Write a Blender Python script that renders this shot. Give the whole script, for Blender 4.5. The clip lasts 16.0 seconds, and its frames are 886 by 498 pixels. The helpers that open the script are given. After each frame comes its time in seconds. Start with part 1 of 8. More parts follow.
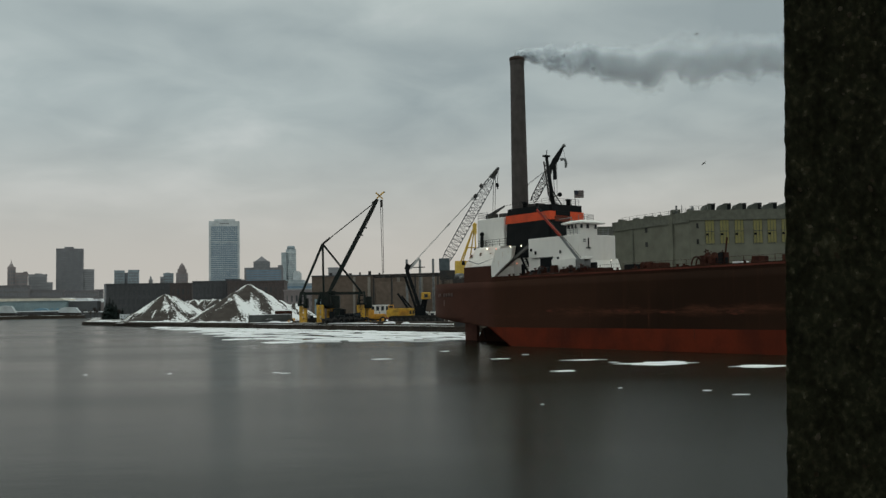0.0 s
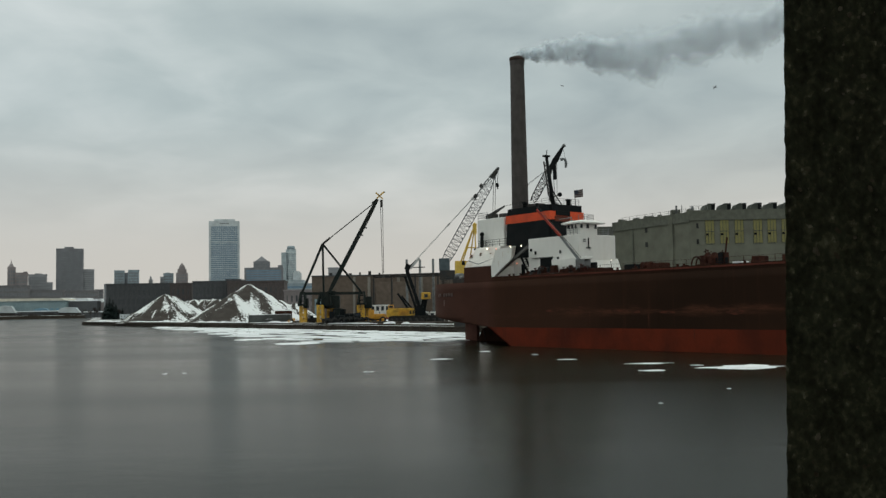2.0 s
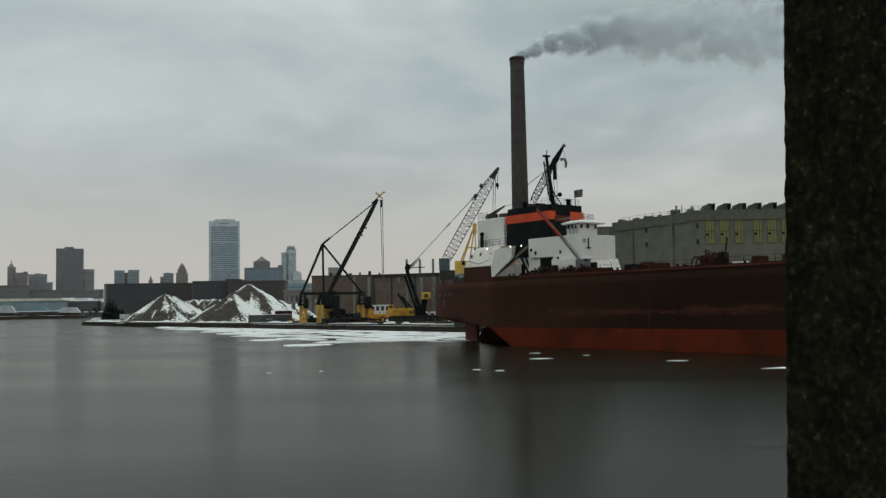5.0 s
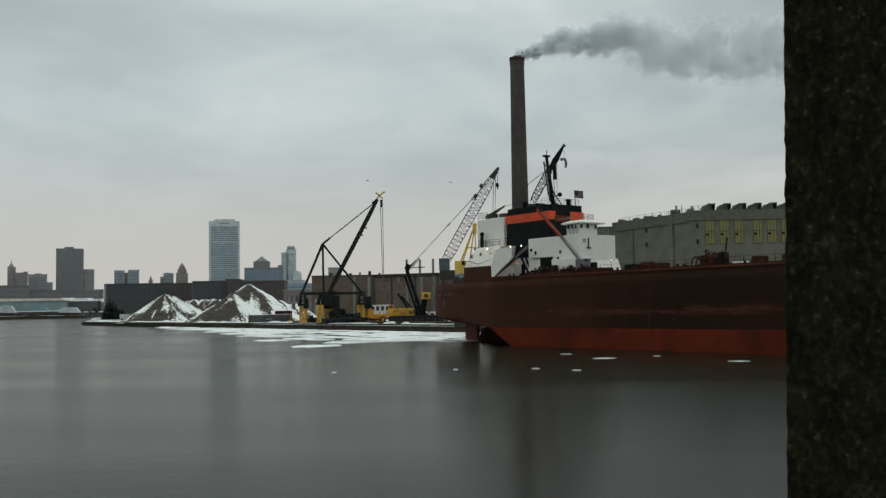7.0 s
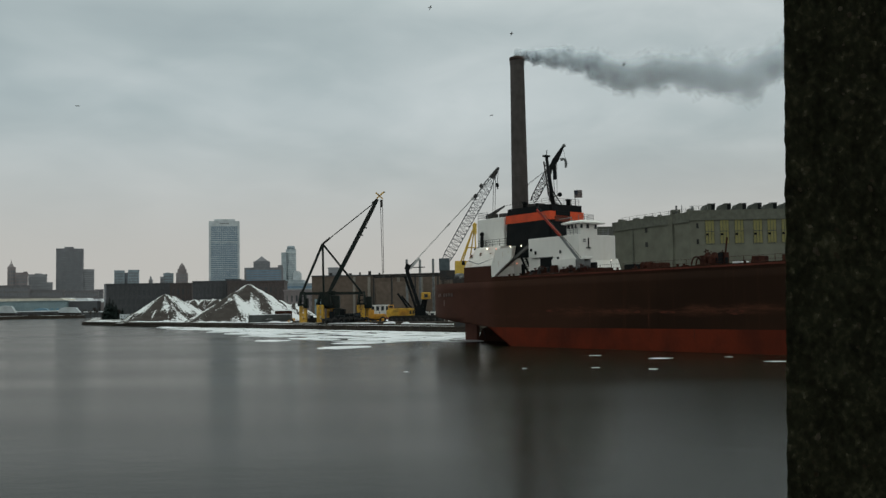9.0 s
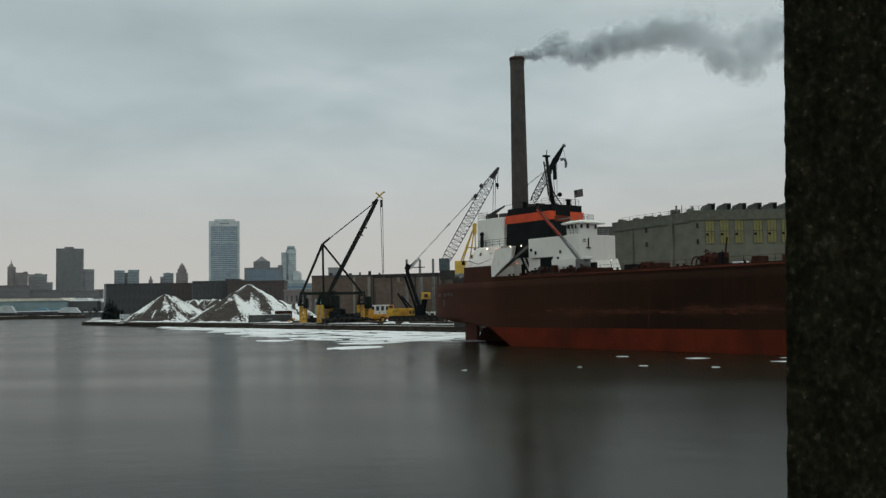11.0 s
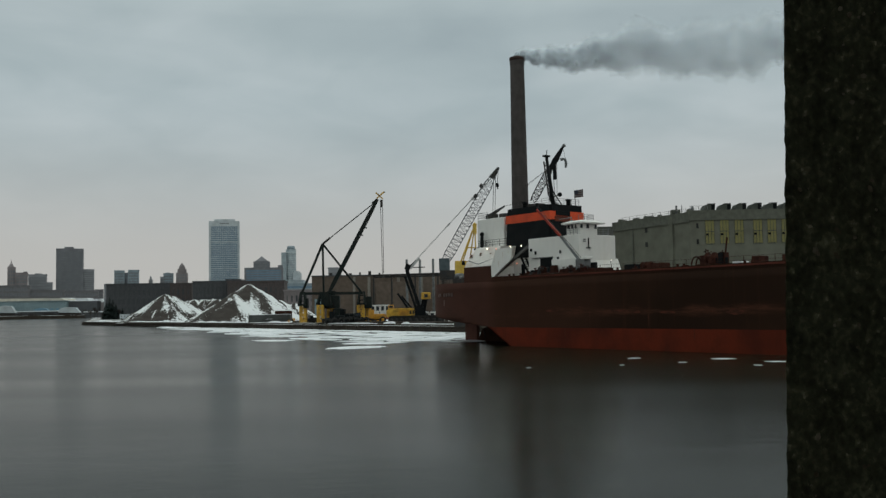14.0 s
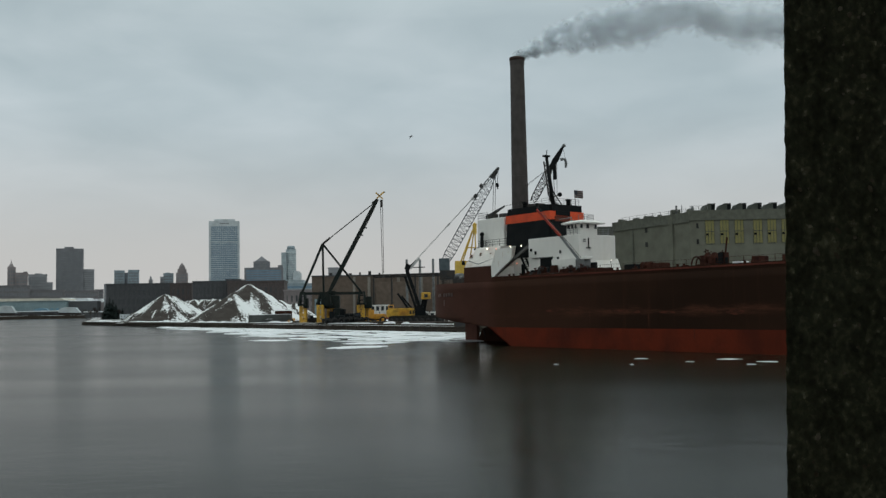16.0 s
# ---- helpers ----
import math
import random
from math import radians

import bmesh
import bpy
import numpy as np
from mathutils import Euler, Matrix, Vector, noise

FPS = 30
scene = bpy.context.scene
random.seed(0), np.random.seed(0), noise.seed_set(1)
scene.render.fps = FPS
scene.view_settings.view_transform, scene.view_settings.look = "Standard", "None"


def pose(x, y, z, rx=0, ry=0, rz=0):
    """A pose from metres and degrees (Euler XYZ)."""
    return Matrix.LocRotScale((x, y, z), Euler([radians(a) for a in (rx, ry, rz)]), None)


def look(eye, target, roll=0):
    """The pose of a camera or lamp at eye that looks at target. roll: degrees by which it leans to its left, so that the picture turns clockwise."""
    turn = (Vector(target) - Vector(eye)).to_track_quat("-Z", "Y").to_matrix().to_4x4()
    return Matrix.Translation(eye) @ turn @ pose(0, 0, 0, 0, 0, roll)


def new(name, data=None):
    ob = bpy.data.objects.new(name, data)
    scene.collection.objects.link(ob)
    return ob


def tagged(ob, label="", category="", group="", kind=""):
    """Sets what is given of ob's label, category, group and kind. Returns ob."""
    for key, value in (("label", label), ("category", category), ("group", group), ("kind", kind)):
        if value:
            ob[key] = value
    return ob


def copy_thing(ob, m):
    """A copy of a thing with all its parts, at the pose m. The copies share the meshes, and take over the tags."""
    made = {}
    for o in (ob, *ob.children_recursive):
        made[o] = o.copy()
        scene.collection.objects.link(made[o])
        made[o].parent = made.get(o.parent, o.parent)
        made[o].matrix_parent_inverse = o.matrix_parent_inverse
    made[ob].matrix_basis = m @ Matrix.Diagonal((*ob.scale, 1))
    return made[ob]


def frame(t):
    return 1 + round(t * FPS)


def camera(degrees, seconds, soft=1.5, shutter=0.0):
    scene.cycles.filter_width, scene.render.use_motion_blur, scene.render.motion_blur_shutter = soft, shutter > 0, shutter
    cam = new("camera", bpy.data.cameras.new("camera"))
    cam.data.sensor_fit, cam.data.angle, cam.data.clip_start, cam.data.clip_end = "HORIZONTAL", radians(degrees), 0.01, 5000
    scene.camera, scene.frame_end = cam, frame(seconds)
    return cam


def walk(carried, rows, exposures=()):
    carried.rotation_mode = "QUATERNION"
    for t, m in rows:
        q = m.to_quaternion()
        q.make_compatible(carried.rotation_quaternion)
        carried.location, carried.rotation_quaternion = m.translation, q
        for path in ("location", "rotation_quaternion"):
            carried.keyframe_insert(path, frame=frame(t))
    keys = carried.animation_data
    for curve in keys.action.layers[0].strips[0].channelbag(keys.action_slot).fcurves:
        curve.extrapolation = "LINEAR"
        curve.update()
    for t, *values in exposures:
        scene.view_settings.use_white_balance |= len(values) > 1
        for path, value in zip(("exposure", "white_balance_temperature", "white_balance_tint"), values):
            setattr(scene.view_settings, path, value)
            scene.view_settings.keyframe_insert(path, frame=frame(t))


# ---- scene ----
cam = camera(50, 16.0, soft=1.42)
EYE = Vector((0, 0, 5.4))
VIEW = pose(0, 0, 5.4, 93.54, 0, 0) @ pose(0, 0, 0, 0, 0, -1.0)
walk(cam, [(0, VIEW), (16, VIEW)], exposures=[(0, -0.13, 6600, 9), (0.5, -0.12, 6595, 9), (1, 0.02, 6590, 9), (2, 0.06, 6570, 9), (3, -0.09, 6565, 9), (4, -0.2, 6550, 9), (6.5, -0.01, 6525, 9), (7.5, -0.03, 6515, 9), (9, -0.14, 6500, 9), (11.5, -0.07, 6465, 9), (12.5, -0.04, 6455, 9), (13.5, -0.19, 6425, 9), (14, -0.2, 6400, 9), (14.5, -0.08, 6375, 10), (15, -0.19, 6350, 10), (15.5, -0.17, 6325, 10), (16, -0.03, 6300, 10)])
scene.cycles.transparent_max_bounces = 96

# ---- sky and light ----
world = bpy.data.worlds.new("sky")
scene.world = world
world.use_nodes = True
wt = world.node_tree
sky = wt.nodes.new("ShaderNodeTexSky")
sky.sky_type, sky.sun_disc = "NISHITA", False
sky.sun_elevation, sky.sun_rotation = radians(28), radians(200)
sky.dust_density = 4
wt.links.new(sky.outputs[0], wt.nodes["Background"].inputs[0])
wt.nodes["Background"].inputs[1].default_value = 0.06
sun = new("sun", bpy.data.lights.new("sun", "SUN"))
sun.data.energy, sun.data.angle, sun.data.color = 0.5, radians(25), (1.0, 0.97, 0.93)
sun.matrix_world = look((-60, -160, 120), (0, 60, 0))


# ---- materials ----
def nodes_of(name):
    m = bpy.data.materials.new(name)
    m.use_nodes = True
    return m, m.node_tree.nodes, m.node_tree.links, m.node_tree.nodes["Principled BSDF"]


def surface(name, base, second=None, scale=1.0, rough=0.7, metal=0.0, bump=0.1, stretch=(1, 1, 1), mix=(0.4, 0.65), grain=12.0, specular=0.22, vary=0.18):
    """A painted or natural surface: two tones in patches, finer grain, and relief."""
    m, n, l, b = nodes_of(name)
    second = second or tuple(c * 0.7 for c in base)
    co = n.new("ShaderNodeTexCoord")
    mp = n.new("ShaderNodeMapping")
    mp.inputs["Scale"].default_value = stretch
    l.new(co.outputs["Object"], mp.inputs[0])
    big, fine = n.new("ShaderNodeTexNoise"), n.new("ShaderNodeTexNoise")
    for node, s in ((big, scale), (fine, scale * grain)):
        node.inputs["Scale"].default_value = s
        node.inputs["Detail"].default_value = 5
        l.new(mp.outputs[0], node.inputs["Vector"])
    ramp = n.new("ShaderNodeMapRange")
    ramp.inputs[1].default_value, ramp.inputs[2].default_value = mix
    l.new(big.outputs[0], ramp.inputs[0])
    two = n.new("ShaderNodeMix")
    two.data_type = "RGBA"
    two.inputs[6].default_value, two.inputs[7].default_value = (*base, 1), (*second, 1)
    l.new(ramp.outputs[0], two.inputs[0])
    hsv = n.new("ShaderNodeHueSaturation")
    val = n.new("ShaderNodeMapRange")
    val.inputs[1].default_value, val.inputs[2].default_value = 0.3, 0.7
    val.inputs[3].default_value, val.inputs[4].default_value = 1 - vary, 1 + vary
    l.new(fine.outputs[0], val.inputs[0])
    l.new(val.outputs[0], hsv.inputs["Value"])
    l.new(two.outputs[2], hsv.inputs["Color"])
    l.new(hsv.outputs[0], b.inputs["Base Color"])
    b.inputs["Roughness"].default_value, b.inputs["Metallic"].default_value = rough, metal
    b.inputs["Specular IOR Level"].default_value = specular
    if bump:
        bp = n.new("ShaderNodeBump")
        bp.inputs["Strength"].default_value, bp.inputs["Distance"].default_value = bump, 0.05
        l.new(fine.outputs[0], bp.inputs["Height"])
        l.new(bp.outputs[0], b.inputs["Normal"])
    return m


def glow(name, color, strength):
    m, n, l, b = nodes_of(name)
    b.inputs["Base Color"].default_value = (*color, 1)
    b.inputs["Emission Color"].default_value = (*color, 1)
    b.inputs["Emission Strength"].default_value = strength
    return m


def cloud_material():
    """Overcast: soft grey masses that flatten towards the horizon."""
    m, n, l, b = nodes_of("overcast cloud")
    n.remove(b)
    co = n.new("ShaderNodeTexCoord")
    sep = n.new("ShaderNodeSeparateXYZ")
    l.new(co.outputs["Object"], sep.inputs[0])
    lift = n.new("ShaderNodeMath")
    lift.operation = "ADD"
    lift.inputs[1].default_value = 1500
    l.new(sep.outputs[2], lift.inputs[0])
    flat = n.new("ShaderNodeVectorMath")
    flat.operation = "DIVIDE"
    wide = n.new("ShaderNodeCombineXYZ")
    for i in range(3):
        l.new(lift.outputs[0], wide.inputs[i])
    l.new(co.outputs["Object"], flat.inputs[0])
    l.new(wide.outputs[0], flat.inputs[1])
    tones = []
    for s, d, dist, off in ((1.45, 3, 0.6, 3.1), (4.8, 6, 0.4, 7.7)):
        mp = n.new("ShaderNodeMapping")
        mp.inputs["Location"].default_value = (off, off * 0.4, 0)
        l.new(flat.outputs[0], mp.inputs[0])
        t = n.new("ShaderNodeTexNoise")
        t.inputs["Scale"].default_value, t.inputs["Detail"].default_value = s, d
        t.inputs["Distortion"].default_value = dist
        l.new(mp.outputs[0], t.inputs["Vector"])
        tones.append(t)
    mixed = n.new("ShaderNodeMix")
    mixed.inputs[0].default_value = 0.32
    l.new(tones[0].outputs[0], mixed.inputs[2])
    l.new(tones[1].outputs[0], mixed.inputs[3])
    ramp = n.new("ShaderNodeValToRGB")
    e = ramp.color_ramp.elements
    e[0].position, e[0].color = 0.34, (0.312, 0.375, 0.396, 1)
    e[1].position, e[1].color = 0.66, (0.648, 0.695, 0.692, 1)
    mid = ramp.color_ramp.elements.new(0.5)
    mid.color = (0.445, 0.512, 0.518, 1)
    calm = n.new("ShaderNodeMapRange")
    calm.inputs[1].default_value, calm.inputs[2].default_value = -800, -4300
    calm.inputs[3].default_value, calm.inputs[4].default_value = 0.0, 0.62
    l.new(sep.outputs[0], calm.inputs[0])
    even = n.new("ShaderNodeMix")
    even.inputs[3].default_value = 0.545
    l.new(calm.outputs[0], even.inputs[0])
    l.new(mixed.outputs[0], even.inputs[2])
    l.new(even.outputs[0], ramp.inputs[0])
    # paler, slightly warm air low over the town
    low = n.new("ShaderNodeMapRange")
    low.inputs[1].default_value, low.inputs[2].default_value = 150, 950
    low.interpolation_type = "SMOOTHSTEP"
    l.new(sep.outputs[2], low.inputs[0])
    pale = n.new("ShaderNodeMix")
    pale.data_type = "RGBA"
    pale.inputs[6].default_value = (0.57, 0.545, 0.50, 1)
    l.new(low.outputs[0], pale.inputs[0])
    l.new(ramp.outputs[0], pale.inputs[7])
    # bluer where the cover thins on one side
    west = n.new("ShaderNodeMapRange")
    west.inputs[1].default_value, west.inputs[2].default_value = 1500, -4500
    l.new(sep.outputs[0], west.inputs[0])
    cool = n.new("ShaderNodeMix")
    cool.data_type, cool.blend_type = "RGBA", "MULTIPLY"
    cool.inputs[7].default_value = (0.975, 1.0, 1.03, 1)
    l.new(west.outputs[0], cool.inputs[0])
    l.new(pale.outputs[2], cool.inputs[6])
    em = n.new("ShaderNodeEmission")
    warm = n.new("ShaderNodeMix")
    warm.data_type, warm.blend_type = "RGBA", "MULTIPLY"
    warm.inputs[7].default_value = (1.07, 1.0, 0.91, 1)
    up = n.new("ShaderNodeMapRange")
    up.inputs[1].default_value, up.inputs[2].default_value = 1150, 1500
    l.new(sep.outputs[2], up.inputs[0])
    l.new(up.outputs[0], warm.inputs[0])
    l.new(cool.outputs[2], warm.inputs[6])
    l.new(warm.outputs[2], em.inputs[0])
    # an overcast sky is brightest overhead
    high = n.new("ShaderNodeMapRange")
    high.inputs[1].default_value, high.inputs[2].default_value = 1150, 1850
    high.inputs[3].default_value, high.inputs[4].default_value = 1.0, 2.4
    l.new(sep.outputs[2], high.inputs[0])
    l.new(high.outputs[0], em.inputs[1])
    l.new(em.outputs[0], n["Material Output"].inputs[0])
    m.cycles.emission_sampling = "NONE"
    return m


def water_material():
    m, n, l, b = nodes_of("harbour water")
    b.inputs["Base Color"].default_value = (0.010, 0.0115, 0.0075, 1)
    b.inputs["IOR"].default_value = 1.1
    co = n.new("ShaderNodeTexCoord")
    bumps = None
    for s, st, d in ((2.2, 0.10, 0.05), (0.35, 0.11, 0.12), (0.04, 0.10, 0.4)):
        mp = n.new("ShaderNodeMapping")
        mp.inputs["Scale"].default_value = (1.1, 2.0, 1)
        l.new(co.outputs["Object"], mp.inputs[0])
        t = n.new("ShaderNodeTexNoise")
        t.inputs["Scale"].default_value, t.inputs["Detail"].default_value = s, 4
        l.new(mp.outputs[0], t.inputs["Vector"])
        bp = n.new("ShaderNodeBump")
        bp.inputs["Strength"].default_value, bp.inputs["Distance"].default_value = st, d
        l.new(t.outputs[0], bp.inputs["Height"])
        if bumps:
            l.new(bumps.outputs[0], bp.inputs["Normal"])
        bumps = bp
    l.new(bumps.outputs[0], b.inputs["Normal"])
    # long slicks where the wind lies smoother or rougher on the water
    mp = n.new("ShaderNodeMapping")
    mp.inputs["Scale"].default_value = (0.006, 0.03, 1)
    l.new(co.outputs["Object"], mp.inputs[0])
    t = n.new("ShaderNodeTexNoise")
    t.inputs["Scale"].default_value, t.inputs["Detail"].default_value = 1.0, 3
    l.new(mp.outputs[0], t.inputs["Vector"])
    rg = n.new("ShaderNodeMapRange")
    rg.inputs[1].default_value, rg.inputs[2].default_value = 0.35, 0.65
    rg.inputs[3].default_value, rg.inputs[4].default_value = 0.16, 0.26
    l.new(t.outputs[0], rg.inputs[0])
    l.new(rg.outputs[0], b.inputs["Roughness"])
    return m


def snowy_pile_material():
    """Dark ore and gravel; wind-blown snow lies in ragged streaks down the lee slopes."""
    m, n, l, b = nodes_of("gravel with snow")
    co = n.new("ShaderNodeTexCoord")
    r, f = n.new("ShaderNodeTexNoise"), n.new("ShaderNodeTexNoise")
    for node, s, d in ((r, 1.25, 8), (f, 3.0, 4)):
        node.inputs["Scale"].default_value, node.inputs["Detail"].default_value = s, d
        l.new(co.outputs["Object"], node.inputs["Vector"])
    r.inputs["Roughness"].default_value = 0.7
    lie = n.new("ShaderNodeAttribute")
    lie.attribute_name = "snow_cover"
    add = n.new("ShaderNodeMath")
    add.operation, add.inputs[1].default_value = "MULTIPLY_ADD", 1.6
    l.new(r.outputs[0], add.inputs[0])
    l.new(lie.outputs["Fac"], add.inputs[2])
    edge = n.new("ShaderNodeMapRange")
    edge.inputs[1].default_value, edge.inputs[2].default_value = 1.15, 1.25
    l.new(add.outputs[0], edge.inputs[0])
    dirt = n.new("ShaderNodeMix")
    dirt.data_type = "RGBA"
    dirt.inputs[6].default_value, dirt.inputs[7].default_value = (0.022, 0.018, 0.016, 1), (0.050, 0.040, 0.034, 1)
    l.new(f.outputs[0], dirt.inputs[0])
    two = n.new("ShaderNodeMix")
    two.data_type = "RGBA"
    two.inputs[7].default_value = (0.72, 0.74, 0.76, 1)
    l.new(edge.outputs[0], two.inputs[0])
    l.new(dirt.outputs[2], two.inputs[6])
    l.new(two.outputs[2], b.inputs["Base Color"])
    b.inputs["Roughness"].default_value = 0.95
    bp = n.new("ShaderNodeBump")
    bp.inputs["Strength"].default_value, bp.inputs["Distance"].default_value = 0.5, 0.2
    l.new(r.outputs[0], bp.inputs["Height"])
    l.new(bp.outputs[0], b.inputs["Normal"])
    return m


def hull_material():
    """Dull brown hull paint: rust bleeding in a fender-worn band, vertical runs, fine grain."""
    m, n, l, b = nodes_of("weathered oxide-brown hull paint")
    co = n.new("ShaderNodeTexCoord")
    def tone(scale, stretch, detail=5, rough=0.55):
        mp = n.new("ShaderNodeMapping")
        mp.inputs["Scale"].default_value = stretch
        l.new(co.outputs["Object"], mp.inputs[0])
        t = n.new("ShaderNodeTexNoise")
        t.inputs["Scale"].default_value, t.inputs["Detail"].default_value, t.inputs["Roughness"].default_value = scale, detail, rough
        l.new(mp.outputs[0], t.inputs["Vector"])
        return t.outputs[0]
    def ranged(v, a, b0, c=0.0, d=1.0):
        r = n.new("ShaderNodeMapRange")
        r.interpolation_type = "SMOOTHSTEP"
        for i, x in enumerate((a, b0, c, d)):
            r.inputs[i + 1].default_value = x
        l.new(v, r.inputs[0])
        return r.outputs[0]
    def times(a, c):
        k = n.new("ShaderNodeMath")
        k.operation = "MULTIPLY"
        l.new(a, k.inputs[0]), l.new(c, k.inputs[1])
        return k.outputs[0]
    def mixed(f, a, c):
        k = n.new("ShaderNodeMix")
        k.data_type = "RGBA"
        l.new(f, k.inputs[0])
        for v, i in ((a, 6), (c, 7)):
            if isinstance(v, tuple):
                k.inputs[i].default_value = (*v, 1)
            else:
                l.new(v, k.inputs[i])
        return k.outputs[2]
    sep = n.new("ShaderNodeSeparateXYZ")
    l.new(co.outputs["Object"], sep.inputs[0])
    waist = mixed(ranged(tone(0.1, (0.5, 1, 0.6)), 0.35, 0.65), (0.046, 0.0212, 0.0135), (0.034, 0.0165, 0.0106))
    darkened = mixed(ranged(tone(0.13, (0.5, 1, 0.6)), 0.35, 0.65), (0.031, 0.0152, 0.0094), (0.022, 0.0116, 0.0074))
    # the brown deepens forward, from 2 to 20 along the hull
    forward = mixed(ranged(sep.outputs[0], 2.0, 20.0), waist, darkened)
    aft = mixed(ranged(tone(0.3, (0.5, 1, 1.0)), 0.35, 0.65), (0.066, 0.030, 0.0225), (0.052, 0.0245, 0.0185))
    # the stern is a lighter, redder brown, blending out from -9.5 to -6.5
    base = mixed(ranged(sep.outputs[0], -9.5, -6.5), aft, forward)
    runs = mixed(ranged(tone(1.1, (1.0, 1, 0.07)), 0.55, 0.75, 0, 0.45), base, (0.05, 0.021, 0.0125))
    worn = times(ranged(sep.outputs[2], 3.6, 4.5), ranged(sep.outputs[2], 5.6, 4.9))
    patch = times(worn, ranged(tone(0.22, (0.35, 1, 2.6), 8, 0.75), 0.48, 0.68))
    rust = mixed(patch, runs, (0.085, 0.034, 0.021))
    l.new(rust, b.inputs["Base Color"])
    b.inputs["Roughness"].default_value = 0.75
    b.inputs["Specular IOR Level"].default_value = 0.04
    bp = n.new("ShaderNodeBump")
    bp.inputs["Strength"].default_value, bp.inputs["Distance"].default_value = 0.12, 0.05
    l.new(tone(0.5, (1, 1, 1)), bp.inputs["Height"])
    l.new(bp.outputs[0], b.inputs["Normal"])
    return m


SNOW = surface("packed snow", (0.74, 0.76, 0.79), (0.62, 0.64, 0.67), 0.15, 0.9, bump=0.3)
DIRTY_SNOW = surface("trampled snow and dirt", (0.62, 0.63, 0.65), (0.075, 0.06, 0.05), 0.09, 0.95, bump=0.3, mix=(0.44, 0.56), stretch=(1, 1, 1))
ICE = surface("snow-covered ice", (0.78, 0.80, 0.83), (0.62, 0.65, 0.68), 0.5, 0.8, bump=0.2)
WET_ICE = surface("thin grey ice", (0.42, 0.44, 0.46), (0.6, 0.62, 0.64), 0.3, 0.5, bump=0.1)
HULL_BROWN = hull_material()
HULL_RED = surface("red boot-top paint", (0.115, 0.0205, 0.0095), (0.068, 0.0150, 0.0085), 0.35, 0.7, bump=0.03, stretch=(0.7, 1, 0.5), specular=0.05, vary=0.07)
RUST = surface("rust", (0.050, 0.018, 0.012), (0.028, 0.012, 0.009), 1.5, 0.9, specular=0.1)
DECK = surface("red-brown deck paint", (0.055, 0.016, 0.012), (0.035, 0.013, 0.010), 0.4, 0.8, specular=0.1)
SHIP_WHITE = surface("white ship paint with rust streaks", (0.71, 0.70, 0.675), (0.60, 0.57, 0.535), 0.3, 0.55, bump=0.02, stretch=(1, 1, 0.4), mix=(0.55, 0.85), grain=5.0, vary=0.03)
BLACK = surface("black paint", (0.0065, 0.0085, 0.0095), (0.011, 0.012, 0.013), 0.5, 0.6, bump=0.03, specular=0.06)
ORANGE = surface("orange band paint", (0.62, 0.075, 0.022), (0.5, 0.06, 0.02), 0.5, 0.5, bump=0.03)
GLASS = surface("dark window glass", (0.02, 0.024, 0.03), (0.03, 0.035, 0.04), 1.0, 0.08, bump=0)
STEEL = surface("dark steel", (0.022, 0.023, 0.024), (0.038, 0.032, 0.028), 1.0, 0.6, bump=0.05)
GREY_STEEL = surface("galvanised grey steel", (0.16, 0.17, 0.175), (0.10, 0.10, 0.10), 1.0, 0.55, bump=0.05)
YELLOW = surface("machine yellow paint", (0.58, 0.34, 0.045), (0.34, 0.2, 0.04), 0.8, 0.55, bump=0.05)
OCHRE = surface("orange-yellow digger paint", (0.55, 0.27, 0.035), (0.34, 0.17, 0.034), 0.8, 0.55, bump=0.05)
RUBBER = surface("black rubber", (0.014, 0.014, 0.014), (0.03, 0.028, 0.026), 2, 0.85)
CONCRETE = surface("pale concrete", (0.33, 0.32, 0.30), (0.24, 0.235, 0.22), 0.1, 0.9, bump=0.1)
STACK = surface("smoke-stained concrete", (0.085, 0.075, 0.072), (0.062, 0.055, 0.053), 0.08, 0.9, bump=0.1, stretch=(1, 1, 0.5))
TIMBER = surface("tarred wharf timber", (0.035, 0.028, 0.022), (0.06, 0.048, 0.038), 0.6, 0.9, stretch=(1, 1, 0.3), bump=0.2)
# both brick tones carry painted haze, lifted towards blue-grey
BRICK = surface("brown brick", (0.092, 0.078, 0.077), (0.078, 0.068, 0.068), 0.06, 0.9, bump=0.05)
DARK_BRICK = surface("hazed dark brick", (0.080, 0.083, 0.089), (0.070, 0.073, 0.079), 0.05, 0.9, bump=0.05)
TAN = surface("tan cladding", (0.112, 0.086, 0.069), (0.093, 0.072, 0.058), 0.05, 0.85, bump=0.05)
GREEN_GREY = surface("grey-green rendered wall", (0.128, 0.129, 0.103), (0.118, 0.119, 0.095), 0.03, 0.85, bump=0.05)
TRIM_GREY = surface("darker grey-green coping", (0.102, 0.105, 0.086), (0.094, 0.096, 0.079), 0.1, 0.85)
OLIVE_GLASS = surface("yellow translucent glazing", (0.20, 0.182, 0.07), (0.165, 0.152, 0.064), 0.5, 0.6, bump=0.03)
TEAL = surface("pale teal sheet metal", (0.19, 0.255, 0.275), (0.15, 0.205, 0.225), 0.05, 0.7)
BLUE_TARP = surface("blue sheet roof", (0.13, 0.235, 0.31), (0.11, 0.2, 0.27), 0.05, 0.7)
# far-town colours with the aerial haze mixed in: paler, greyer, bluer
HAZE_GREY = surface("haze-paled grey masonry", (0.225, 0.23, 0.245), (0.205, 0.21, 0.225), 0.01, 0.9, bump=0)
HAZE_DARK = surface("haze-paled dark tower cladding", (0.165, 0.168, 0.182), (0.155, 0.158, 0.172), 0.01, 0.8, bump=0)
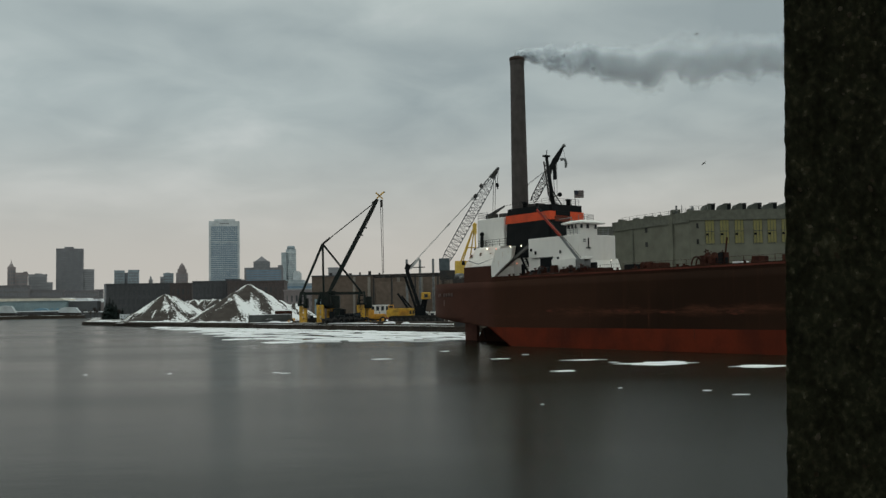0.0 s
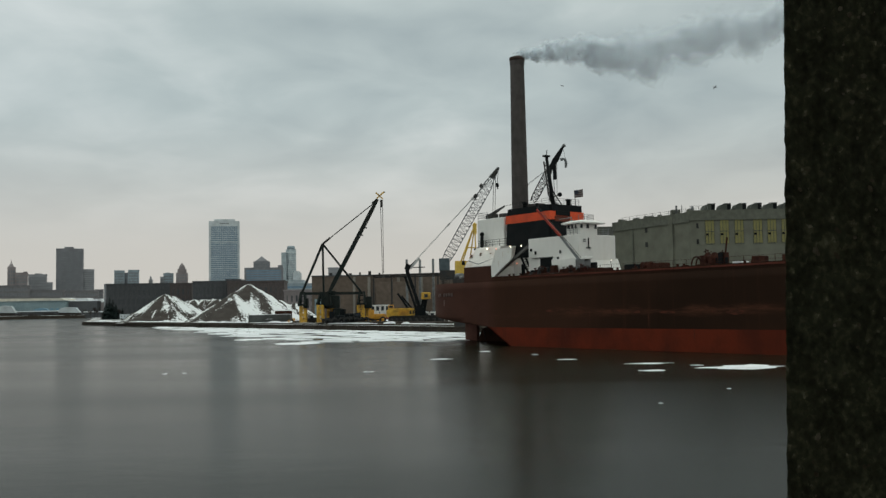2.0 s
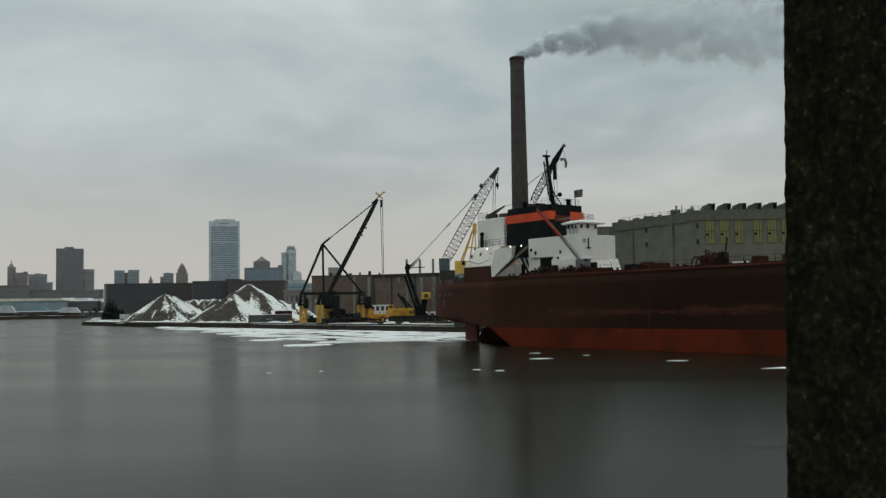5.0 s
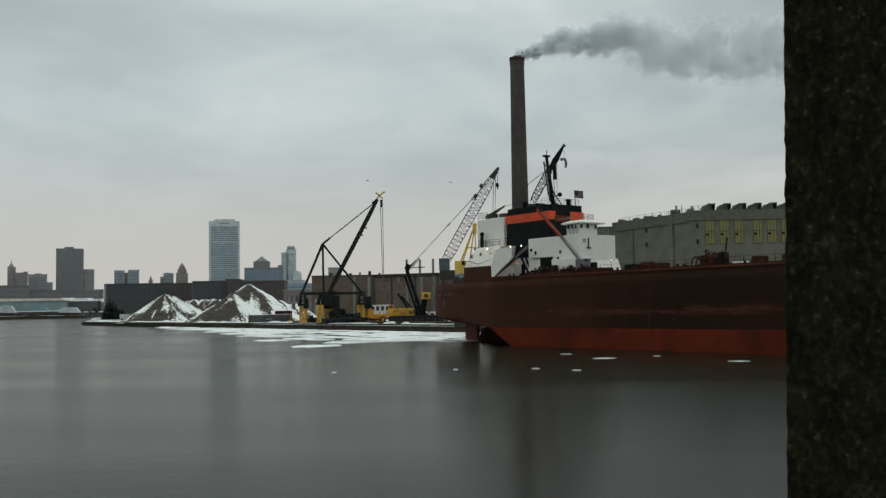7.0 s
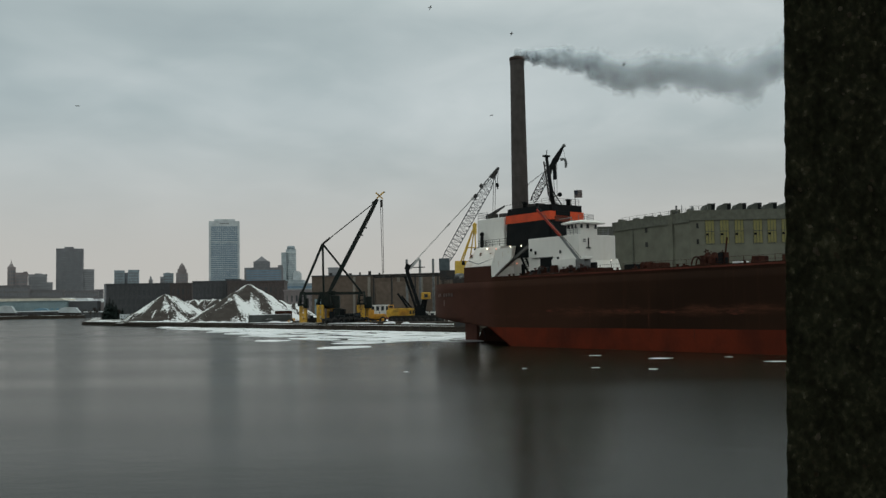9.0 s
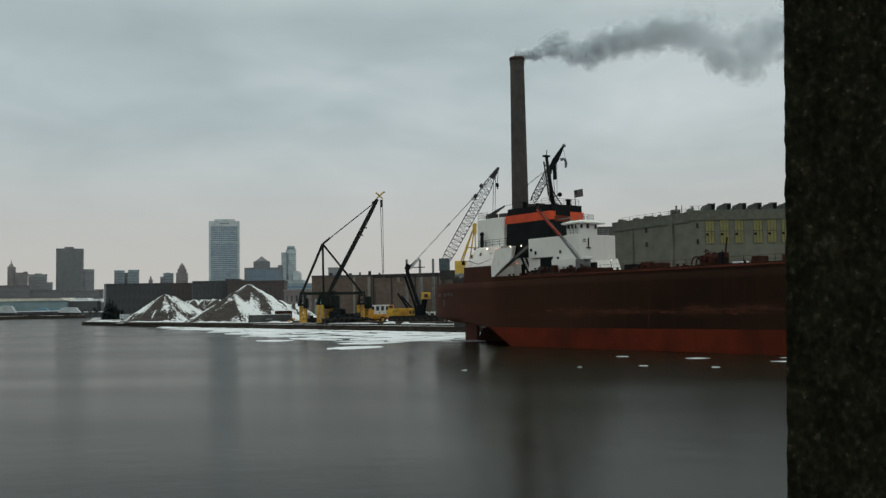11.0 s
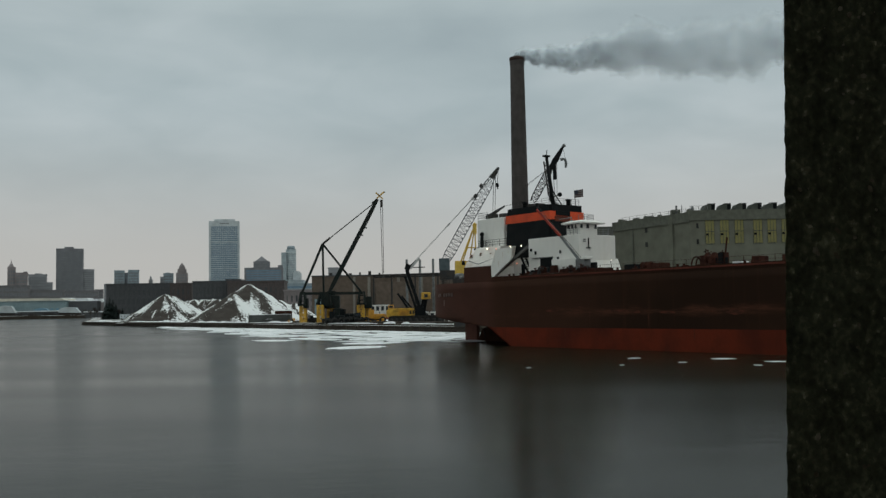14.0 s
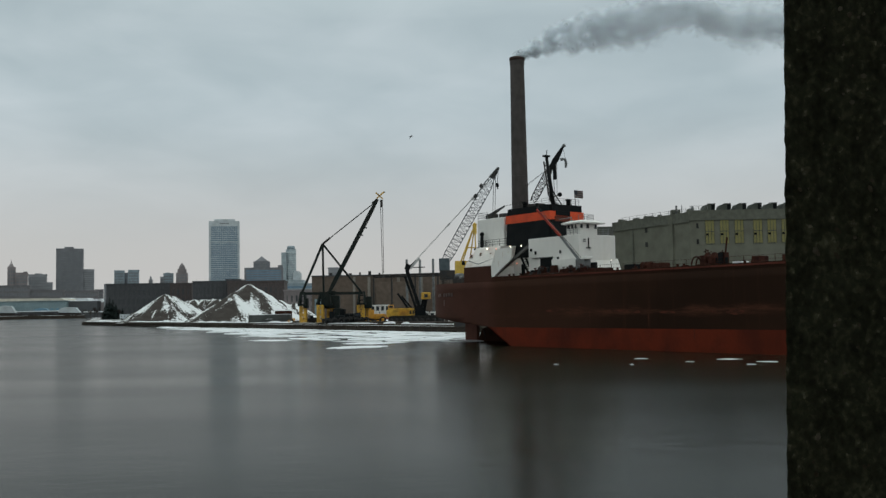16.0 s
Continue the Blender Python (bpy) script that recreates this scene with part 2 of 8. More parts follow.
HAZE_BLUE = surface("haze-paled blue glass", (0.22, 0.265, 0.295), (0.20, 0.245, 0.28), 0.01, 0.5, bump=0)
HAZE_PALE_BLUE = surface("haze-paled light blue cladding", (0.30, 0.345, 0.37), (0.275, 0.32, 0.345), 0.01, 0.7, bump=0)
HAZE_LOW_TOWN = surface("haze-greyed low-town masonry", (0.150, 0.144, 0.152), (0.130, 0.125, 0.134), 0.02, 0.9, bump=0)
HAZE_WHITE = surface("haze-paled white cladding", (0.42, 0.455, 0.475), (0.38, 0.415, 0.44), 0.01, 0.8, bump=0)
HAZE_BROWN = surface("haze-paled red-brown masonry", (0.205, 0.182, 0.185), (0.185, 0.165, 0.168), 0.01, 0.9, bump=0)
LAMP = glow("lit deck lamp", (1.0, 0.86, 0.62), 5.0)
RED_LAMP = glow("lit red lamp", (1.0, 0.3, 0.15), 1.6)
CLOUD, WATER, PILE = cloud_material(), water_material(), snowy_pile_material()


# ---- mesh tools ----
def part(name, bm, material, parent=None, label=""):
    me = bpy.data.meshes.new(name)
    bm.normal_update()
    bm.to_mesh(me)
    bm.free()
    mats = material if isinstance(material, (list, tuple)) else [material]
    for m in mats:
        me.materials.append(m)
    ob = new(name, me)
    if parent:
        ob.parent = parent
    return tagged(ob, label) if label else ob


def thing(name, label, category, at=(0, 0, 0), turn=0, group="", kind=""):
    ob = new(name)
    ob.empty_display_size = 0.5
    ob.matrix_basis = pose(*at, 0, 0, turn)
    return tagged(ob, label, category, group, kind)


def box(bm, x0, x1, y0, y1, z0, z1, bevel=0.0, mi=0):
    v = [bm.verts.new((x, y, z)) for z in (z0, z1) for x, y in ((x0, y0), (x1, y0), (x1, y1), (x0, y1))]
    fs = [bm.faces.new([v[i] for i in q]) for q in ((3, 2, 1, 0), (4, 5, 6, 7), (0, 1, 5, 4), (1, 2, 6, 5), (2, 3, 7, 6), (3, 0, 4, 7))]
    for f in fs:
        f.material_index = mi
    if bevel:
        es = list({e for f in fs for e in f.edges})
        bmesh.ops.bevel(bm, geom=es, offset=bevel, segments=2, affect="EDGES", profile=0.6)
    return bm


def boxed(*a, bevel=0.0):
    return box(bmesh.new(), *a, bevel=bevel)


def prism(bm, outline, y0, y1, axis="y", mi=0):
    """Extrudes a closed outline. axis y: outline is (x, z); axis z: outline is (x, y); axis x: outline is (y, z)."""
    def at(p, d):
        return {"y": (p[0], d, p[1]), "z": (p[0], p[1], d), "x": (d, p[0], p[1])}[axis]
    a, b = [bm.verts.new(at(p, y0)) for p in outline], [bm.verts.new(at(p, y1)) for p in outline]
    n = len(outline)
    fs = [bm.faces.new(a), bm.faces.new(b[::-1])] + [bm.faces.new((a[i], b[i], b[(i + 1) % n], a[(i + 1) % n])) for i in range(n)]
    for f in fs:
        f.material_index = mi
    bmesh.ops.recalc_face_normals(bm, faces=fs)
    return bm


def beam(bm, p, q, w=0.2, sides=4, w2=None, mi=0):
    """A straight bar from p to q, w thick, tapering to w2."""
    p, q = Vector(p), Vector(q)
    m = (q - p).to_track_quat("Z", "Y").to_matrix()
    w2 = w if w2 is None else w2
    rings = []
    for c, r in ((p, w), (q, w2)):
        k = r / 2 / math.cos(math.pi / sides)
        rings.append([bm.verts.new(c + m @ Vector((k * math.cos(a), k * math.sin(a), 0))) for a in [math.pi * (2 * i + 1) / sides for i in range(sides)]])
    a, b = rings
    fs = [bm.faces.new(a[::-1]), bm.faces.new(b)] + [bm.faces.new((a[i], a[(i + 1) % sides], b[(i + 1) % sides], b[i])) for i in range(sides)]
    for f in fs:
        f.material_index = mi
        f.smooth = sides > 6
    return bm


def lattice(bm, p, q, w, n, bar=0.12, end=0.5):
    """A square lattice boom from p to q."""
    p, q = Vector(p), Vector(q)
    m = (q - p).to_track_quat("Z", "Y").to_matrix()
    length = (q - p).length
    def corner(k, t):
        r = w / 2 * (end + (1 - end) * min(1, min(t, 1 - t) / 0.14))
        x, y = ((-1, -1), (1, -1), (1, 1), (-1, 1))[k % 4]
        return p + m @ Vector((x * r, y * r, t * length))
    for k in range(4):
        for i in range(n):
            a, b = i / n, (i + 1) / n
            beam(bm, corner(k, a), corner(k, b), bar)
            beam(bm, corner(k + i % 2, a), corner(k + 1 - i % 2, b), bar * 0.6)
            beam(bm, corner(k, b), corner(k + 1, b), bar * 0.6)
    return bm


def ring_tube(bm, rings, sides=32, cap=True, smooth=True):
    """A turned form from (radius, z) rows."""
    rows = [[bm.verts.new((r * math.cos(2 * math.pi * i / sides), r * math.sin(2 * math.pi * i / sides), z)) for i in range(sides)] for r, z in rings]
    for a, b in zip(rows, rows[1:]):
        for i in range(sides):
            f = bm.faces.new((a[i], a[(i + 1) % sides], b[(i + 1) % sides], b[i]))
            f.smooth = smooth
    if cap:
        bm.faces.new(rows[0][::-1])
        bm.faces.new(rows[-1])
    return bm


# ---- water, cloud cover and ground ----
def make_cloud_cover():
    bm = bmesh.new()
    rings = [(4700 * math.cos(a), 1900 * math.sin(a)) for a in [radians(d) for d in (-3, 0, 2, 4, 7, 11, 16, 22, 30, 40, 52, 66, 80, 89.5)]]
    ring_tube(bm, rings, 96, cap=False)
    ob = part("cloud_cover", bm, CLOUD)
    return tagged(ob, "low grey overcast with darker drifting bands", "clouds", kind="structure")


clouds = make_cloud_cover()


def make_water():
    bm = bmesh.new()
    bmesh.ops.create_grid(bm, x_segments=8, y_segments=8, size=4600)
    return tagged(part("water", bm, WATER), "calm grey-brown harbour water with faint ripples", "water", kind="structure")


water = make_water()

# quay line: from its free corner towards the ship
QA = Vector((-174.98, 459.99, 0))
QB = Vector((4.05, 204.65, 0))
QDIR = (QB - QA).normalized()
QIN = Vector((-QDIR.y, QDIR.x, 0))
QTURN = math.degrees(math.atan2(QDIR.y, QDIR.x))
QLEN = (QB - QA).length
QUAY_Z = 1.7


def make_land():
    end = QA + QDIR * (QLEN + 160)
    line = [(QA.x, QA.y), (end.x, end.y), (2500, end.y), (2500, 4500), (-2500, 4500), (-2500, 1250), (-470, 1250), (-330, 900)]
    inner = [(QA + QIN * 1.0 + QDIR * 0.5).xy, (end + QIN * 1.0).xy] + line[2:]
    tagged(part("ground", prism(bmesh.new(), [tuple(p) for p in inner], -3, QUAY_Z - 0.1, axis="z"), DIRTY_SNOW), "flat harbour land under patchy trampled snow", "ground", kind="structure")


make_land()


def shared(name, first, parent, spots, make):
    """Alike pieces: one mesh, many objects. spots are (x, y, z) or (x, y, z, turn)."""
    me = first
    for sp in spots:
        if me is None:
            o = make()
            me = o.data
        else:
            o = new(name, me)
            o.parent = parent
        o.matrix_basis = pose(*sp[:3], 0, 0, sp[3] if len(sp) > 3 else 0)
    return me


def make_quay():
    q = thing("quay", "snow-edged dark timber quay above the water", "quay", QA, QTURN, kind="structure")
    part("wall", boxed(0, QLEN + 160, 0.35, 1.0, -2, QUAY_Z, bevel=0.06), TIMBER, q)
    spots = [(0.3 + i * 2.6 + random.uniform(-0.4, 0.4), 0.12, random.uniform(-0.25, 0.15)) for i in range(150)]
    shared("pile", None, q, spots, lambda: part("pile", ring_tube(bmesh.new(), [(0.22, -2), (0.2, QUAY_Z - 0.2), (0.14, QUAY_Z - 0.08)], 8), TIMBER, q))
    for z in (0.35, 1.05):
        part("waler", boxed(0, QLEN + 60, -0.1, 0.35, z, z + 0.28, bevel=0.04), TIMBER, q)
    # a wavering ridge of snow along the edge, broken where it has been cleared
    bm = bmesh.new()
    x = 3.0
    while x < QLEN + 20:
        run = random.uniform(5, 26) * (1.0 if x < QLEN - 115 else 0.35)
        d0, d1 = random.uniform(0.5, 1.0), random.uniform(2.5, 6)
        box(bm, x, x + run, d0, d1, QUAY_Z - 0.12, QUAY_Z + random.uniform(0.05, 0.22), bevel=0.05)
        x += run + random.choice((0.2, 0.4, 2.0, 5.0)) * (1.0 if x < QLEN - 115 else 3.0)
    part("snow_edge", bm, SNOW, q)
    # ploughed bank of snow between the quay edge and the heaps
    bm = bmesh.new()
    prev = None
    for i in range(150):
        x = 14 + i * (QLEN - 130) / 149
        up = 0.35 + 0.75 * abs(noise.noise(Vector((x * 0.09, 3, 0)))) + 0.5 * max(0.0, noise.noise(Vector((x * 0.5, 9, 0))))
        up *= min(1.0, i / 6, (149 - i) / 6 + 0.05)
        d = 2.0 + 0.8 * noise.noise(Vector((x * 0.2, 5, 0)))
        row = [bm.verts.new((x, d + a, QUAY_Z - 0.13 + up * k)) for a, k in ((-1.1, 0), (-0.5, 0.6), (0.1, 0.95), (0.9, 1.0), (2.2, 0.5), (3.4, 0))]
        if prev:
            for j in range(5):
                bm.faces.new((prev[j], row[j], row[j + 1], prev[j + 1])).smooth = True
        prev = row
    part("snow_bank", bm, SNOW, q, "ploughed snow bank")
    part("snow_ledge", boxed(QLEN - 110, QLEN + 5, -0.14, 0.2, 1.33, 1.39), SNOW, q)
    part("apron", boxed(QLEN - 118, QLEN + 40, 1.05, 15, QUAY_Z - 0.2, QUAY_Z - 0.02), TIMBER, q, "dark muddy quay apron")
    part("walkway", boxed(QLEN - 95, QLEN + 30, 6, 9, QUAY_Z - 0.05, QUAY_Z + 0.5, bevel=0.05), TIMBER, q)


make_quay()


def aggregate_material():
    """Dark concrete with stones of many greys and browns showing."""
    m, n, l, b = nodes_of("exposed aggregate")
    co = n.new("ShaderNodeTexCoord")
    up = n.new("ShaderNodeMapping")
    up.inputs["Scale"].default_value = (1, 1, 0.8)
    l.new(co.outputs["Object"], up.inputs[0])
    v = n.new("ShaderNodeTexVoronoi")
    v.inputs["Scale"].default_value = 150
    l.new(up.outputs[0], v.inputs["Vector"])
    t = n.new("ShaderNodeTexNoise")
    t.inputs["Scale"].default_value, t.inputs["Detail"].default_value = 160, 3
    l.new(co.outputs["Object"], t.inputs["Vector"])
    big = n.new("ShaderNodeTexNoise")
    big.inputs["Scale"].default_value, big.inputs["Detail"].default_value = 22, 7
    l.new(co.outputs["Object"], big.inputs["Vector"])
    sep = n.new("ShaderNodeSeparateColor")
    l.new(v.outputs["Color"], sep.inputs[0])
    ramp = n.new("ShaderNodeValToRGB")
    e = ramp.color_ramp.elements
    e[0].position, e[0].color = 0.0, (0.060, 0.064, 0.040, 1)
    e[1].position, e[1].color = 1.0, (0.60, 0.56, 0.42, 1)
    k = e.new(0.55)
    k.color = (0.125, 0.132, 0.082, 1)
    k = e.new(0.85)
    k.color = (0.24, 0.245, 0.155, 1)
    soft = n.new("ShaderNodeTexNoise")
    soft.inputs["Scale"].default_value, soft.inputs["Detail"].default_value = 110, 5
    l.new(up.outputs[0], soft.inputs["Vector"])
    blend = n.new("ShaderNodeMix")
    blend.inputs[0].default_value = 0.38
    stretch = n.new("ShaderNodeMapRange")
    stretch.inputs[1].default_value, stretch.inputs[2].default_value = 0.34, 0.68
    l.new(soft.outputs[0], stretch.inputs[0])
    l.new(stretch.outputs[0], blend.inputs[2])
    l.new(sep.outputs[0], blend.inputs[3])
    l.new(blend.outputs[0], ramp.inputs[0])
    mul = n.new("ShaderNodeMix")
    mul.data_type, mul.blend_type = "RGBA", "MULTIPLY"
    mul.inputs[0].default_value = 0.95
    rg = n.new("ShaderNodeMapRange")
    rg.inputs[1].default_value, rg.inputs[2].default_value = 0.3, 0.7
    rg.inputs[3].default_value, rg.inputs[4].default_value = 0.6, 1.7
    l.new(big.outputs[0], rg.inputs[0])
    l.new(ramp.outputs[0], mul.inputs[6])
    l.new(rg.outputs[0], mul.inputs[7])
    l.new(mul.outputs[2], b.inputs["Base Color"])
    b.inputs["Roughness"].default_value = 0.9
    bp = n.new("ShaderNodeBump")
    bp.inputs["Strength"].default_value, bp.inputs["Distance"].default_value = 0.8, 0.004
    l.new(v.outputs["Distance"], bp.inputs["Height"])
    bp2 = n.new("ShaderNodeBump")
    bp2.inputs["Strength"].default_value, bp2.inputs["Distance"].default_value = 0.6, 0.002
    l.new(t.outputs[0], bp2.inputs["Height"])
    l.new(bp.outputs[0], bp2.inputs["Normal"])
    l.new(bp2.outputs[0], b.inputs["Normal"])
    return m


AGGREGATE = aggregate_material()
PEBBLE = surface("pale river pebble", (0.42, 0.38, 0.29), (0.2, 0.17, 0.12), 30, 0.8, bump=0.05)


def make_bridge():
    """The battered column beside the camera, and an unseen deck and wall added over and behind it."""
    near = 1.18
    lo, hi = 4.2, 7.4
    slope = (0.44 - 0.42) / (5.78 - 5.16)
    x_eye = 0.4362 + slope * (5.4 - 5.78)
    c = thing("bridge_column", "dark exposed-aggregate concrete bridge column", "column")
    bm = bmesh.new()
    rows = 420
    grid = []
    for z in [-2.0, 1.0] + [lo + (hi - lo) * j / rows for j in range(rows + 1)]:
        x = x_eye + slope * (z - 5.4) + 0.0018 * noise.noise(Vector((0, 0, z * 40))) + 0.0012 * noise.noise(Vector((0, 5, z * 170)))
        ring = [(x, near), (1.6, near), (1.6, near + 0.8), (x + 0.7, near + 0.8)]
        grid.append([bm.verts.new((p, q, z)) for p, q in ring])
    for a, b in zip(grid, grid[1:]):
        for i in range(4):
            bm.faces.new((a[i], a[(i + 1) % 4], b[(i + 1) % 4], b[i]))
    bm.faces.new(grid[0][::-1]), bm.faces.new(grid[-1])
    part("shaft", bm, AGGREGATE, c)
    # stones standing proud of the face
    bm = bmesh.new()
    for i in range(420):
        z = random.uniform(4.6, 6.4)
        x = x_eye + slope * (z - 5.4) + 0.009 + random.random() * 0.23
        r = random.choice((0.0012, 0.0015, 0.002, 0.0025, 0.003, 0.0045))
        m = pose(x, near + 0.0005, z, random.uniform(-30, 30), random.uniform(-90, 90), random.uniform(-30, 30)) @ Matrix.Diagonal((r * random.uniform(0.7, 1.2), r * 0.5, r * random.uniform(0.9, 1.5), 1))
        bmesh.ops.create_icosphere(bm, subdivisions=1, radius=1, matrix=m)
    ob = part("pebbles", bm, PEBBLE, c, "pale pebbles set in the concrete")
    tagged(ob, kind="stuff")
    # out-of-view deck and back wall, added to keep light off the column
    tagged(part("shading_deck", boxed(-14, 14, -14, 1.0, 7.4, 8.2), CONCRETE), "unseen concrete deck added overhead as a light blocker", "bridge", kind="structure")
    tagged(part("shading_wall", boxed(-14, 14, -7, -6, -1, 7.4), CONCRETE), "unseen plain concrete wall added as a light blocker", "wall", kind="structure")
    tagged(part("footpath", boxed(-14, 14, -6, 0.35, 3.4, 3.8), CONCRETE), "plain concrete footpath under the bridge", "footpath", kind="structure")


make_bridge()


# ---- ship ----
SHIP = thing("lake_freighter", "brown-hulled lake freighter with white deckhouses and black funnel", "ship", (11.54, 127.45, 0), -53.34)
BEAM, AFT, COUNTER = 23.0, -14.0, 17.1


def make_hull():
    """Lofted from stations; the run narrows and rises under the counter."""
    bm = bmesh.new()
    zs = (-1.5, -1.0, -0.5, -0.2, 0.0, 0.2, 0.4, 0.6, 0.8, 1.0, 1.2, 1.4, 1.6, 1.8, 2.0, 2.3, 2.55, 2.75, 3.0, 3.3, 4.0, 4.6, 6.0, 8.0, 9.0)
    stations = [AFT - COUNTER * math.sin(radians(d)) for d in (90, 84, 76, 66, 55, 44, 33, 22, 11, 0)] + [-12.5, -11, -10, -9, -8.5, -8, -7.5, -7, -6.5, -6, -5.5, -5, -4.5, -4, -3.5, -3, -2.5, -2, -1.5, 0, 6, 14, 25, 40, 60, 90, 120]
    grid = []
    for s in stations:
        k = max(0.0, (AFT - s) / COUNTER)
        half = BEAM / 2 * math.sqrt(max(0.0, 1 - k * k))
        # height of the counter's underside at this station
        keel = -1.6 if s > -1.5 else min(4.5, -1.5 + (-1.5 - s) * 0.55 if s > -9 else 2.63 + (-9 - s) * 0.085)
        star, port = [], []
        last = max(i for i, z in enumerate(zs) if z <= max(keel, zs[0]))
        for i, z in enumerate(zs):
            zz = keel if i <= last else z
            h = half * (1.0 if i >= last - 3 else 0.55 + 0.45 * i / max(1, last - 3))
            star.append(bm.verts.new((s, BEAM / 2 - h, zz)))
            port.append(bm.verts.new((s, BEAM / 2 + h, zz)))
        grid.append((star, port))
    for (s0, p0), (s1, p1) in zip(grid, grid[1:]):
        for i in range(len(zs) - 1):
            for q in ((s0[i], s1[i], s1[i + 1], s0[i + 1]), (p0[i], p0[i + 1], p1[i + 1], p1[i])):
                f = bm.faces.new(q)
                f.material_index = 1 if zs[i + 1] <= 2.6 else 0
                f.smooth = True
        bm.faces.new((s0[-1], s1[-1], p1[-1], p0[-1])).material_index = 2
        bm.faces.new((s0[0], p0[0], p1[0], s1[0])).material_index = 0
    bmesh.ops.remove_doubles(bm, verts=bm.verts, dist=0.002)
    bmesh.ops.dissolve_degenerate(bm, edges=bm.edges, dist=0.001)
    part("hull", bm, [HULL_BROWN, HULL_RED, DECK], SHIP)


def sbox(name, s0, s1, t0, t1, z0, z1, mat, label="", bevel=0.04, parent=None):
    return part(name, boxed(min(s0, s1), max(s0, s1), t0, t1, z0, z1, bevel=bevel), mat, parent or SHIP, label)


def plate(name, pts, t0, t1, mat, label="", parent=None):
    """A flat plate: outline in (s, z), between two distances from the starboard side."""
    return part(name, prism(bmesh.new(), pts, t0, t1), mat, parent or SHIP, label)


def railing(name, pts, height=1.05, step=1.6, mat=None, parent=None, rails=3, bar=0.05):
    bm = bmesh.new()
    for a, b in zip(pts, pts[1:]):
        a, b = Vector(a), Vector(b)
        n = max(1, round((b - a).length / step))
        for i in range(n + 1):
            p = a.lerp(b, i / n)
            beam(bm, p, p + Vector((0, 0, height)), bar)
        for k in range(rails):
            up = Vector((0, 0, height * (k + 1) / rails))
            beam(bm, a + up, b + up, bar)
    return part(name, bm, mat or GREY_STEEL, parent or SHIP)


make_hull()
DECK_Z = 9.4
S_STEP, S_AFT = -8.08, -14.3
Z_BROWN = 11.19
Z_BULW = 14.03
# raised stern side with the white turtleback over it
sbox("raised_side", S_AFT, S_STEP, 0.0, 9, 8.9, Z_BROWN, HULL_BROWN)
bm = bmesh.new()
lo = [(S_AFT, 0.02), (S_STEP, 0.02), (S_STEP, 8.9), (S_AFT, 8.9)]
hi = [(S_AFT + 1.1, 1.5), (S_STEP + 0.9, 1.2), (S_STEP + 0.9, 8.9), (S_AFT + 1.1, 8.9)]
va, vb = [bm.verts.new((x, y, Z_BROWN + 0.003)) for x, y in lo], [bm.verts.new((x, y, Z_BULW)) for x, y in hi]
bm.faces.new(va[::-1]), bm.faces.new(vb)
for i in range(4):
    bm.faces.new((va[i], va[(i + 1) % 4], vb[(i + 1) % 4], vb[i]))
bmesh.ops.bevel(bm, geom=bm.edges[:], offset=0.06, segments=2, affect="EDGES")
TURTLE_WHITE = surface("rust-blotched white paint", (0.71, 0.68, 0.645), (0.50, 0.385, 0.335), 0.55, 0.6, bump=0.02, mix=(0.5, 0.8), grain=6.0, vary=0.05)
turtle = part("turtleback", bm, TURTLE_WHITE, SHIP, "white slanted stern bulwark")
# folded knuckle line and scuffs on the slanted plate
bm = bmesh.new()
for a, b in (((-13.7, 0.42, 12.18), (-11.09, 0.2, 11.55)), ((-11.09, 0.2, 11.55), (-8.13, 0.5, 12.22))):
    beam(bm, a, b, 0.09)
part("knuckle", bm, GREY_STEEL, turtle)
plate("side_screen", [(-6.98, 13.5), (-3.7, 13.54), (-3.76, 11.91), (-7.99, 9.33), (-8.12, 11.01)], 0.03, 0.3, SHIP_WHITE, "white side screen with a slanted edge")
# worn fairleads in the slanted plate, and rust that has run from them
RUSTY_WHITE = surface("rust-stained fitting", (0.26, 0.18, 0.145), (0.15, 0.09, 0.07), 3.0, 0.8)
RUST_RUN = surface("thin rust run", (0.55, 0.47, 0.40), (0.66, 0.62, 0.56), 3.0, 0.8, stretch=(1, 1, 0.3), bump=0.02)
for fs0, ft0, fz0 in ((-13.45, 0.75, 12.91), (-11.33, 0.85, 13.05), (-9.03, 0.85, 12.96)):
    fl = part("fairlead", beam(bmesh.new(), (fs0, ft0 - 0.1, fz0), (fs0, ft0 + 0.3, fz0), 0.34, 12, 0.3), RUSTY_WHITE, turtle)
    part("fairlead_lip", boxed(fs0 - 0.35, fs0 + 0.35, ft0 - 0.16, ft0 + 0.1, fz0 - 0.26, fz0 - 0.2, bevel=0.02), RUSTY_WHITE, fl)
for fs0, fz1, ln in ((-7.41, 12.65, 1.1), (-5.55, 13.02, 1.6), (-6.45, 11.81, 0.9), (-4.34, 13.26, 0.8)):
    bm = bmesh.new()
    prism(bm, [(fs0, fz1), (fs0 + 0.09, fz1), (fs0 + 0.06, fz1 - ln), (fs0 + 0.03, fz1 - ln)], 0.022, 0.032)
    part("rust_run", bm, RUST_RUN, turtle)
sbox("sheer_strake", S_STEP, 120, 0, 0.14, 8.9, 9.62, HULL_BROWN, bevel=0.03)
sbox("main_deck", S_STEP, 120, 0.14, 22.9, 9.02, DECK_Z, DECK, bevel=0)
part("rubbing_strake", boxed(-2, 119, -0.06, 0.0, 9.3, 9.5), surface("chipped red-oxide strip", (0.12, 0.036, 0.026), (0.06, 0.022, 0.016), 0.25, 0.8, specular=0.05), SHIP, "rusty rubbing strip along the deck edge")
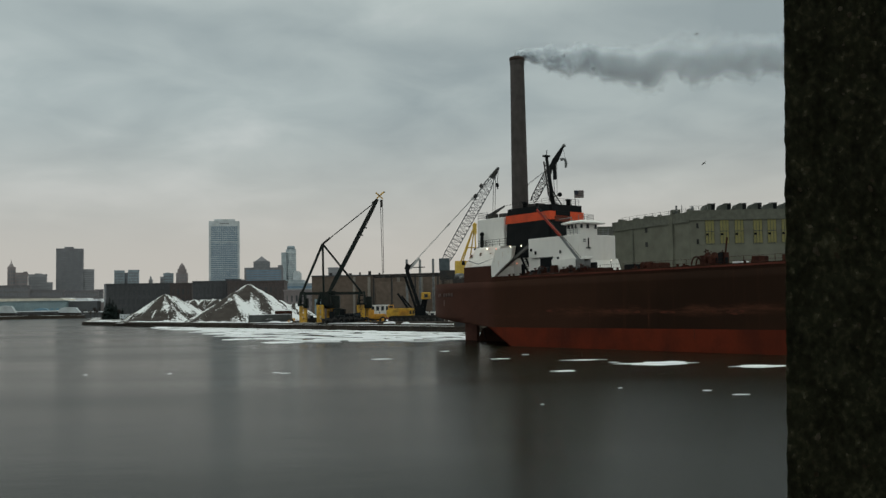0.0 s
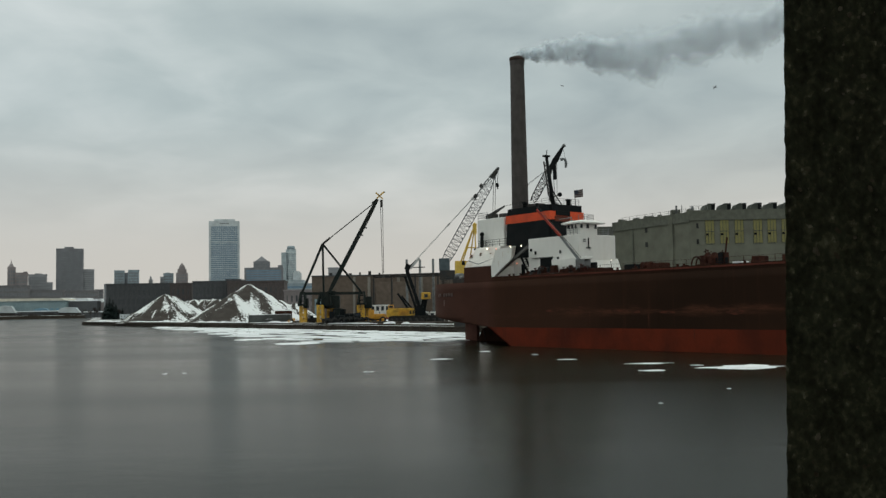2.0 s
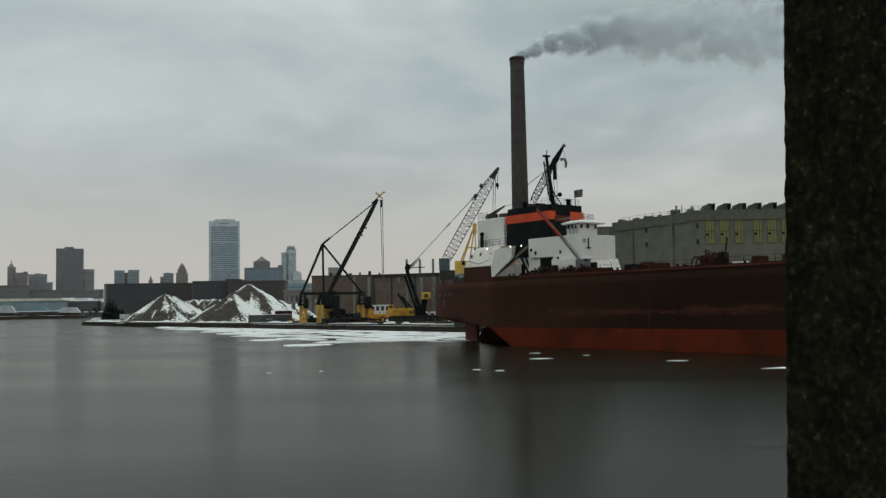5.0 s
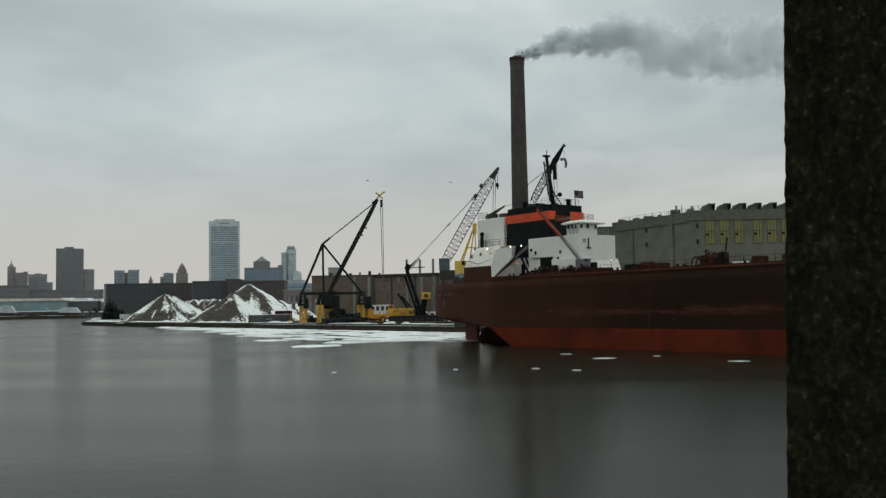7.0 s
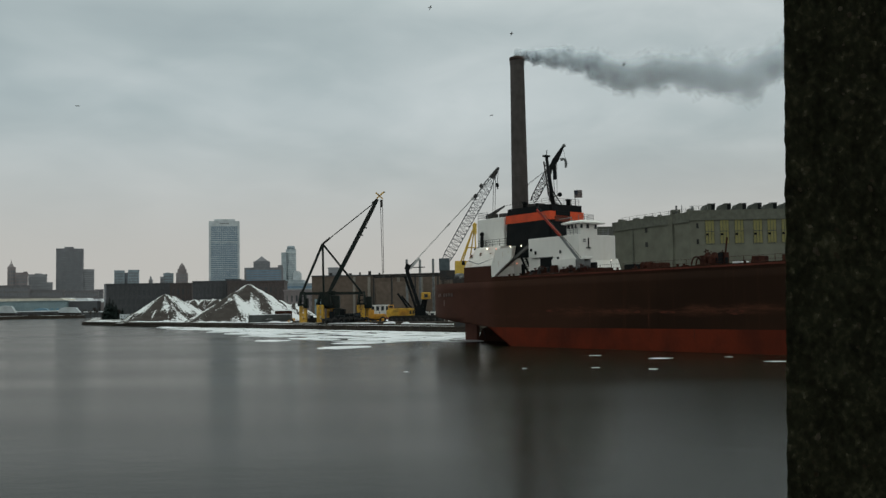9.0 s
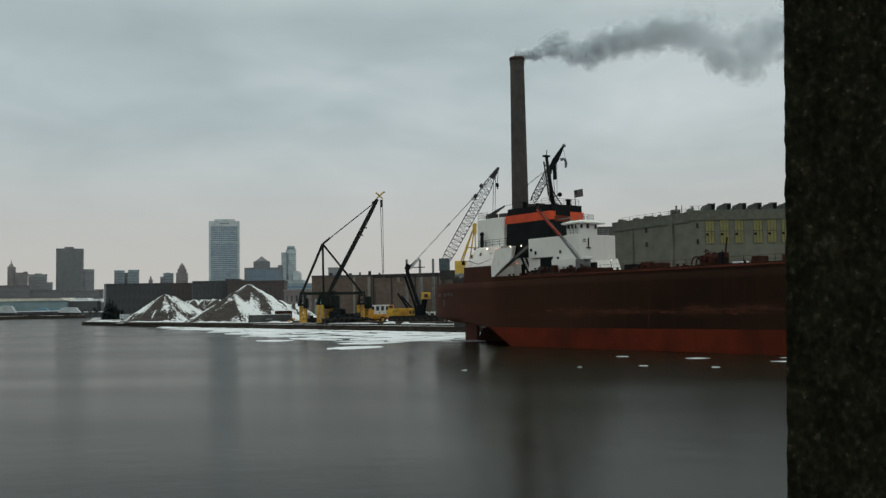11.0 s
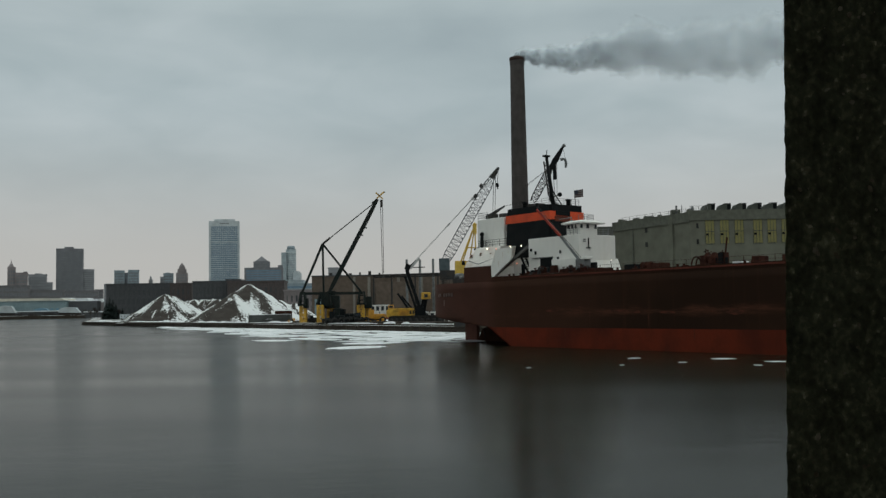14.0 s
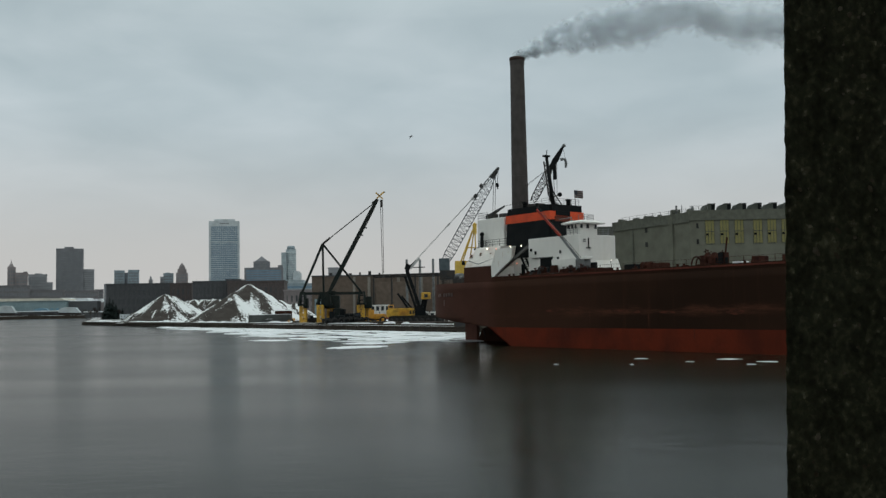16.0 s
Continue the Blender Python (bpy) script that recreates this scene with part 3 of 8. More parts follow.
# rudder, stock and propeller under the counter
rud = sbox("rudder", -28.66, -25.53, 11.2, 11.8, -1.5, 4.4, surface("worn brown rudder paint", (0.115, 0.052, 0.040), (0.085, 0.040, 0.030), 0.6, 0.8, stretch=(1, 1, 0.4), specular=0.05), "brown steel rudder", bevel=0.12)
bm = bmesh.new()
for k in range(4):
    a = radians(90 * k + 20)
    m = Matrix.Translation((-22.9, 11.5, -0.9)) @ Matrix.Rotation(a, 4, "X") @ pose(0, 0, 1.4, 0, 0, 35) @ Matrix.Diagonal((0.12, 0.55, 1.4, 1))
    bmesh.ops.create_icosphere(bm, subdivisions=2, radius=1, matrix=m)
part("propeller", bm, STEEL, SHIP, "dark propeller blades")
# the skeg's brown is darkened to hold the shade beneath the counter
plate("skeg", [(-24.2, -1.5), (-24.5, 0.3), (-23.6, 1.7), (-21.0, 2.9), (-4, 4.0), (4, 4.0), (4, -1.5)], 10.6, 12.4, surface("shade-darkened hull paint", (0.034, 0.018, 0.013), (0.022, 0.013, 0.010), 1.0, 0.9, specular=0.0), "dark skeg ahead of the rudder")
part("stern_tube", beam(bmesh.new(), (-23.9, 11.5, -0.6), (2, 11.5, -0.6), 0.9, 12, 3.0), STEEL, SHIP)
sbox("stern_bulkhead", S_STEP - 0.02, S_STEP + 0.06, 0.35, 8.6, DECK_Z - 0.1, Z_BROWN - 0.02, SHIP_WHITE, "white forward face of the raised stern", bevel=0.02)
# stern deck gear
railing("stern_rail", [(-18, 0.7, 9.0), (-22, 2.0, 9.0), (-26, 4.6, 9.0), (-29, 7.6, 9.0)], 1.0, mat=STEEL)
for s, t, k in ((-16.2, 1.6, 1.0), (-18.4, 2.4, 0.8), (-20.6, 3.4, 1.15), (-23.2, 5.2, 0.9), (-25.4, 6.9, 0.7)):
    w = sbox("mooring_winch", s - 0.9 * k, s + 0.9 * k, t, t + 1.2, 9.0, 9.0 + 0.9 * k, STEEL, "dark mooring winch", bevel=0.1)
    part("drum", beam(bmesh.new(), (s - 0.7, t + 0.6, 9.1 + k), (s + 0.7, t + 0.6, 9.1 + k), 0.7 * k, 12), GREY_STEEL, w)
# the unreadable name and port on the quarter: plain bars
LETTERING = surface("faded white lettering", (0.24, 0.19, 0.175), (0.13, 0.08, 0.07), 2, 0.8)


def quarter(along, z, lift=0.03):
    """A point on the counter's rounded side."""
    k = (AFT - along) / COUNTER
    return Vector((along, BEAM / 2 - BEAM / 2 * math.sqrt(1 - k * k) - lift, z))


for s0, s1, z0, z1 in ((-17.4, -18.1, 7.05, 7.55), (-18.3, -18.9, 7.05, 7.55), (-19.1, -19.7, 7.05, 7.55), (-19.9, -20.6, 7.05, 7.55), (-21.6, -22.2, 7.05, 7.55), (-22.4, -23.0, 7.05, 7.55), (-20.1, -20.5, 5.7, 6.5)):
    p = [quarter(s0, z0), quarter(s1, z0), quarter(s1, z1), quarter(s0, z1)]
    bm = bmesh.new()
    bm.faces.new([bm.verts.new(v) for v in p])
    bmesh.ops.solidify(bm, geom=bm.faces[:], thickness=0.02)
    part("name_bar", bm, LETTERING, SHIP, "faded unreadable white lettering")

# ---- funnel ----
F0, F1 = -10.09, -0.14
FT0, FT1 = 4.0, 10.44
FZT = 19.4


def funnel_ring(z):
    k = (z - 9) / (FZT - 9)
    x0, x1 = F0 + 0.55 * k * 1.6, F1 + 0.15
    return [(x0, FT0), (x1, FT0), (x1 + 0.02, FT1), (x0, FT1)]


FZ0 = 12.27


def band(name, z0, z1, mat, out=0.0, label=""):
    bm = bmesh.new()
    grow = ((-out, -out), (out, -out), (out, out), (-out, out))
    a = [bm.verts.new((x + g[0], y + g[1], z0)) for (x, y), g in zip(funnel_ring(z0), grow)]
    b = [bm.verts.new((x + g[0], y + g[1], z1)) for (x, y), g in zip(funnel_ring(z1), grow)]
    bm.faces.new(a[::-1]), bm.faces.new(b)
    for i in range(4):
        bm.faces.new((a[i], a[(i + 1) % 4], b[(i + 1) % 4], b[i]))
    if not out:
        bmesh.ops.bevel(bm, geom=[e for e in bm.edges if abs(e.verts[0].co.z - e.verts[1].co.z) > 1], offset=0.35, segments=3, affect="EDGES")
    return part(name, bm, mat, SHIP, label)


fun = band("funnel", FZ0, FZT, BLACK, 0, "black funnel casing")
Z_B0, Z_B1 = 17.3, 18.47
bd = band("funnel_band", Z_B0, Z_B1, ORANGE, 0.012, "orange funnel band")
# front of the funnel: recessed dark panel beside the band
VT0, VT1 = 5.06, 7.76
sbox("funnel_vent", F1 + 0.15, F1 + 0.26, VT0, VT1, Z_B0 + 0.55, Z_B1 + 0.04, BLACK)
# lower panel in a much darker orange than the band
sbox("dark_orange_panel", F1 + 0.15, F1 + 0.24, VT0 - 0.2, VT1, Z_B0 - 0.25, Z_B0 + 0.5, surface("dark orange paint", (0.13, 0.03, 0.018), (0.09, 0.025, 0.016), 1.0, 0.8), "dark orange panel")
railing("funnel_rail", [(F0 + 2.0, 4.3, FZT), (F1 - 0.3, 4.3, FZT), (F1 - 0.3, FT1 - 0.4, FZT)], 0.9, mat=STEEL, bar=0.035)
for s, t, r, h in ((F0 + 2.6, 6.2, 0.4, 1.1), (F0 + 6.0, 5.4, 0.25, 0.6), (F1 - 0.9, 8.6, 0.36, 1.0), (F1 - 2.2, 7.6, 0.2, 0.5)):
    bm = ring_tube(bmesh.new(), [(r * 0.9, 0), (r * 0.9, h * 0.8), (r * 1.15, h * 0.82), (r * 1.15, h), (r * 0.7, h), (r * 0.7, h - 0.3)], 14)
    o = part("exhaust_pipe", bm, BLACK, SHIP)
    o.location = (s, t, FZT - 0.05)
# mast, raked aft
mast_foot, mast_top = (-1.0, 5.6, FZT), (-2.13, 5.6, 26.39)
bm = beam(bmesh.new(), mast_foot, mast_top, 0.62, 10, 0.4)
for dx, dy in ((-0.9, 0.8), (0.5, 1.2)):
    beam(bm, (mast_foot[0] + dx, 5.6 + dy, FZT), Vector(mast_foot).lerp(Vector(mast_top), 0.35), 0.14, 6)
mast = part("mast", bm, BLACK, SHIP, "black steel mast")
p = Vector(mast_top)
sbox("crosstree", p.x - 0.3, p.x + 0.3, 5.1, 6.1, p.z - 0.1, p.z + 0.15, BLACK, parent=mast)
part("aerial", beam(bmesh.new(), p, p + Vector((0.15, 0, 0.9)), 0.08), BLACK, mast)
bm = bmesh.new()
for k in range(9):
    a = Vector(mast_foot).lerp(p, 0.25 + 0.07 * k)
    beam(bm, a + Vector((-0.75, 0, 0)), a + Vector((-0.3, 0, 0)), 0.05)
beam(bm, Vector(mast_foot).lerp(p, 0.2) + Vector((-0.75, 0, 0)), Vector(mast_foot).lerp(p, 0.9) + Vector((-0.75, 0, 0)), 0.06)
part("ladder", bm, STEEL, mast)
hx = Vector((0.29, 5.6, 20.62))
bm = beam(bmesh.new(), Vector(mast_foot).lerp(Vector(mast_top), 0.17), hx, 0.14, 8)
beam(bm, hx, hx + Vector((0.45, -0.35, 0.05)), 0.3, 12, 0.62)
part("horn", bm, BLACK, mast)
# ---- after house ----
ah = sbox("after_house", -15.94, F0 + 0.3, 4.0, 11.5, 9.2, 18.45, SHIP_WHITE, "white after deckhouse", bevel=0.12)
A0, AZ = -15.94, 18.45
railing("after_rail", [(A0, 11, AZ), (A0, 4.2, AZ), (A0 + 2.2, 4.2, AZ)], 1.0)
railing("poop_rail", [(S_AFT + 1.3, 8, Z_BULW), (S_AFT + 1.3, 1.8, Z_BULW), (F0 + 3.5, 1.8, Z_BULW)], 1.0, mat=STEEL)
bm = beam(bmesh.new(), (-14.07, 3.3, 14.09), (-14.01, 3.3, 16.1), 0.5, 10)
bmesh.ops.create_icosphere(bm, subdivisions=2, radius=0.34, matrix=Matrix.Translation((-14.01, 3.3, 16.18)))
part("ventilator", bm, BLACK, SHIP)
part("mooring_pipe", beam(bmesh.new(), (A0 + 0.2, 3.2, Z_BULW), (A0 + 1.3, 3.2, Z_BULW + 0.15), 0.3, 10, 0.3), STEEL, SHIP)
# small deck crane lying on the after house
bm = bmesh.new()
box(bm, A0 + 1.0, A0 + 2.4, 5, 6.2, AZ, AZ + 0.9, bevel=0.1)
box(bm, A0 + 3.9, A0 + 5.4, 5, 6.0, AZ, AZ + 0.7, bevel=0.1)
part("hoist_house", bm, STEEL, SHIP)
jib = part("hoist_jib", beam(bmesh.new(), (-15.3, 5.4, AZ + 0.4), (-11.17, 5.4, 20.23), 0.5, 4, 0.18), STEEL, SHIP)
part("hoist_wire", beam(bmesh.new(), (-11.17, 5.4, 20.23), (F0 + 3.2, 5.4, FZT + 1.0), 0.04), STEEL, jib)
# ---- recess between the houses, in the shade ----
sbox("casing_wall", -9.4, 0.2, 4.2, 12, 9.2, FZ0 + 0.02, SHIP_WHITE, "white casing wall between the houses")
for s in (-6.3, -3.4, -1.6):
    sbox("door", s, s + 0.75, 4.13, 4.2, DECK_Z + 0.1, DECK_Z + 2.0, BLACK, "dark steel door")
bm = bmesh.new()
p0, p1 = Vector((-9.21, 0.9, DECK_Z)), Vector((-1.23, 0.9, 13.41))
for o, w, w2 in ((Vector((0, 0, 0)), 0.42, 0.3), (Vector((0.05, 0.2, 0.45)), 0.06, 0.06)):
    beam(bm, p0 + o, p1 + o, w, 4, w2)
for i in range(9):
    q = p0.lerp(p1, (i + 0.5) / 9)
    beam(bm, q, q + Vector((0.05, 0.2, 0.45)), 0.05)
part("gangway", bm, surface("dull grey gangway steel", (0.13, 0.13, 0.125), (0.09, 0.085, 0.08), 1.0, 0.7), SHIP, "grey sloping gangway")
bm = bmesh.new()
for dt in (0, 0.8):
    beam(bm, (-4.94, 3 + dt, 12.18), (-3.24, 3 + dt, DECK_Z), 0.2)
for i in range(8):
    q = Vector((-4.94, 3, 12.18)).lerp(Vector((-3.24, 3, DECK_Z)), (i + 0.5) / 8)
    beam(bm, q, q + Vector((0, 0.8, 0)), 0.1)
part("stair", bm, BLACK, SHIP)

# ---- forward house with the wheelhouse ----
H0, H1, HT0, HT1 = -2.88, 6.9, 2.5, 9.39
HZ = 14.67
sbox("deckhouse", H0, H1, HT0, HT1, 9.35, HZ, SHIP_WHITE, "white painted deckhouse", bevel=0.08)
plate("foot_fairing", [(H1 - 0.1, 9.4), (H1 + 0.7, 9.4), (H1 - 0.1, 11.6)], HT0 + 3, HT1 + 0.5, SHIP_WHITE)
sbox("doorway", -0.45, 1.9, 2.4, 2.6, DECK_Z + 0.02, 11.91, BLACK, "dark open doorway", bevel=0)
sbox("house_step", 2.54, H1 + 0.1, 1.7, 2.5, DECK_Z, 11.55, SHIP_WHITE, "white side casing")
for ps, pz in ((-2.33, 13.12), (3.01, 11.75)):
    o = part("porthole", ring_tube(bmesh.new(), [(0.13, 0), (0.2, 0), (0.2, 0.09), (0.13, 0.09)], 14), BLACK, SHIP)
    o.matrix_basis = pose(ps, 2.5, pz, 90)
for f0, f1, fz0, fz1 in ((-1.55, -1.26, 12.45, 12.91), (3.36, 3.58, 12.33, 12.78)):
    sbox("fire_box", f0, f1, 2.36, 2.5, fz0, fz1, BLACK)
railing("wing_rail", [(H1 - 0.2, 6.53, HZ), (H1 - 0.2, HT1 - 0.2, HZ), (H1 - 3, HT1 - 0.2, HZ)], 1.05, step=0.9, rails=4, bar=0.05)
railing("bridge_rail", [(4.65, 2.56, HZ), (6.64, 2.56, HZ)], 0.9, step=0.6, rails=3, bar=0.05)
# doorway surround and its lintel
dw0, dw1, dz1 = -0.45, 1.9, 11.91
part("lintel", boxed(dw0 - 1.6, dw1 + 0.2, 2.3, 2.5, dz1 + 0.02, dz1 + 0.1, bevel=0.02), GREY_STEEL, SHIP)
# seams where the plates join
bm = bmesh.new()
for z in (10.9, 12.6):
    box(bm, H0 + 0.1, H1 - 0.1, HT0 - 0.015, HT0, z, z + 0.03)
    box(bm, H1, H1 + 0.015, HT0 + 0.1, HT1 - 0.1, z, z + 0.03)
part("plate_seam", bm, SHIP_WHITE, SHIP)
# wheelhouse
W0, W1, WT0, WT1 = 4.35, H1 + 0.02, 2.9, 6.01
WZ1 = 16.11
wheel = sbox("wheelhouse", W0, W1, WT0, WT1, HZ - 0.5, WZ1 + 0.3, SHIP_WHITE, "white wheelhouse with dark windows", bevel=0.05)
roof = bmesh.new()
r0, r1 = WZ1 + 0.0, 16.6
lo = [(W0 - 0.6, WT0 - 0.45), (W1 + 0.45, WT0 - 0.45), (W1 + 0.45, 7.0), (W0 - 0.6, 7.0)]
hi = [(W0 + 0.1, WT0 + 0.5), (W1 - 0.2, WT0 + 0.5), (W1 - 0.2, WT1 - 0.2), (W0 + 0.1, WT1 - 0.2)]
va = [roof.verts.new((x, y, r0)) for x, y in lo]
vm = [roof.verts.new((x, y, r0 + 0.2)) for x, y in lo]
vb = [roof.verts.new((x, y, r1)) for x, y in hi]
roof.faces.new(va[::-1]), roof.faces.new(vb)
for a, b in ((va, vm), (vm, vb)):
    for i in range(4):
        roof.faces.new((a[i], a[(i + 1) % 4], b[(i + 1) % 4], b[i]))
part("visor_roof", roof, SHIP_WHITE, wheel, "white overhanging wheelhouse roof")
zb, zt = 15.48, 16.04


def house_window(x0, x1, y0, y1):
    """A framed window; thin along whichever side it is set in."""
    win = part("window", boxed(x0, x1, y0, y1, zb, zt), GLASS, wheel)
    bm = bmesh.new()
    e = 0.05
    if x1 - x0 > y1 - y0:
        for a, b, c, d in ((x0 - e, x0, zb - e, zt + e), (x1, x1 + e, zb - e, zt + e), (x0, x1, zt, zt + e), (x0, x1, zb - e, zb)):
            box(bm, a, b, y0 - 0.03, y1, c, d)
    else:
        for a, b, c, d in ((y0 - e, y0, zb - e, zt + e), (y1, y1 + e, zb - e, zt + e), (y0, y1, zt, zt + e), (y0, y1, zb - e, zb)):
            box(bm, x0, x1 + 0.03, a, b, c, d)
    part("frame", bm, SHIP_WHITE, win)


for a, b in ((4.53, 5.0), (5.22, 5.64), (5.9, 6.21)):
    house_window(a, b, WT0 - 0.03, WT0 + 0.05)
for a, b in ((2.78, 3.25), (3.92, 4.45), (5.44, 5.87)):
    house_window(W1 - 0.05, W1 + 0.03, a, b)
railing("roof_rail", [(W0 + 1.0, WT0 + 1.2, r1), (W1 - 0.4, WT0 + 1.2, r1), (W1 - 0.4, WT1 - 0.3, r1), (W0 + 1.0, WT1 - 0.3, r1)], 0.75, step=1.2, bar=0.045, parent=wheel)
part("radar_bar", beam(bmesh.new(), (W0 - 2.1, 3.6, r1 + 0.42), (W0 + 0.3, 3.6, r1 + 0.5), 0.1, 6), GREY_STEEL, wheel)
part("radar_post", beam(bmesh.new(), (W0 + 0.25, 3.6, r1 - 0.3), (W0 + 0.25, 3.6, r1 + 0.5), 0.1, 6), GREY_STEEL, wheel)
# the figure on the house front
cu = bpy.data.curves.new("figure", "FONT")
cu.body, cu.size, cu.extrude, cu.align_x, cu.align_y = "1", 1.9, 0.01, "CENTER", "CENTER"
tmp = new("tmp", cu)
me = bpy.data.meshes.new_from_object(tmp.evaluated_get(bpy.context.evaluated_depsgraph_get()))
bpy.data.objects.remove(tmp)
me.materials.append(BLACK)
num = new("painted_figure", me)
num.parent = SHIP
num.matrix_basis = Matrix.Translation((H1 + 0.075, 4.25, 13.51)) @ Matrix(((0, 0, 1, 0), (1, 0, 0, 0), (0, 1, 0, 0), (0, 0, 0, 1)))
num.scale = (1.1, 1.0, 1.0)
part("serif_bar", boxed(H1 + 0.06, H1 + 0.085, 3.76, 4.65, 12.84, 12.99), BLACK, SHIP)
for mz in (13.96, 13.71):
    part("mark_bar", boxed(H1 + 0.081, H1 + 0.1, 3.23, 3.75, mz, mz + 0.13), GREY_STEEL, SHIP)
# stowed boom, red above and pale below
b0, b1, b2 = [Vector((x, 1.2, z)) for x, z in ((0.44, 18.44), (4.91, 14.52), (8.52, 10.93))]
boom = part("stowed_boom", beam(bmesh.new(), b0, b1, 0.24, 4, 0.28), surface("red boom paint", (0.34, 0.035, 0.022), (0.22, 0.03, 0.02), 1.0, 0.6), SHIP, "red and grey stowed cargo boom")
bm = beam(bmesh.new(), b1, b2, 0.24, 4, 0.26)
part("boom_foot", bm, GREY_STEEL, boom)
bm = bmesh.new()
for o in ((-0.1, 0, 0.35), (0.1, 0, 0.5)):
    beam(bm, b0 + Vector(o), b2 + Vector(o), 0.05)
part("boom_wire", bm, STEEL, boom)
sbox("boom_pedestal", b2.x - 0.6, b2.x + 1.0, 0.8, 2.0, DECK_Z, b2.z + 0.4, GREY_STEEL, "grey boom pedestal", bevel=0.1)
sbox("winch_cover", b2.x + 0.4, b2.x + 1.5, 0.8, 1.8, b2.z + 0.3, b2.z + 0.65, SHIP_WHITE, bevel=0.1)

# deck lamps: fittings that are lit
for ls, t, lz, mat in ((-10.2, 1.1, 13.76, LAMP), (-3.76, 0.0, 13.66, LAMP), (-5.84, 3.8, 13.96, LAMP), (-7.13, 4.0, 11.54, RED_LAMP), (-6.86, 0.0, 13.49, RED_LAMP), (7.6, 7.68, 11.3, LAMP)):
    bm = bmesh.new()
    bmesh.ops.create_icosphere(bm, subdivisions=2, radius=0.085, matrix=Matrix.Translation((ls, t, lz)))
    o = part("deck_lamp", bm, mat, SHIP, "small lit deck lamp")
    part("lamp_bracket", beam(bmesh.new(), (ls, t, lz - 0.1), (ls - 0.3, t + 0.3, lz - 0.3), 0.07), STEEL, o)


def deck_winch(s, t, size=1.0, mat=RUST):
    w = part("deck_winch", box(bmesh.new(), -1.2, 1.2, -0.6, 0.6, 0, 0.35, bevel=0.05), mat, SHIP, "rust-red deck winch")
    w.location, w.scale = (s, t, DECK_Z), (size, size, size)
    part("drum", beam(bmesh.new(), (-0.9, 0, 0.8), (0.5, 0, 0.8), 0.8, 14), mat, w)
    for x in (-1.0, -0.2, 0.6):
        part("flange", beam(bmesh.new(), (x - 0.06, 0, 0.8), (x + 0.06, 0, 0.8), 1.3, 16), mat, w)
    part("gearbox", boxed(0.65, 1.2, -0.4, 0.4, 0.3, 1.25, bevel=0.1), mat, w)
    return w


def bollard(s, t):
    bm = bmesh.new()
    for d in (-0.45, 0.45):
        beam(bm, (s + d, t, DECK_Z), (s + d, t, DECK_Z + 0.45), 0.3, 10, 0.28)
        beam(bm, (s + d, t, DECK_Z + 0.45), (s + d, t, DECK_Z + 0.52), 0.36, 10)
    box(bm, s - 0.8, s + 0.8, t - 0.3, t + 0.3, DECK_Z, DECK_Z + 0.12)
    part("bollard", bm, RUST, SHIP)


for ws, t, size in ((6.87, 1.3, 0.55), (10.31, 1.3, 0.5), (11.58, 1.6, 0.5), (18.09, 3.0, 0.8), (13.12, 1.2, 0.45), (-1.3, 1.3, 0.5), (5.0, 2.0, 0.45)):
    deck_winch(ws, t, size)
for bs in (-4.48, -2.13, 9.21, 14.81, 18.62, 24.93, 33.94):
    bollard(bs, 0.7)
# small gear along the deck edge: valves, boxes, coils and stands
gear_rng = random.Random(21)
GEAR0 = -1.19
for i in range(130):
    s, t = gear_rng.uniform(GEAR0, 10), gear_rng.uniform(0.4, 1.6)
    kind = gear_rng.choice((0, 0, 1, 2))
    hh = gear_rng.uniform(0.3, 0.95) * gear_rng.choice((1, 1, 1.5))
    mat = gear_rng.choice((RUST, BLACK, DECK, RUST, STEEL))
    if kind == 0:
        sbox("deck_box", s, s + gear_rng.uniform(0.3, 0.9), t, t + 0.5, DECK_Z, DECK_Z + hh, mat, bevel=0.04)
    elif kind == 1:
        bm = beam(bmesh.new(), (s, t, DECK_Z), (s, t, DECK_Z + hh), 0.12, 6)
        beam(bm, (s - 0.25, t, DECK_Z + hh), (s + 0.25, t, DECK_Z + hh), 0.1, 6)
        part("valve_stand", bm, mat, SHIP)
    else:
        o = part("rope_coil", ring_tube(bmesh.new(), [(0.35, 0), (0.45, 0.1), (0.42, 0.3), (0.2, 0.32), (0.2, 0.1)], 14), mat, SHIP)
        o.location = (s, t, DECK_Z)
for i in range(16):
    s = gear_rng.uniform(16, 60)
    sbox("deck_box", s, s + gear_rng.uniform(0.4, 1.2), 0.8, 1.4, DECK_Z, DECK_Z + gear_rng.uniform(0.2, 0.5), gear_rng.choice((RUST, DECK)), bevel=0.04)
# large mooring winch with its post
big = deck_winch(28.71, 2.2, 1.15)
part("warping_post", beam(bmesh.new(), (0.9, 0.2, 1.2), (1.15, 0.2, 2.8), 0.16, 6), RUST, big)
for i in range(22):
    x, y, k = gear_rng.gauss(0.1, 0.7), gear_rng.uniform(-0.9, 0.3), gear_rng.uniform(0.5, 1.4)
    m = gear_rng.choice((RUST, RUST, DECK, BLACK))
    if i % 3:
        part("winch_gear", boxed(x, x + gear_rng.uniform(0.2, 0.6), y, y + 0.3, 0.3, k, bevel=0.04), m, big)
    else:
        bm = beam(bmesh.new(), (x, y, 0), (x + gear_rng.uniform(-0.3, 0.3), y, k + 0.5), 0.1, 6)
        beam(bm, (x - 0.3, y, k + 0.2), (x + 0.3, y, k + 0.35), 0.08, 6)
        part("brake_lever", bm, m, big)
part("control_stand", boxed(-1.7, -1.25, -0.3, 0.3, 0, 1.2, bevel=0.05), RUST, big)
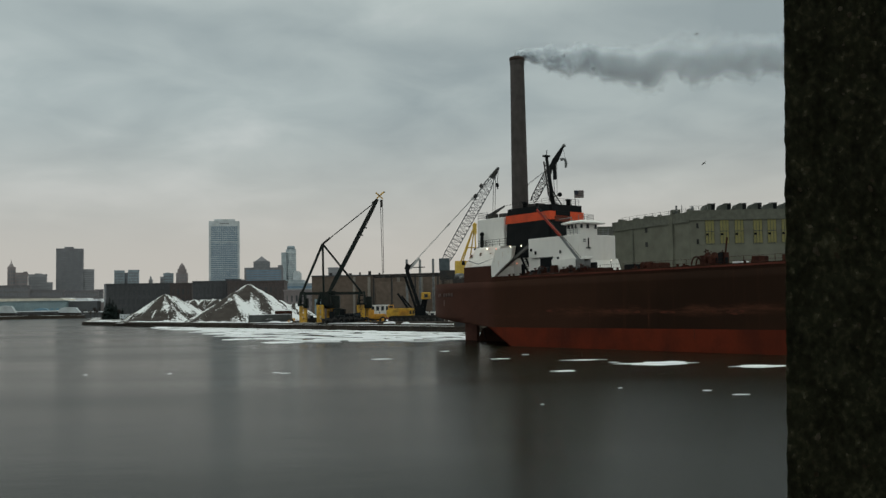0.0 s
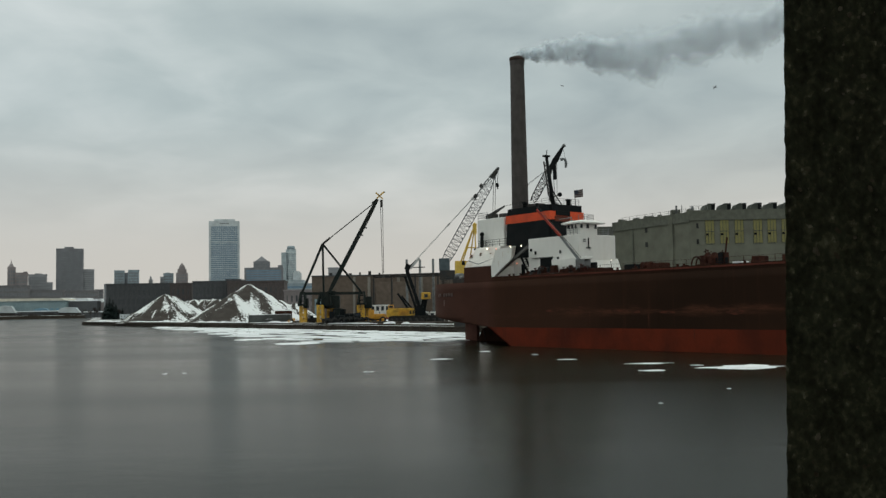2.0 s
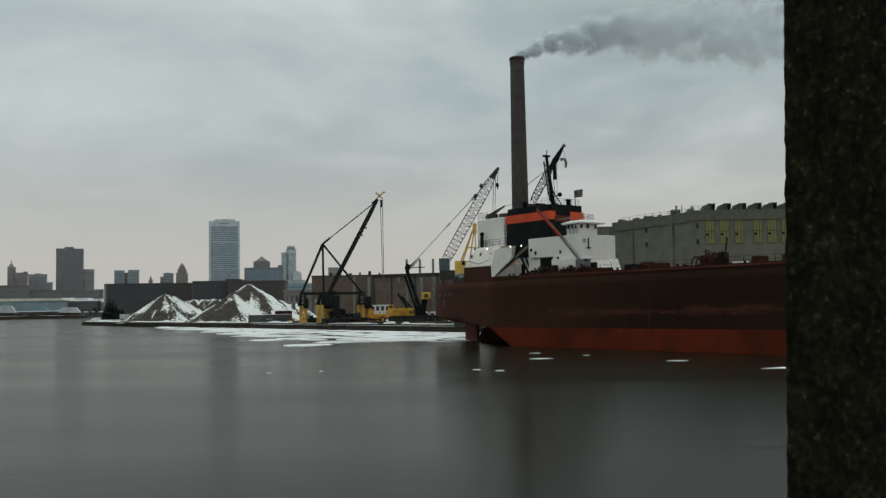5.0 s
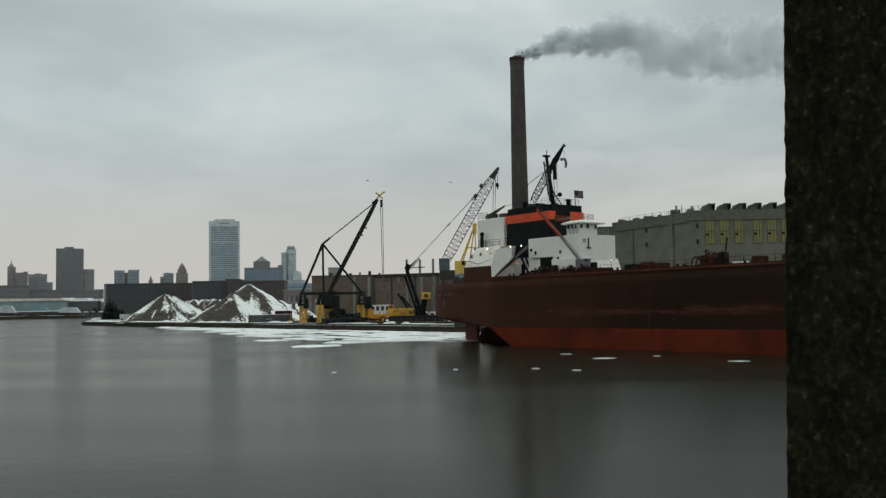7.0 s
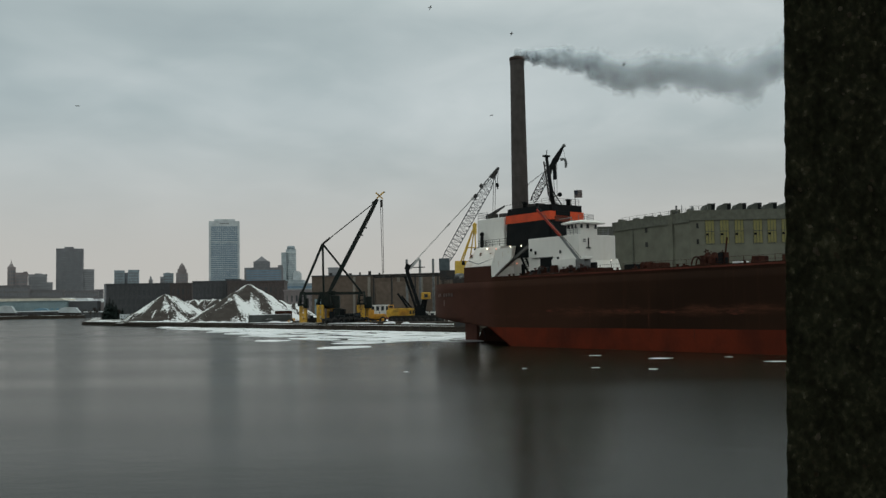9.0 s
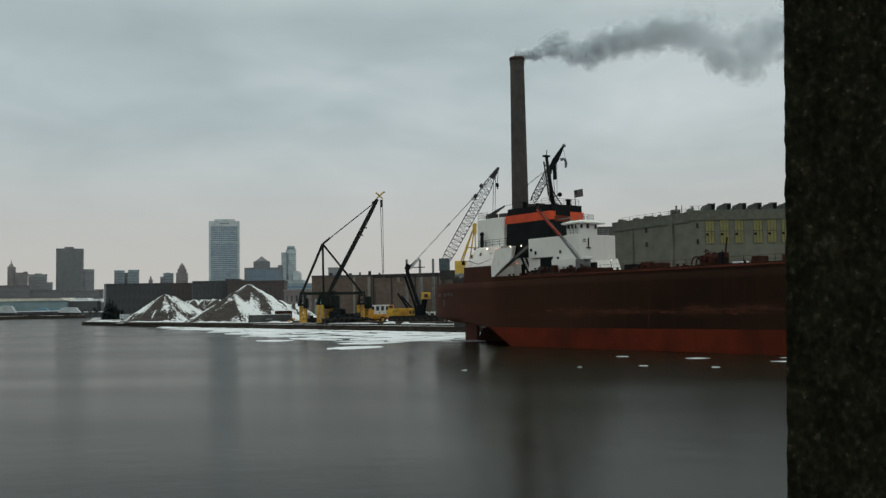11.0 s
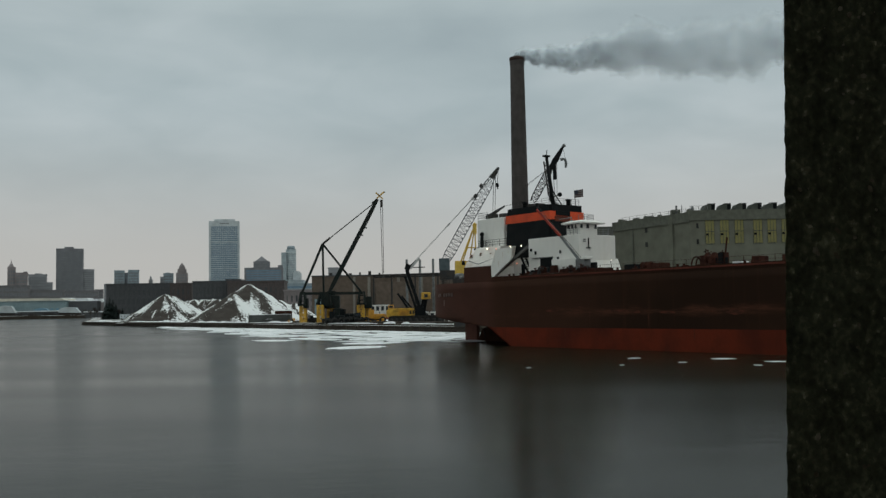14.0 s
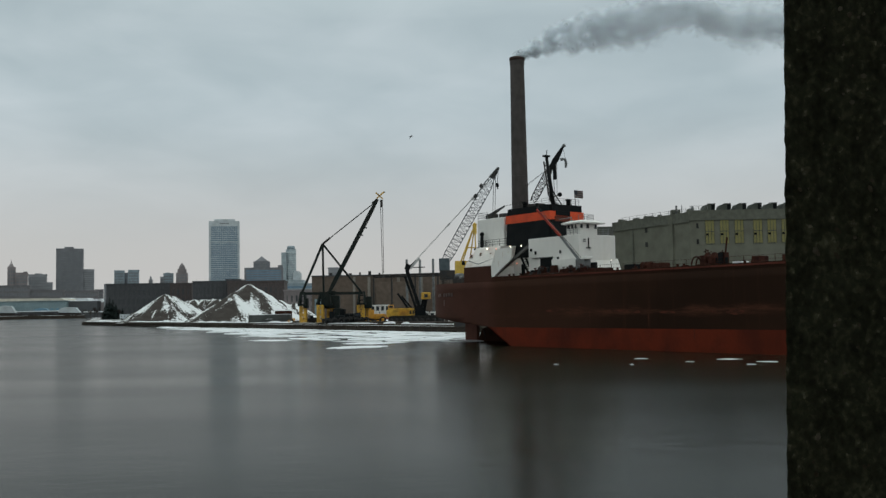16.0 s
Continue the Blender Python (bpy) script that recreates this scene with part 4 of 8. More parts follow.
# arched frame, vent boxes, hatch ends
for s in (26.08, 26.71):
    bm = bmesh.new()
    t = 2.0
    pts = [Vector((s + 0.7 * math.cos(a), t, DECK_Z + 1.1 * math.sin(a) + 0.2)) for a in [math.pi * i / 8 for i in range(9)]]
    for a, b in zip(pts, pts[1:]):
        beam(bm, a, b, 0.16, 6)
    part("fairlead_arch", bm, RUST, SHIP)
for v0, v1, t, h, m in ((13.73, 15.32, 3.5, 1.0, BLACK), (32.96, 34.09, 2.6, 1.0, RUST), (36.69, 37.22, 2.6, 1.0, RUST), (29.46, 30.65, 4.0, 0.6, SNOW), (18.39, 19.44, 4.0, 1.0, RUST)):
    sbox("vent_box", v0, v1, t, t + 1.5, DECK_Z, DECK_Z + h, m, bevel=0.08)
for i in range(7):
    s = 9 + i * 7.3
    sbox("hatch_cover", s, s + 5.6, 5, 18, DECK_Z, DECK_Z + 0.4, DECK, "red-brown hatch cover", bevel=0.1)
bm = bmesh.new()
for i in range(40):
    s = 7.0 + i * 1.9
    beam(bm, (s, 0.35, DECK_Z), (s, 0.35, DECK_Z + 0.95), 0.05)
for z in (0.5, 0.95):
    beam(bm, (7.0, 0.35, DECK_Z + z), (7.0 + 39 * 1.9, 0.35, DECK_Z + z), 0.025)
part("deck_rail", bm, RUST, SHIP, "thin wire deck railing")
# hull wear: welded seams
bm = bmesh.new()
for z in (3.55, 6.1):
    box(bm, -8, 119, -0.012, 0.0, z, z + 0.05)
for s in range(-5, 60, 9):
    box(bm, s, s + 0.05, -0.012, 0.0, 2.8, 8.9)
part("weld_seam", bm, HULL_BROWN, SHIP)
# scraped rusty patches where fenders have worked
SCRAPE = surface("scraped rusty plate", (0.105, 0.034, 0.022), (0.042, 0.019, 0.013), 1.6, 0.85, stretch=(0.6, 1, 1.6), mix=(0.35, 0.6), specular=0.05)
scrape_rng = random.Random(14)
for s0, s1, z0, z1 in ((31.3, 34.0, 4.1, 4.75), (29.4, 30.2, 4.3, 4.6), (14.2, 17.6, 4.5, 4.85), (18.2, 19.4, 4.35, 4.7), (2.6, 5.6, 4.55, 4.95), (22.0, 24.6, 4.3, 4.6), (9.0, 10.6, 5.1, 5.35)):
    rim = []
    for k in range(14):
        a = 2 * math.pi * k / 14
        g = scrape_rng.uniform(0.7, 1.05)
        rim.append(((s0 + s1) / 2 + (s1 - s0) / 2 * g * math.cos(a), (z0 + z1) / 2 + (z1 - z0) / 2 * scrape_rng.uniform(0.7, 1.05) * math.sin(a)))
    plate("rust_patch", rim, -0.006, 0.002, SCRAPE, "scraped rusty patch on the plating")
for s0, z1, ln in ((-3.2, 4.3, 2.0), (6.5, 2.5, 1.6), (11.0, 4.6, 1.8), (20.5, 4.4, 1.5), (27.0, 2.55, 1.2)):
    plate("rust_run", [(s0, z1), (s0 + 0.1, z1), (s0 + 0.07, z1 - ln), (s0 + 0.03, z1 - ln)], -0.005, 0.002, SCRAPE)

# ---- flag on its staff ----
fs = Vector((-0.31, 9.3, FZT - 0.1))
ft = Vector((-0.57, 9.3, 21.65))
flag_staff = part("flagstaff", beam(bmesh.new(), fs, ft, 0.1, 6, 0.06), STEEL, SHIP)
FLAG_STRIPE = [surface("faded red flag cloth", (0.09, 0.05, 0.048), (0.07, 0.045, 0.045), 2, 0.9, bump=0), surface("faded white flag cloth", (0.17, 0.17, 0.17), (0.13, 0.13, 0.13), 2, 0.9, bump=0), surface("faded blue flag cloth", (0.04, 0.045, 0.06), (0.03, 0.035, 0.05), 2, 0.9, bump=0)]
flag_at = SHIP.matrix_basis @ (ft - Vector((0, 0, 0.05)))
flag = thing("flag", "wind-blown striped flag on the funnel top", "flag", flag_at, -53.34)
FLAG_PARTS = []
for i in range(5):
    bm = bmesh.new()
    w = 0.34
    for k in range(7):
        mi = (2 if (i < 2 and k < 4) else k % 2)
        box(bm, 0, w + 0.01, -0.01, 0.01, -0.15 * (k + 1), -0.15 * k, mi=mi)
    o = part("flag_strip", bm, FLAG_STRIPE, flag)
    o.location = (0.05 + i * w, 0, -0.02 * i)
    FLAG_PARTS.append(o)

# ---- power station ----
def make_stack():
    top = 66.43
    c = thing("chimney", "tall tapering smoke-stained concrete chimney", "chimney", (18.97, 230, QUAY_Z - 0.1))
    top -= QUAY_Z - 0.1
    part("shaft", ring_tube(bmesh.new(), [(2.28, 0), (1.71, top - 2.2), (1.71, top - 2), (1.8, top - 1.9), (1.8, top - 0.3), (1.7, top), (1.35, top), (1.3, top - 6)], 40), STACK, c)
    for k in range(1, 9):
        z = top * k / 9.2
        r = 2.28 - 0.57 * z / (top - 2)
        part("hoop", ring_tube(bmesh.new(), [(r, z), (r + 0.02, z + 0.02), (r + 0.02, z + 0.16), (r, z + 0.18)], 40, cap=False), STACK, c)
    part("cap", ring_tube(bmesh.new(), [(1.82, top - 0.9), (1.9, top - 0.85), (1.9, top - 0.1), (1.82, top - 0.05)], 40, cap=False), surface("sooty cap", (0.05, 0.03, 0.025), (0.03, 0.022, 0.02), 1, 0.9), c, "soot-blackened rim")


make_stack()


COWL = surface("dark galvanised cowl", (0.082, 0.088, 0.078), (0.062, 0.068, 0.062), 0.6, 0.8, specular=0.1)
DARK_GLASS = surface("dark factory window", (0.03, 0.031, 0.03), (0.02, 0.021, 0.021), 1.0, 0.5, bump=0, specular=0.1)


def make_boiler_house():
    b = thing("boiler_house", "grey-green industrial building with roof cowls", "building", (49.46, 190, QUAY_Z - 0.1))
    h = 24.01 - (QUAY_Z - 0.1)
    x0 = 49.46
    part("front_block", boxed(0, 60, 0, 40, 0, h, bevel=0.1), GREEN_GREY, b)
    # side wall runs back from the corner
    side = Vector((38.14 - 49.46, 22, 0))
    sd = side.normalized()
    sn = Vector((sd.y, -sd.x, 0)) * -1
    if sn.y > 0:
        sn = -sn
    hs = h - 0.4
    part("side_block", prism(bmesh.new(), [(0, 0.05), (side.x, side.y), (side.x + 30, side.y), (30, 20)], 0, hs, axis="z"), GREEN_GREY, b)
    def strip(name, d0, d1, out, z0, z1, mat, bevel=0.0):
        """A piece on the side wall: distances along it from the corner, and how far it stands proud."""
        bm = bmesh.new()
        p = [sd * d0 - sn * 0.05, sd * d0 + sn * out, sd * d1 + sn * out, sd * d1 - sn * 0.05]
        return part(name, prism(bm, [(v.x, v.y) for v in p], z0, z1, axis="z"), mat, b)
    L = side.length
    strip("coping", -0.2, L, 0.25, hs - 1.9, hs + 0.1, TRIM_GREY)
    strip("pilaster", 4.65, 6.03, 0.35, 0, hs - 0.5, GREEN_GREY)
    strip("downpipe", 17.56, 17.85, 0.25, 2, hs - 2, TRIM_GREY)
    for d in (12.94,):
        for z in (20.59 - 1.6, 17.56 - 1.6):
            w = strip("window", d, d + 0.75, 0.06, z, z + 1.0, DARK_GLASS)
    part("coping", boxed(-0.25, 60, -0.25, 0.0, h - 2.0, h + 0.05, bevel=0.04), TRIM_GREY, b)
    for z in (20.46, 17.28):
        z -= QUAY_Z - 0.1
        w = part("window", boxed(50.86 - x0, 51.31 - x0, -0.06, 0.02, z, z + 0.95), DARK_GLASS, b)
        part("sill", boxed(50.75 - x0, 51.43 - x0, -0.12, 0.0, z - 0.12, z), TRIM_GREY, w)
    # tall yellow windows in bays
    z0, zm, z1 = [z - (QUAY_Z - 0.1) for z in (17.19, 19.69, 22.08)]
    bays = (52.63, 55.58, 58.52, 62.26, 65.09, 67.92, 71.66)
    for bx in bays:
        x = bx - x0
        wd = 1.86
        win = part("tall_window", boxed(x, x + wd, -0.05, 0.05, z0, z1), OLIVE_GLASS, b, "tall yellow-glazed window")
        bm = bmesh.new()
        for fx in (0, wd / 3 - 0.03, wd * 2 / 3 - 0.03, wd - 0.06):
            box(bm, x + fx, x + fx + 0.06, -0.12, -0.05, z0, z1)
        for fz in (z0, zm, z1 - 0.08):
            box(bm, x, x + wd, -0.13, -0.05, fz, fz + 0.12)
        part("mullion", bm, COWL, win)
        part("open_sash", boxed(x + 0.15, x + 0.65, -0.2, -0.05, zm - 0.75, zm - 0.35), BLACK, win)
    # roof cowls: curved hoods with an open dark mouth
    for cx in (53.86, 57.14, 60.3, 63.46, 66.62, 69.78, 72.94):
        x = cx - x0
        w, hh = 2.39, 1.81
        prof = [(0, 0), (w * 0.03, hh * 0.4), (w * 0.12, hh * 0.75), (w * 0.24, hh * 0.92), (w * 0.4, hh * 0.97), (w, hh), (w, hh * 0.7), (w * 0.95, 0)]
        cw = part("roof_cowl", prism(bmesh.new(), [(x + p, h + q) for p, q in prof], 5, 8), COWL, b, "hooded roof ventilator")
        part("cowl_mouth", prism(bmesh.new(), [(x + w * 0.66, h + 0.02), (x + w * 0.66, h + hh * 0.9), (x + w * 0.97, h + hh * 0.92), (x + w * 0.93, h + 0.02)], 4.9, 5.0), BLACK, cw)
        part("cowl_rim", boxed(x + w * 0.3, x + w + 0.05, 4.95, 5.05, h + hh - 0.02, h + hh + 0.08), COWL, cw)
    # plant on the side roof
    for d, w, z in ((18.33, 1.4, 0.6), (23.6, 1.2, 0.8), (22.0, 0.8, 0.5), (5.86, 1.8, 1.2), (10.28, 1.0, 0.5), (14.52, 2.0, 0.7), (1.1, 1.3, 0.9)):
        p = sd * d
        bm = box(bmesh.new(), p.x + 0.6, p.x + 0.6 + w, p.y, p.y + w, hs, hs + z, bevel=0.2)
        part("roof_unit", bm, TRIM_GREY, b)
    for d, hh, r in ((4.82, 1.9, 0.2), (3.2, 1.8, 0.08), (0.11, 1.3, 0.25)):
        p = sd * d + Vector((0.8, 0, 0))
        part("flue_pipe", beam(bmesh.new(), (p.x, p.y, hs), (p.x, p.y, hs + hh), r * 2, 10), GREY_STEEL, b)
    bm = bmesh.new()
    for a, c in ((Vector((0.5, 0.8, h)), Vector((4.0, 0.8, h))), (sd * 2 + Vector((0.8, 0, hs)), sd * (L - 2) + Vector((0.8, 0, hs)))):
        n = max(2, int((c - a).length / 2.4))
        for i in range(n + 1):
            q = a.lerp(c, i / n)
            beam(bm, q, q + Vector((0, 0, 1.0)), 0.07)
        for k in (0.55, 1.0):
            beam(bm, a + Vector((0, 0, k)), c + Vector((0, 0, k)), 0.05)
    part("roof_rail", bm, GREY_STEEL, b)
    # lower annexe beyond
    part("annexe", boxed(side.x - 3.6, side.x + 8, side.y + 1, side.y + 20, 0, hs - 0.6, bevel=0.1), TRIM_GREY, b, "darker lower annexe")


make_boiler_house()


# ---- machines on the quay ----
def crawler(parent, x, y, length, width=0.9, height=1.3, mat=None):
    """One crawler track, standing at the parent's base."""
    r = height / 2
    out = [(x - length / 2 + r + r * math.cos(a), r + r * math.sin(a)) for a in [math.pi / 2 + math.pi * i / 8 for i in range(9)]]
    out += [(x + length / 2 - r + r * math.cos(a), r + r * math.sin(a)) for a in [-math.pi / 2 + math.pi * i / 8 for i in range(9)]]
    tr = part("crawler_track", prism(bmesh.new(), out, y, y + width), RUBBER, parent, "dark steel crawler track")
    for i in range(6):
        part("roller", beam(bmesh.new(), (x - length / 2 + r + (length - height) * i / 5, y - 0.05, r * 0.8), (x - length / 2 + r + (length - height) * i / 5, y + 0.02, r * 0.8), height * 0.5, 10), STEEL, tr)
    return tr


BASE_Z = QUAY_Z - 0.1


DERRICK_GREEN = surface("green-black derrick paint", (0.010, 0.0155, 0.0145), (0.018, 0.020, 0.018), 0.6, 0.6, bump=0.05, specular=0.1)


def make_derrick():
    ox = -29.59
    d = thing("stiffleg_derrick", "black stiffleg derrick on yellow pedestal towers", "derrick crane", (ox, 268, BASE_Z))
    def at(x, z, y=0.0):
        return Vector((x - ox, y, z - BASE_Z))
    towers = ((-40.72, -38.81, 0), (-35.47, -33.56, -3), (-33.4, -31.5, 3), (-24.34, -22.27, -2), (-22.27, -20.84, 3))
    ztop, zblk = 6.63 - BASE_Z, 10.45 - BASE_Z
    for x0, x1, y in towers:
        a, b = x0 - ox, x1 - ox
        bm = bmesh.new()
        for x in (a + 0.2, b - 0.2):
            for yy in (y, y + 1.8):
                beam(bm, (x, yy, 0), (x, yy, ztop), 0.42)
        n = 3
        for k in range(n):
            z0, z1 = ztop * k / n, ztop * (k + 1) / n
            for yy in (y, y + 1.8):
                beam(bm, (a + 0.2, yy, z0), (b - 0.2, yy, z1), 0.24)
                beam(bm, (b - 0.2, yy, z0), (a + 0.2, yy, z1), 0.24)
                beam(bm, (a, yy, z1), (b, yy, z1), 0.3)
        part("pedestal_tower", bm, YELLOW, d, "yellow braced pedestal tower")
        part("footing", boxed(a - 0.4, b + 0.4, y - 0.4, y + 2.2, 0, 0.35, bevel=0.05), CONCRETE, d)
    for x0, x1 in ((-40.68, -38.93), (-35.59, -31.45), (-24.12, -22.05)):
        bm = bmesh.new()
        a, b = x0 - ox, x1 - ox
        for x in (a, b):
            for y in (-2, 2.5):
                beam(bm, (x, y, ztop), ((a + b) / 2 + (x - (a + b) / 2) * 0.55, 0, zblk), 0.45)
        box(bm, a - 0.2, b + 0.2, -2.4, 2.9, ztop, ztop + 0.5)
        if b - a > 3:
            box(bm, a + 1.0, b - 1.0, -0.5, 0.9, ztop, zblk)
        for k in (0.35, 0.7):
            beam(bm, (a + 0.3 * k, 0, ztop + (zblk - ztop) * k), (b - 0.3 * k, 0, ztop + (zblk - ztop) * k), 0.3)
        part("sill_block", bm, DERRICK_GREEN, d)
    part("tie_beam", beam(bmesh.new(), at(-40.19, 10.07), at(-22.83, 9.93), 0.75), DERRICK_GREEN, d)
    mast_top = at(-34.0, 24.01)
    mast = part("mast", beam(bmesh.new(), at(-33.82, 9.96), mast_top, 0.55), DERRICK_GREEN, d)
    part("stiffleg", beam(bmesh.new(), at(-40.03, 10.07), mast_top, 0.62), DERRICK_GREEN, d)
    part("stiffleg", beam(bmesh.new(), at(-22.99, 9.93), mast_top, 0.55), DERRICK_GREEN, d)
    tip = at(-18.34, 36.43)
    foot = at(-32.22, 10.25, -0.8)
    bm = bmesh.new()
    beam(bm, foot, foot.lerp(tip, 0.08), 0.7, 4, 1.15)
    beam(bm, foot.lerp(tip, 0.08), foot.lerp(tip, 0.85), 1.15)
    beam(bm, foot.lerp(tip, 0.85), tip, 1.15, 4, 0.8)
    boom = part("boom", bm, DERRICK_GREEN, d, "black lattice-plated boom")
    for k in (0.62, 0.7):
        q = foot.lerp(tip, k)
        part("boom_cleat", beam(bmesh.new(), q, q + Vector((1.1, 0, -0.3)), 0.35), DERRICK_GREEN, boom)
    bm = bmesh.new()
    for dy in (-0.35, 0.35):
        beam(bm, mast_top + Vector((0, dy, 0)), tip + Vector((0, dy, -0.3)), 0.17)
    beam(bm, mast_top, mast_top.lerp(tip, 0.14), 0.55)
    beam(bm, mast_top.lerp(tip, 0.9), tip, 0.6)
    part("topping_lift", bm, STEEL, d)
    bm = bmesh.new()
    c = at(-17.68, 37.38)
    for a, b in (((-1.5, 0, 1.3), (1.2, 0, -1.2)), ((-1.2, 0, -1.0), (1.7, 0, 1.6))):
        beam(bm, c + Vector(a) * 0.75, c + Vector(b) * 0.75, 0.34)
    part("head_sheave", bm, YELLOW, boom)
    part("tip_pole", beam(bmesh.new(), c + Vector((0.8, 0, 0.7)), at(-16.07, 38.48), 0.2), GREY_STEEL, boom)
    top, low = at(-17.22, 35.93), at(-17.02, 15.09)
    bm = bmesh.new()
    for dx in (-0.28, 0.28):
        beam(bm, top + Vector((dx, 0, 0)), low + Vector((dx * 0.6, 0, 0)), 0.15)
    beam(bm, top + Vector((0, 0, 0.3)), top + Vector((0, 0, -1.8)), 0.7)
    part("hoist_rope", bm, STEEL, boom)
    part("hook_block", beam(bmesh.new(), low, low + Vector((0, 0, -0.9)), 0.5), STEEL, boom)
    # machinery crowded round the tower heads
    for a, b, zl, zh, y0, y1 in ((-33.68, -29.38, 5.79, 9.44, -0.6, 2.2), (-32.88, -30.49, 9.44, 10.72, 0, 1.6), (-22.69, -20.3, 5.62, 8.95, -0.5, 2.0), (-39.57, -38.29, 5.92, 8.78, -0.4, 1.8)):
        part("machinery_block", boxed(a - ox, b - ox, y0, y1, zl - BASE_Z, zh - BASE_Z, bevel=0.25), DERRICK_GREEN, d)
    # winch cabin between the towers
    part("winch_house", boxed(-31.17 - ox, -28.63 - ox, -1, 2, 0, 5.75 - BASE_Z, bevel=0.1), DERRICK_GREEN, d)


make_derrick()


def make_loader(x, y, turn, length, mat, label, wheels=2, tall=2.4):
    """A wheel loader or dumper: frame, big wheels, cab, hood, bucket."""
    t = thing("wheel_loader", label, "vehicle", (x, y, BASE_Z), turn, "machines on the quay")
    hood = part("hood", boxed(-length * 0.42, 0, -1.1, 1.1, 1.0, tall * 0.85, bevel=0.4), mat, t)
    part("grille", boxed(-length * 0.36, -length * 0.16, -1.13, -1.09, 1.35, tall * 0.7), STEEL, hood)
    part("exhaust_pipe", beam(bmesh.new(), (-length * 0.2, 0.3, tall * 0.8), (-length * 0.2, 0.3, tall * 0.85 + 0.7), 0.16, 8), STEEL, hood)
    part("chassis", boxed(-length * 0.4, length * 0.35, -0.7, 0.7, 0.7, 1.3, bevel=0.05), STEEL, t)
    cab = part("cab", boxed(0, length * 0.2, -0.9, 0.9, 1.2, tall + 0.7, bevel=0.12), mat, t)
    part("window", boxed(0.1, length * 0.2 - 0.1, -0.93, -0.9, tall * 0.9, tall + 0.5), GLASS, cab)
    for i in range(wheels):
        for s in (-1, 1):
            wx = -length * 0.3 + i * length * 0.56 / max(1, wheels - 1)
            w = part("wheel", beam(bmesh.new(), (wx, s * 0.95, 0.85), (wx, s * 1.55, 0.85), 1.7, 18), RUBBER, t)
            part("rim", beam(bmesh.new(), (wx, s * 1.53, 0.85), (wx, s * 1.58, 0.85), 0.8, 12), mat, w)
    arm = part("lift_arm", beam(bmesh.new(), (length * 0.15, -0.5, 1.6), (length * 0.5, -0.5, 0.8), 0.35), mat, t)
    part("bucket", prism(bmesh.new(), [(length * 0.46, 0.15), (length * 0.66, 0.1), (length * 0.6, 0.3), (length * 0.5, 0.4), (length * 0.49, 1.2), (length * 0.58, 1.5), (length * 0.44, 1.4)], -1.4, 1.4), STEEL, arm)
    return t


make_loader(-29.72, 258, 180, 6.6, BLACK, "dark parked wheel loader on the quay", 3, 2.6)
make_loader(-24.02, 256, 0, 7.4, BLACK, "dark parked articulated dumper on the quay", 4, 2.2)
make_loader(-27.33, 263, 170, 6.0, BLACK, "dark loader parked between two others", 2, 3.2)
make_loader(-19.22, 261, 188, 7.6, OCHRE, "orange wheel loader parked by the derrick", 2, 2.9)
make_loader(-38.85, 275, 20, 4.5, STEEL, "small dark loader behind the pedestal towers", 2, 1.6)


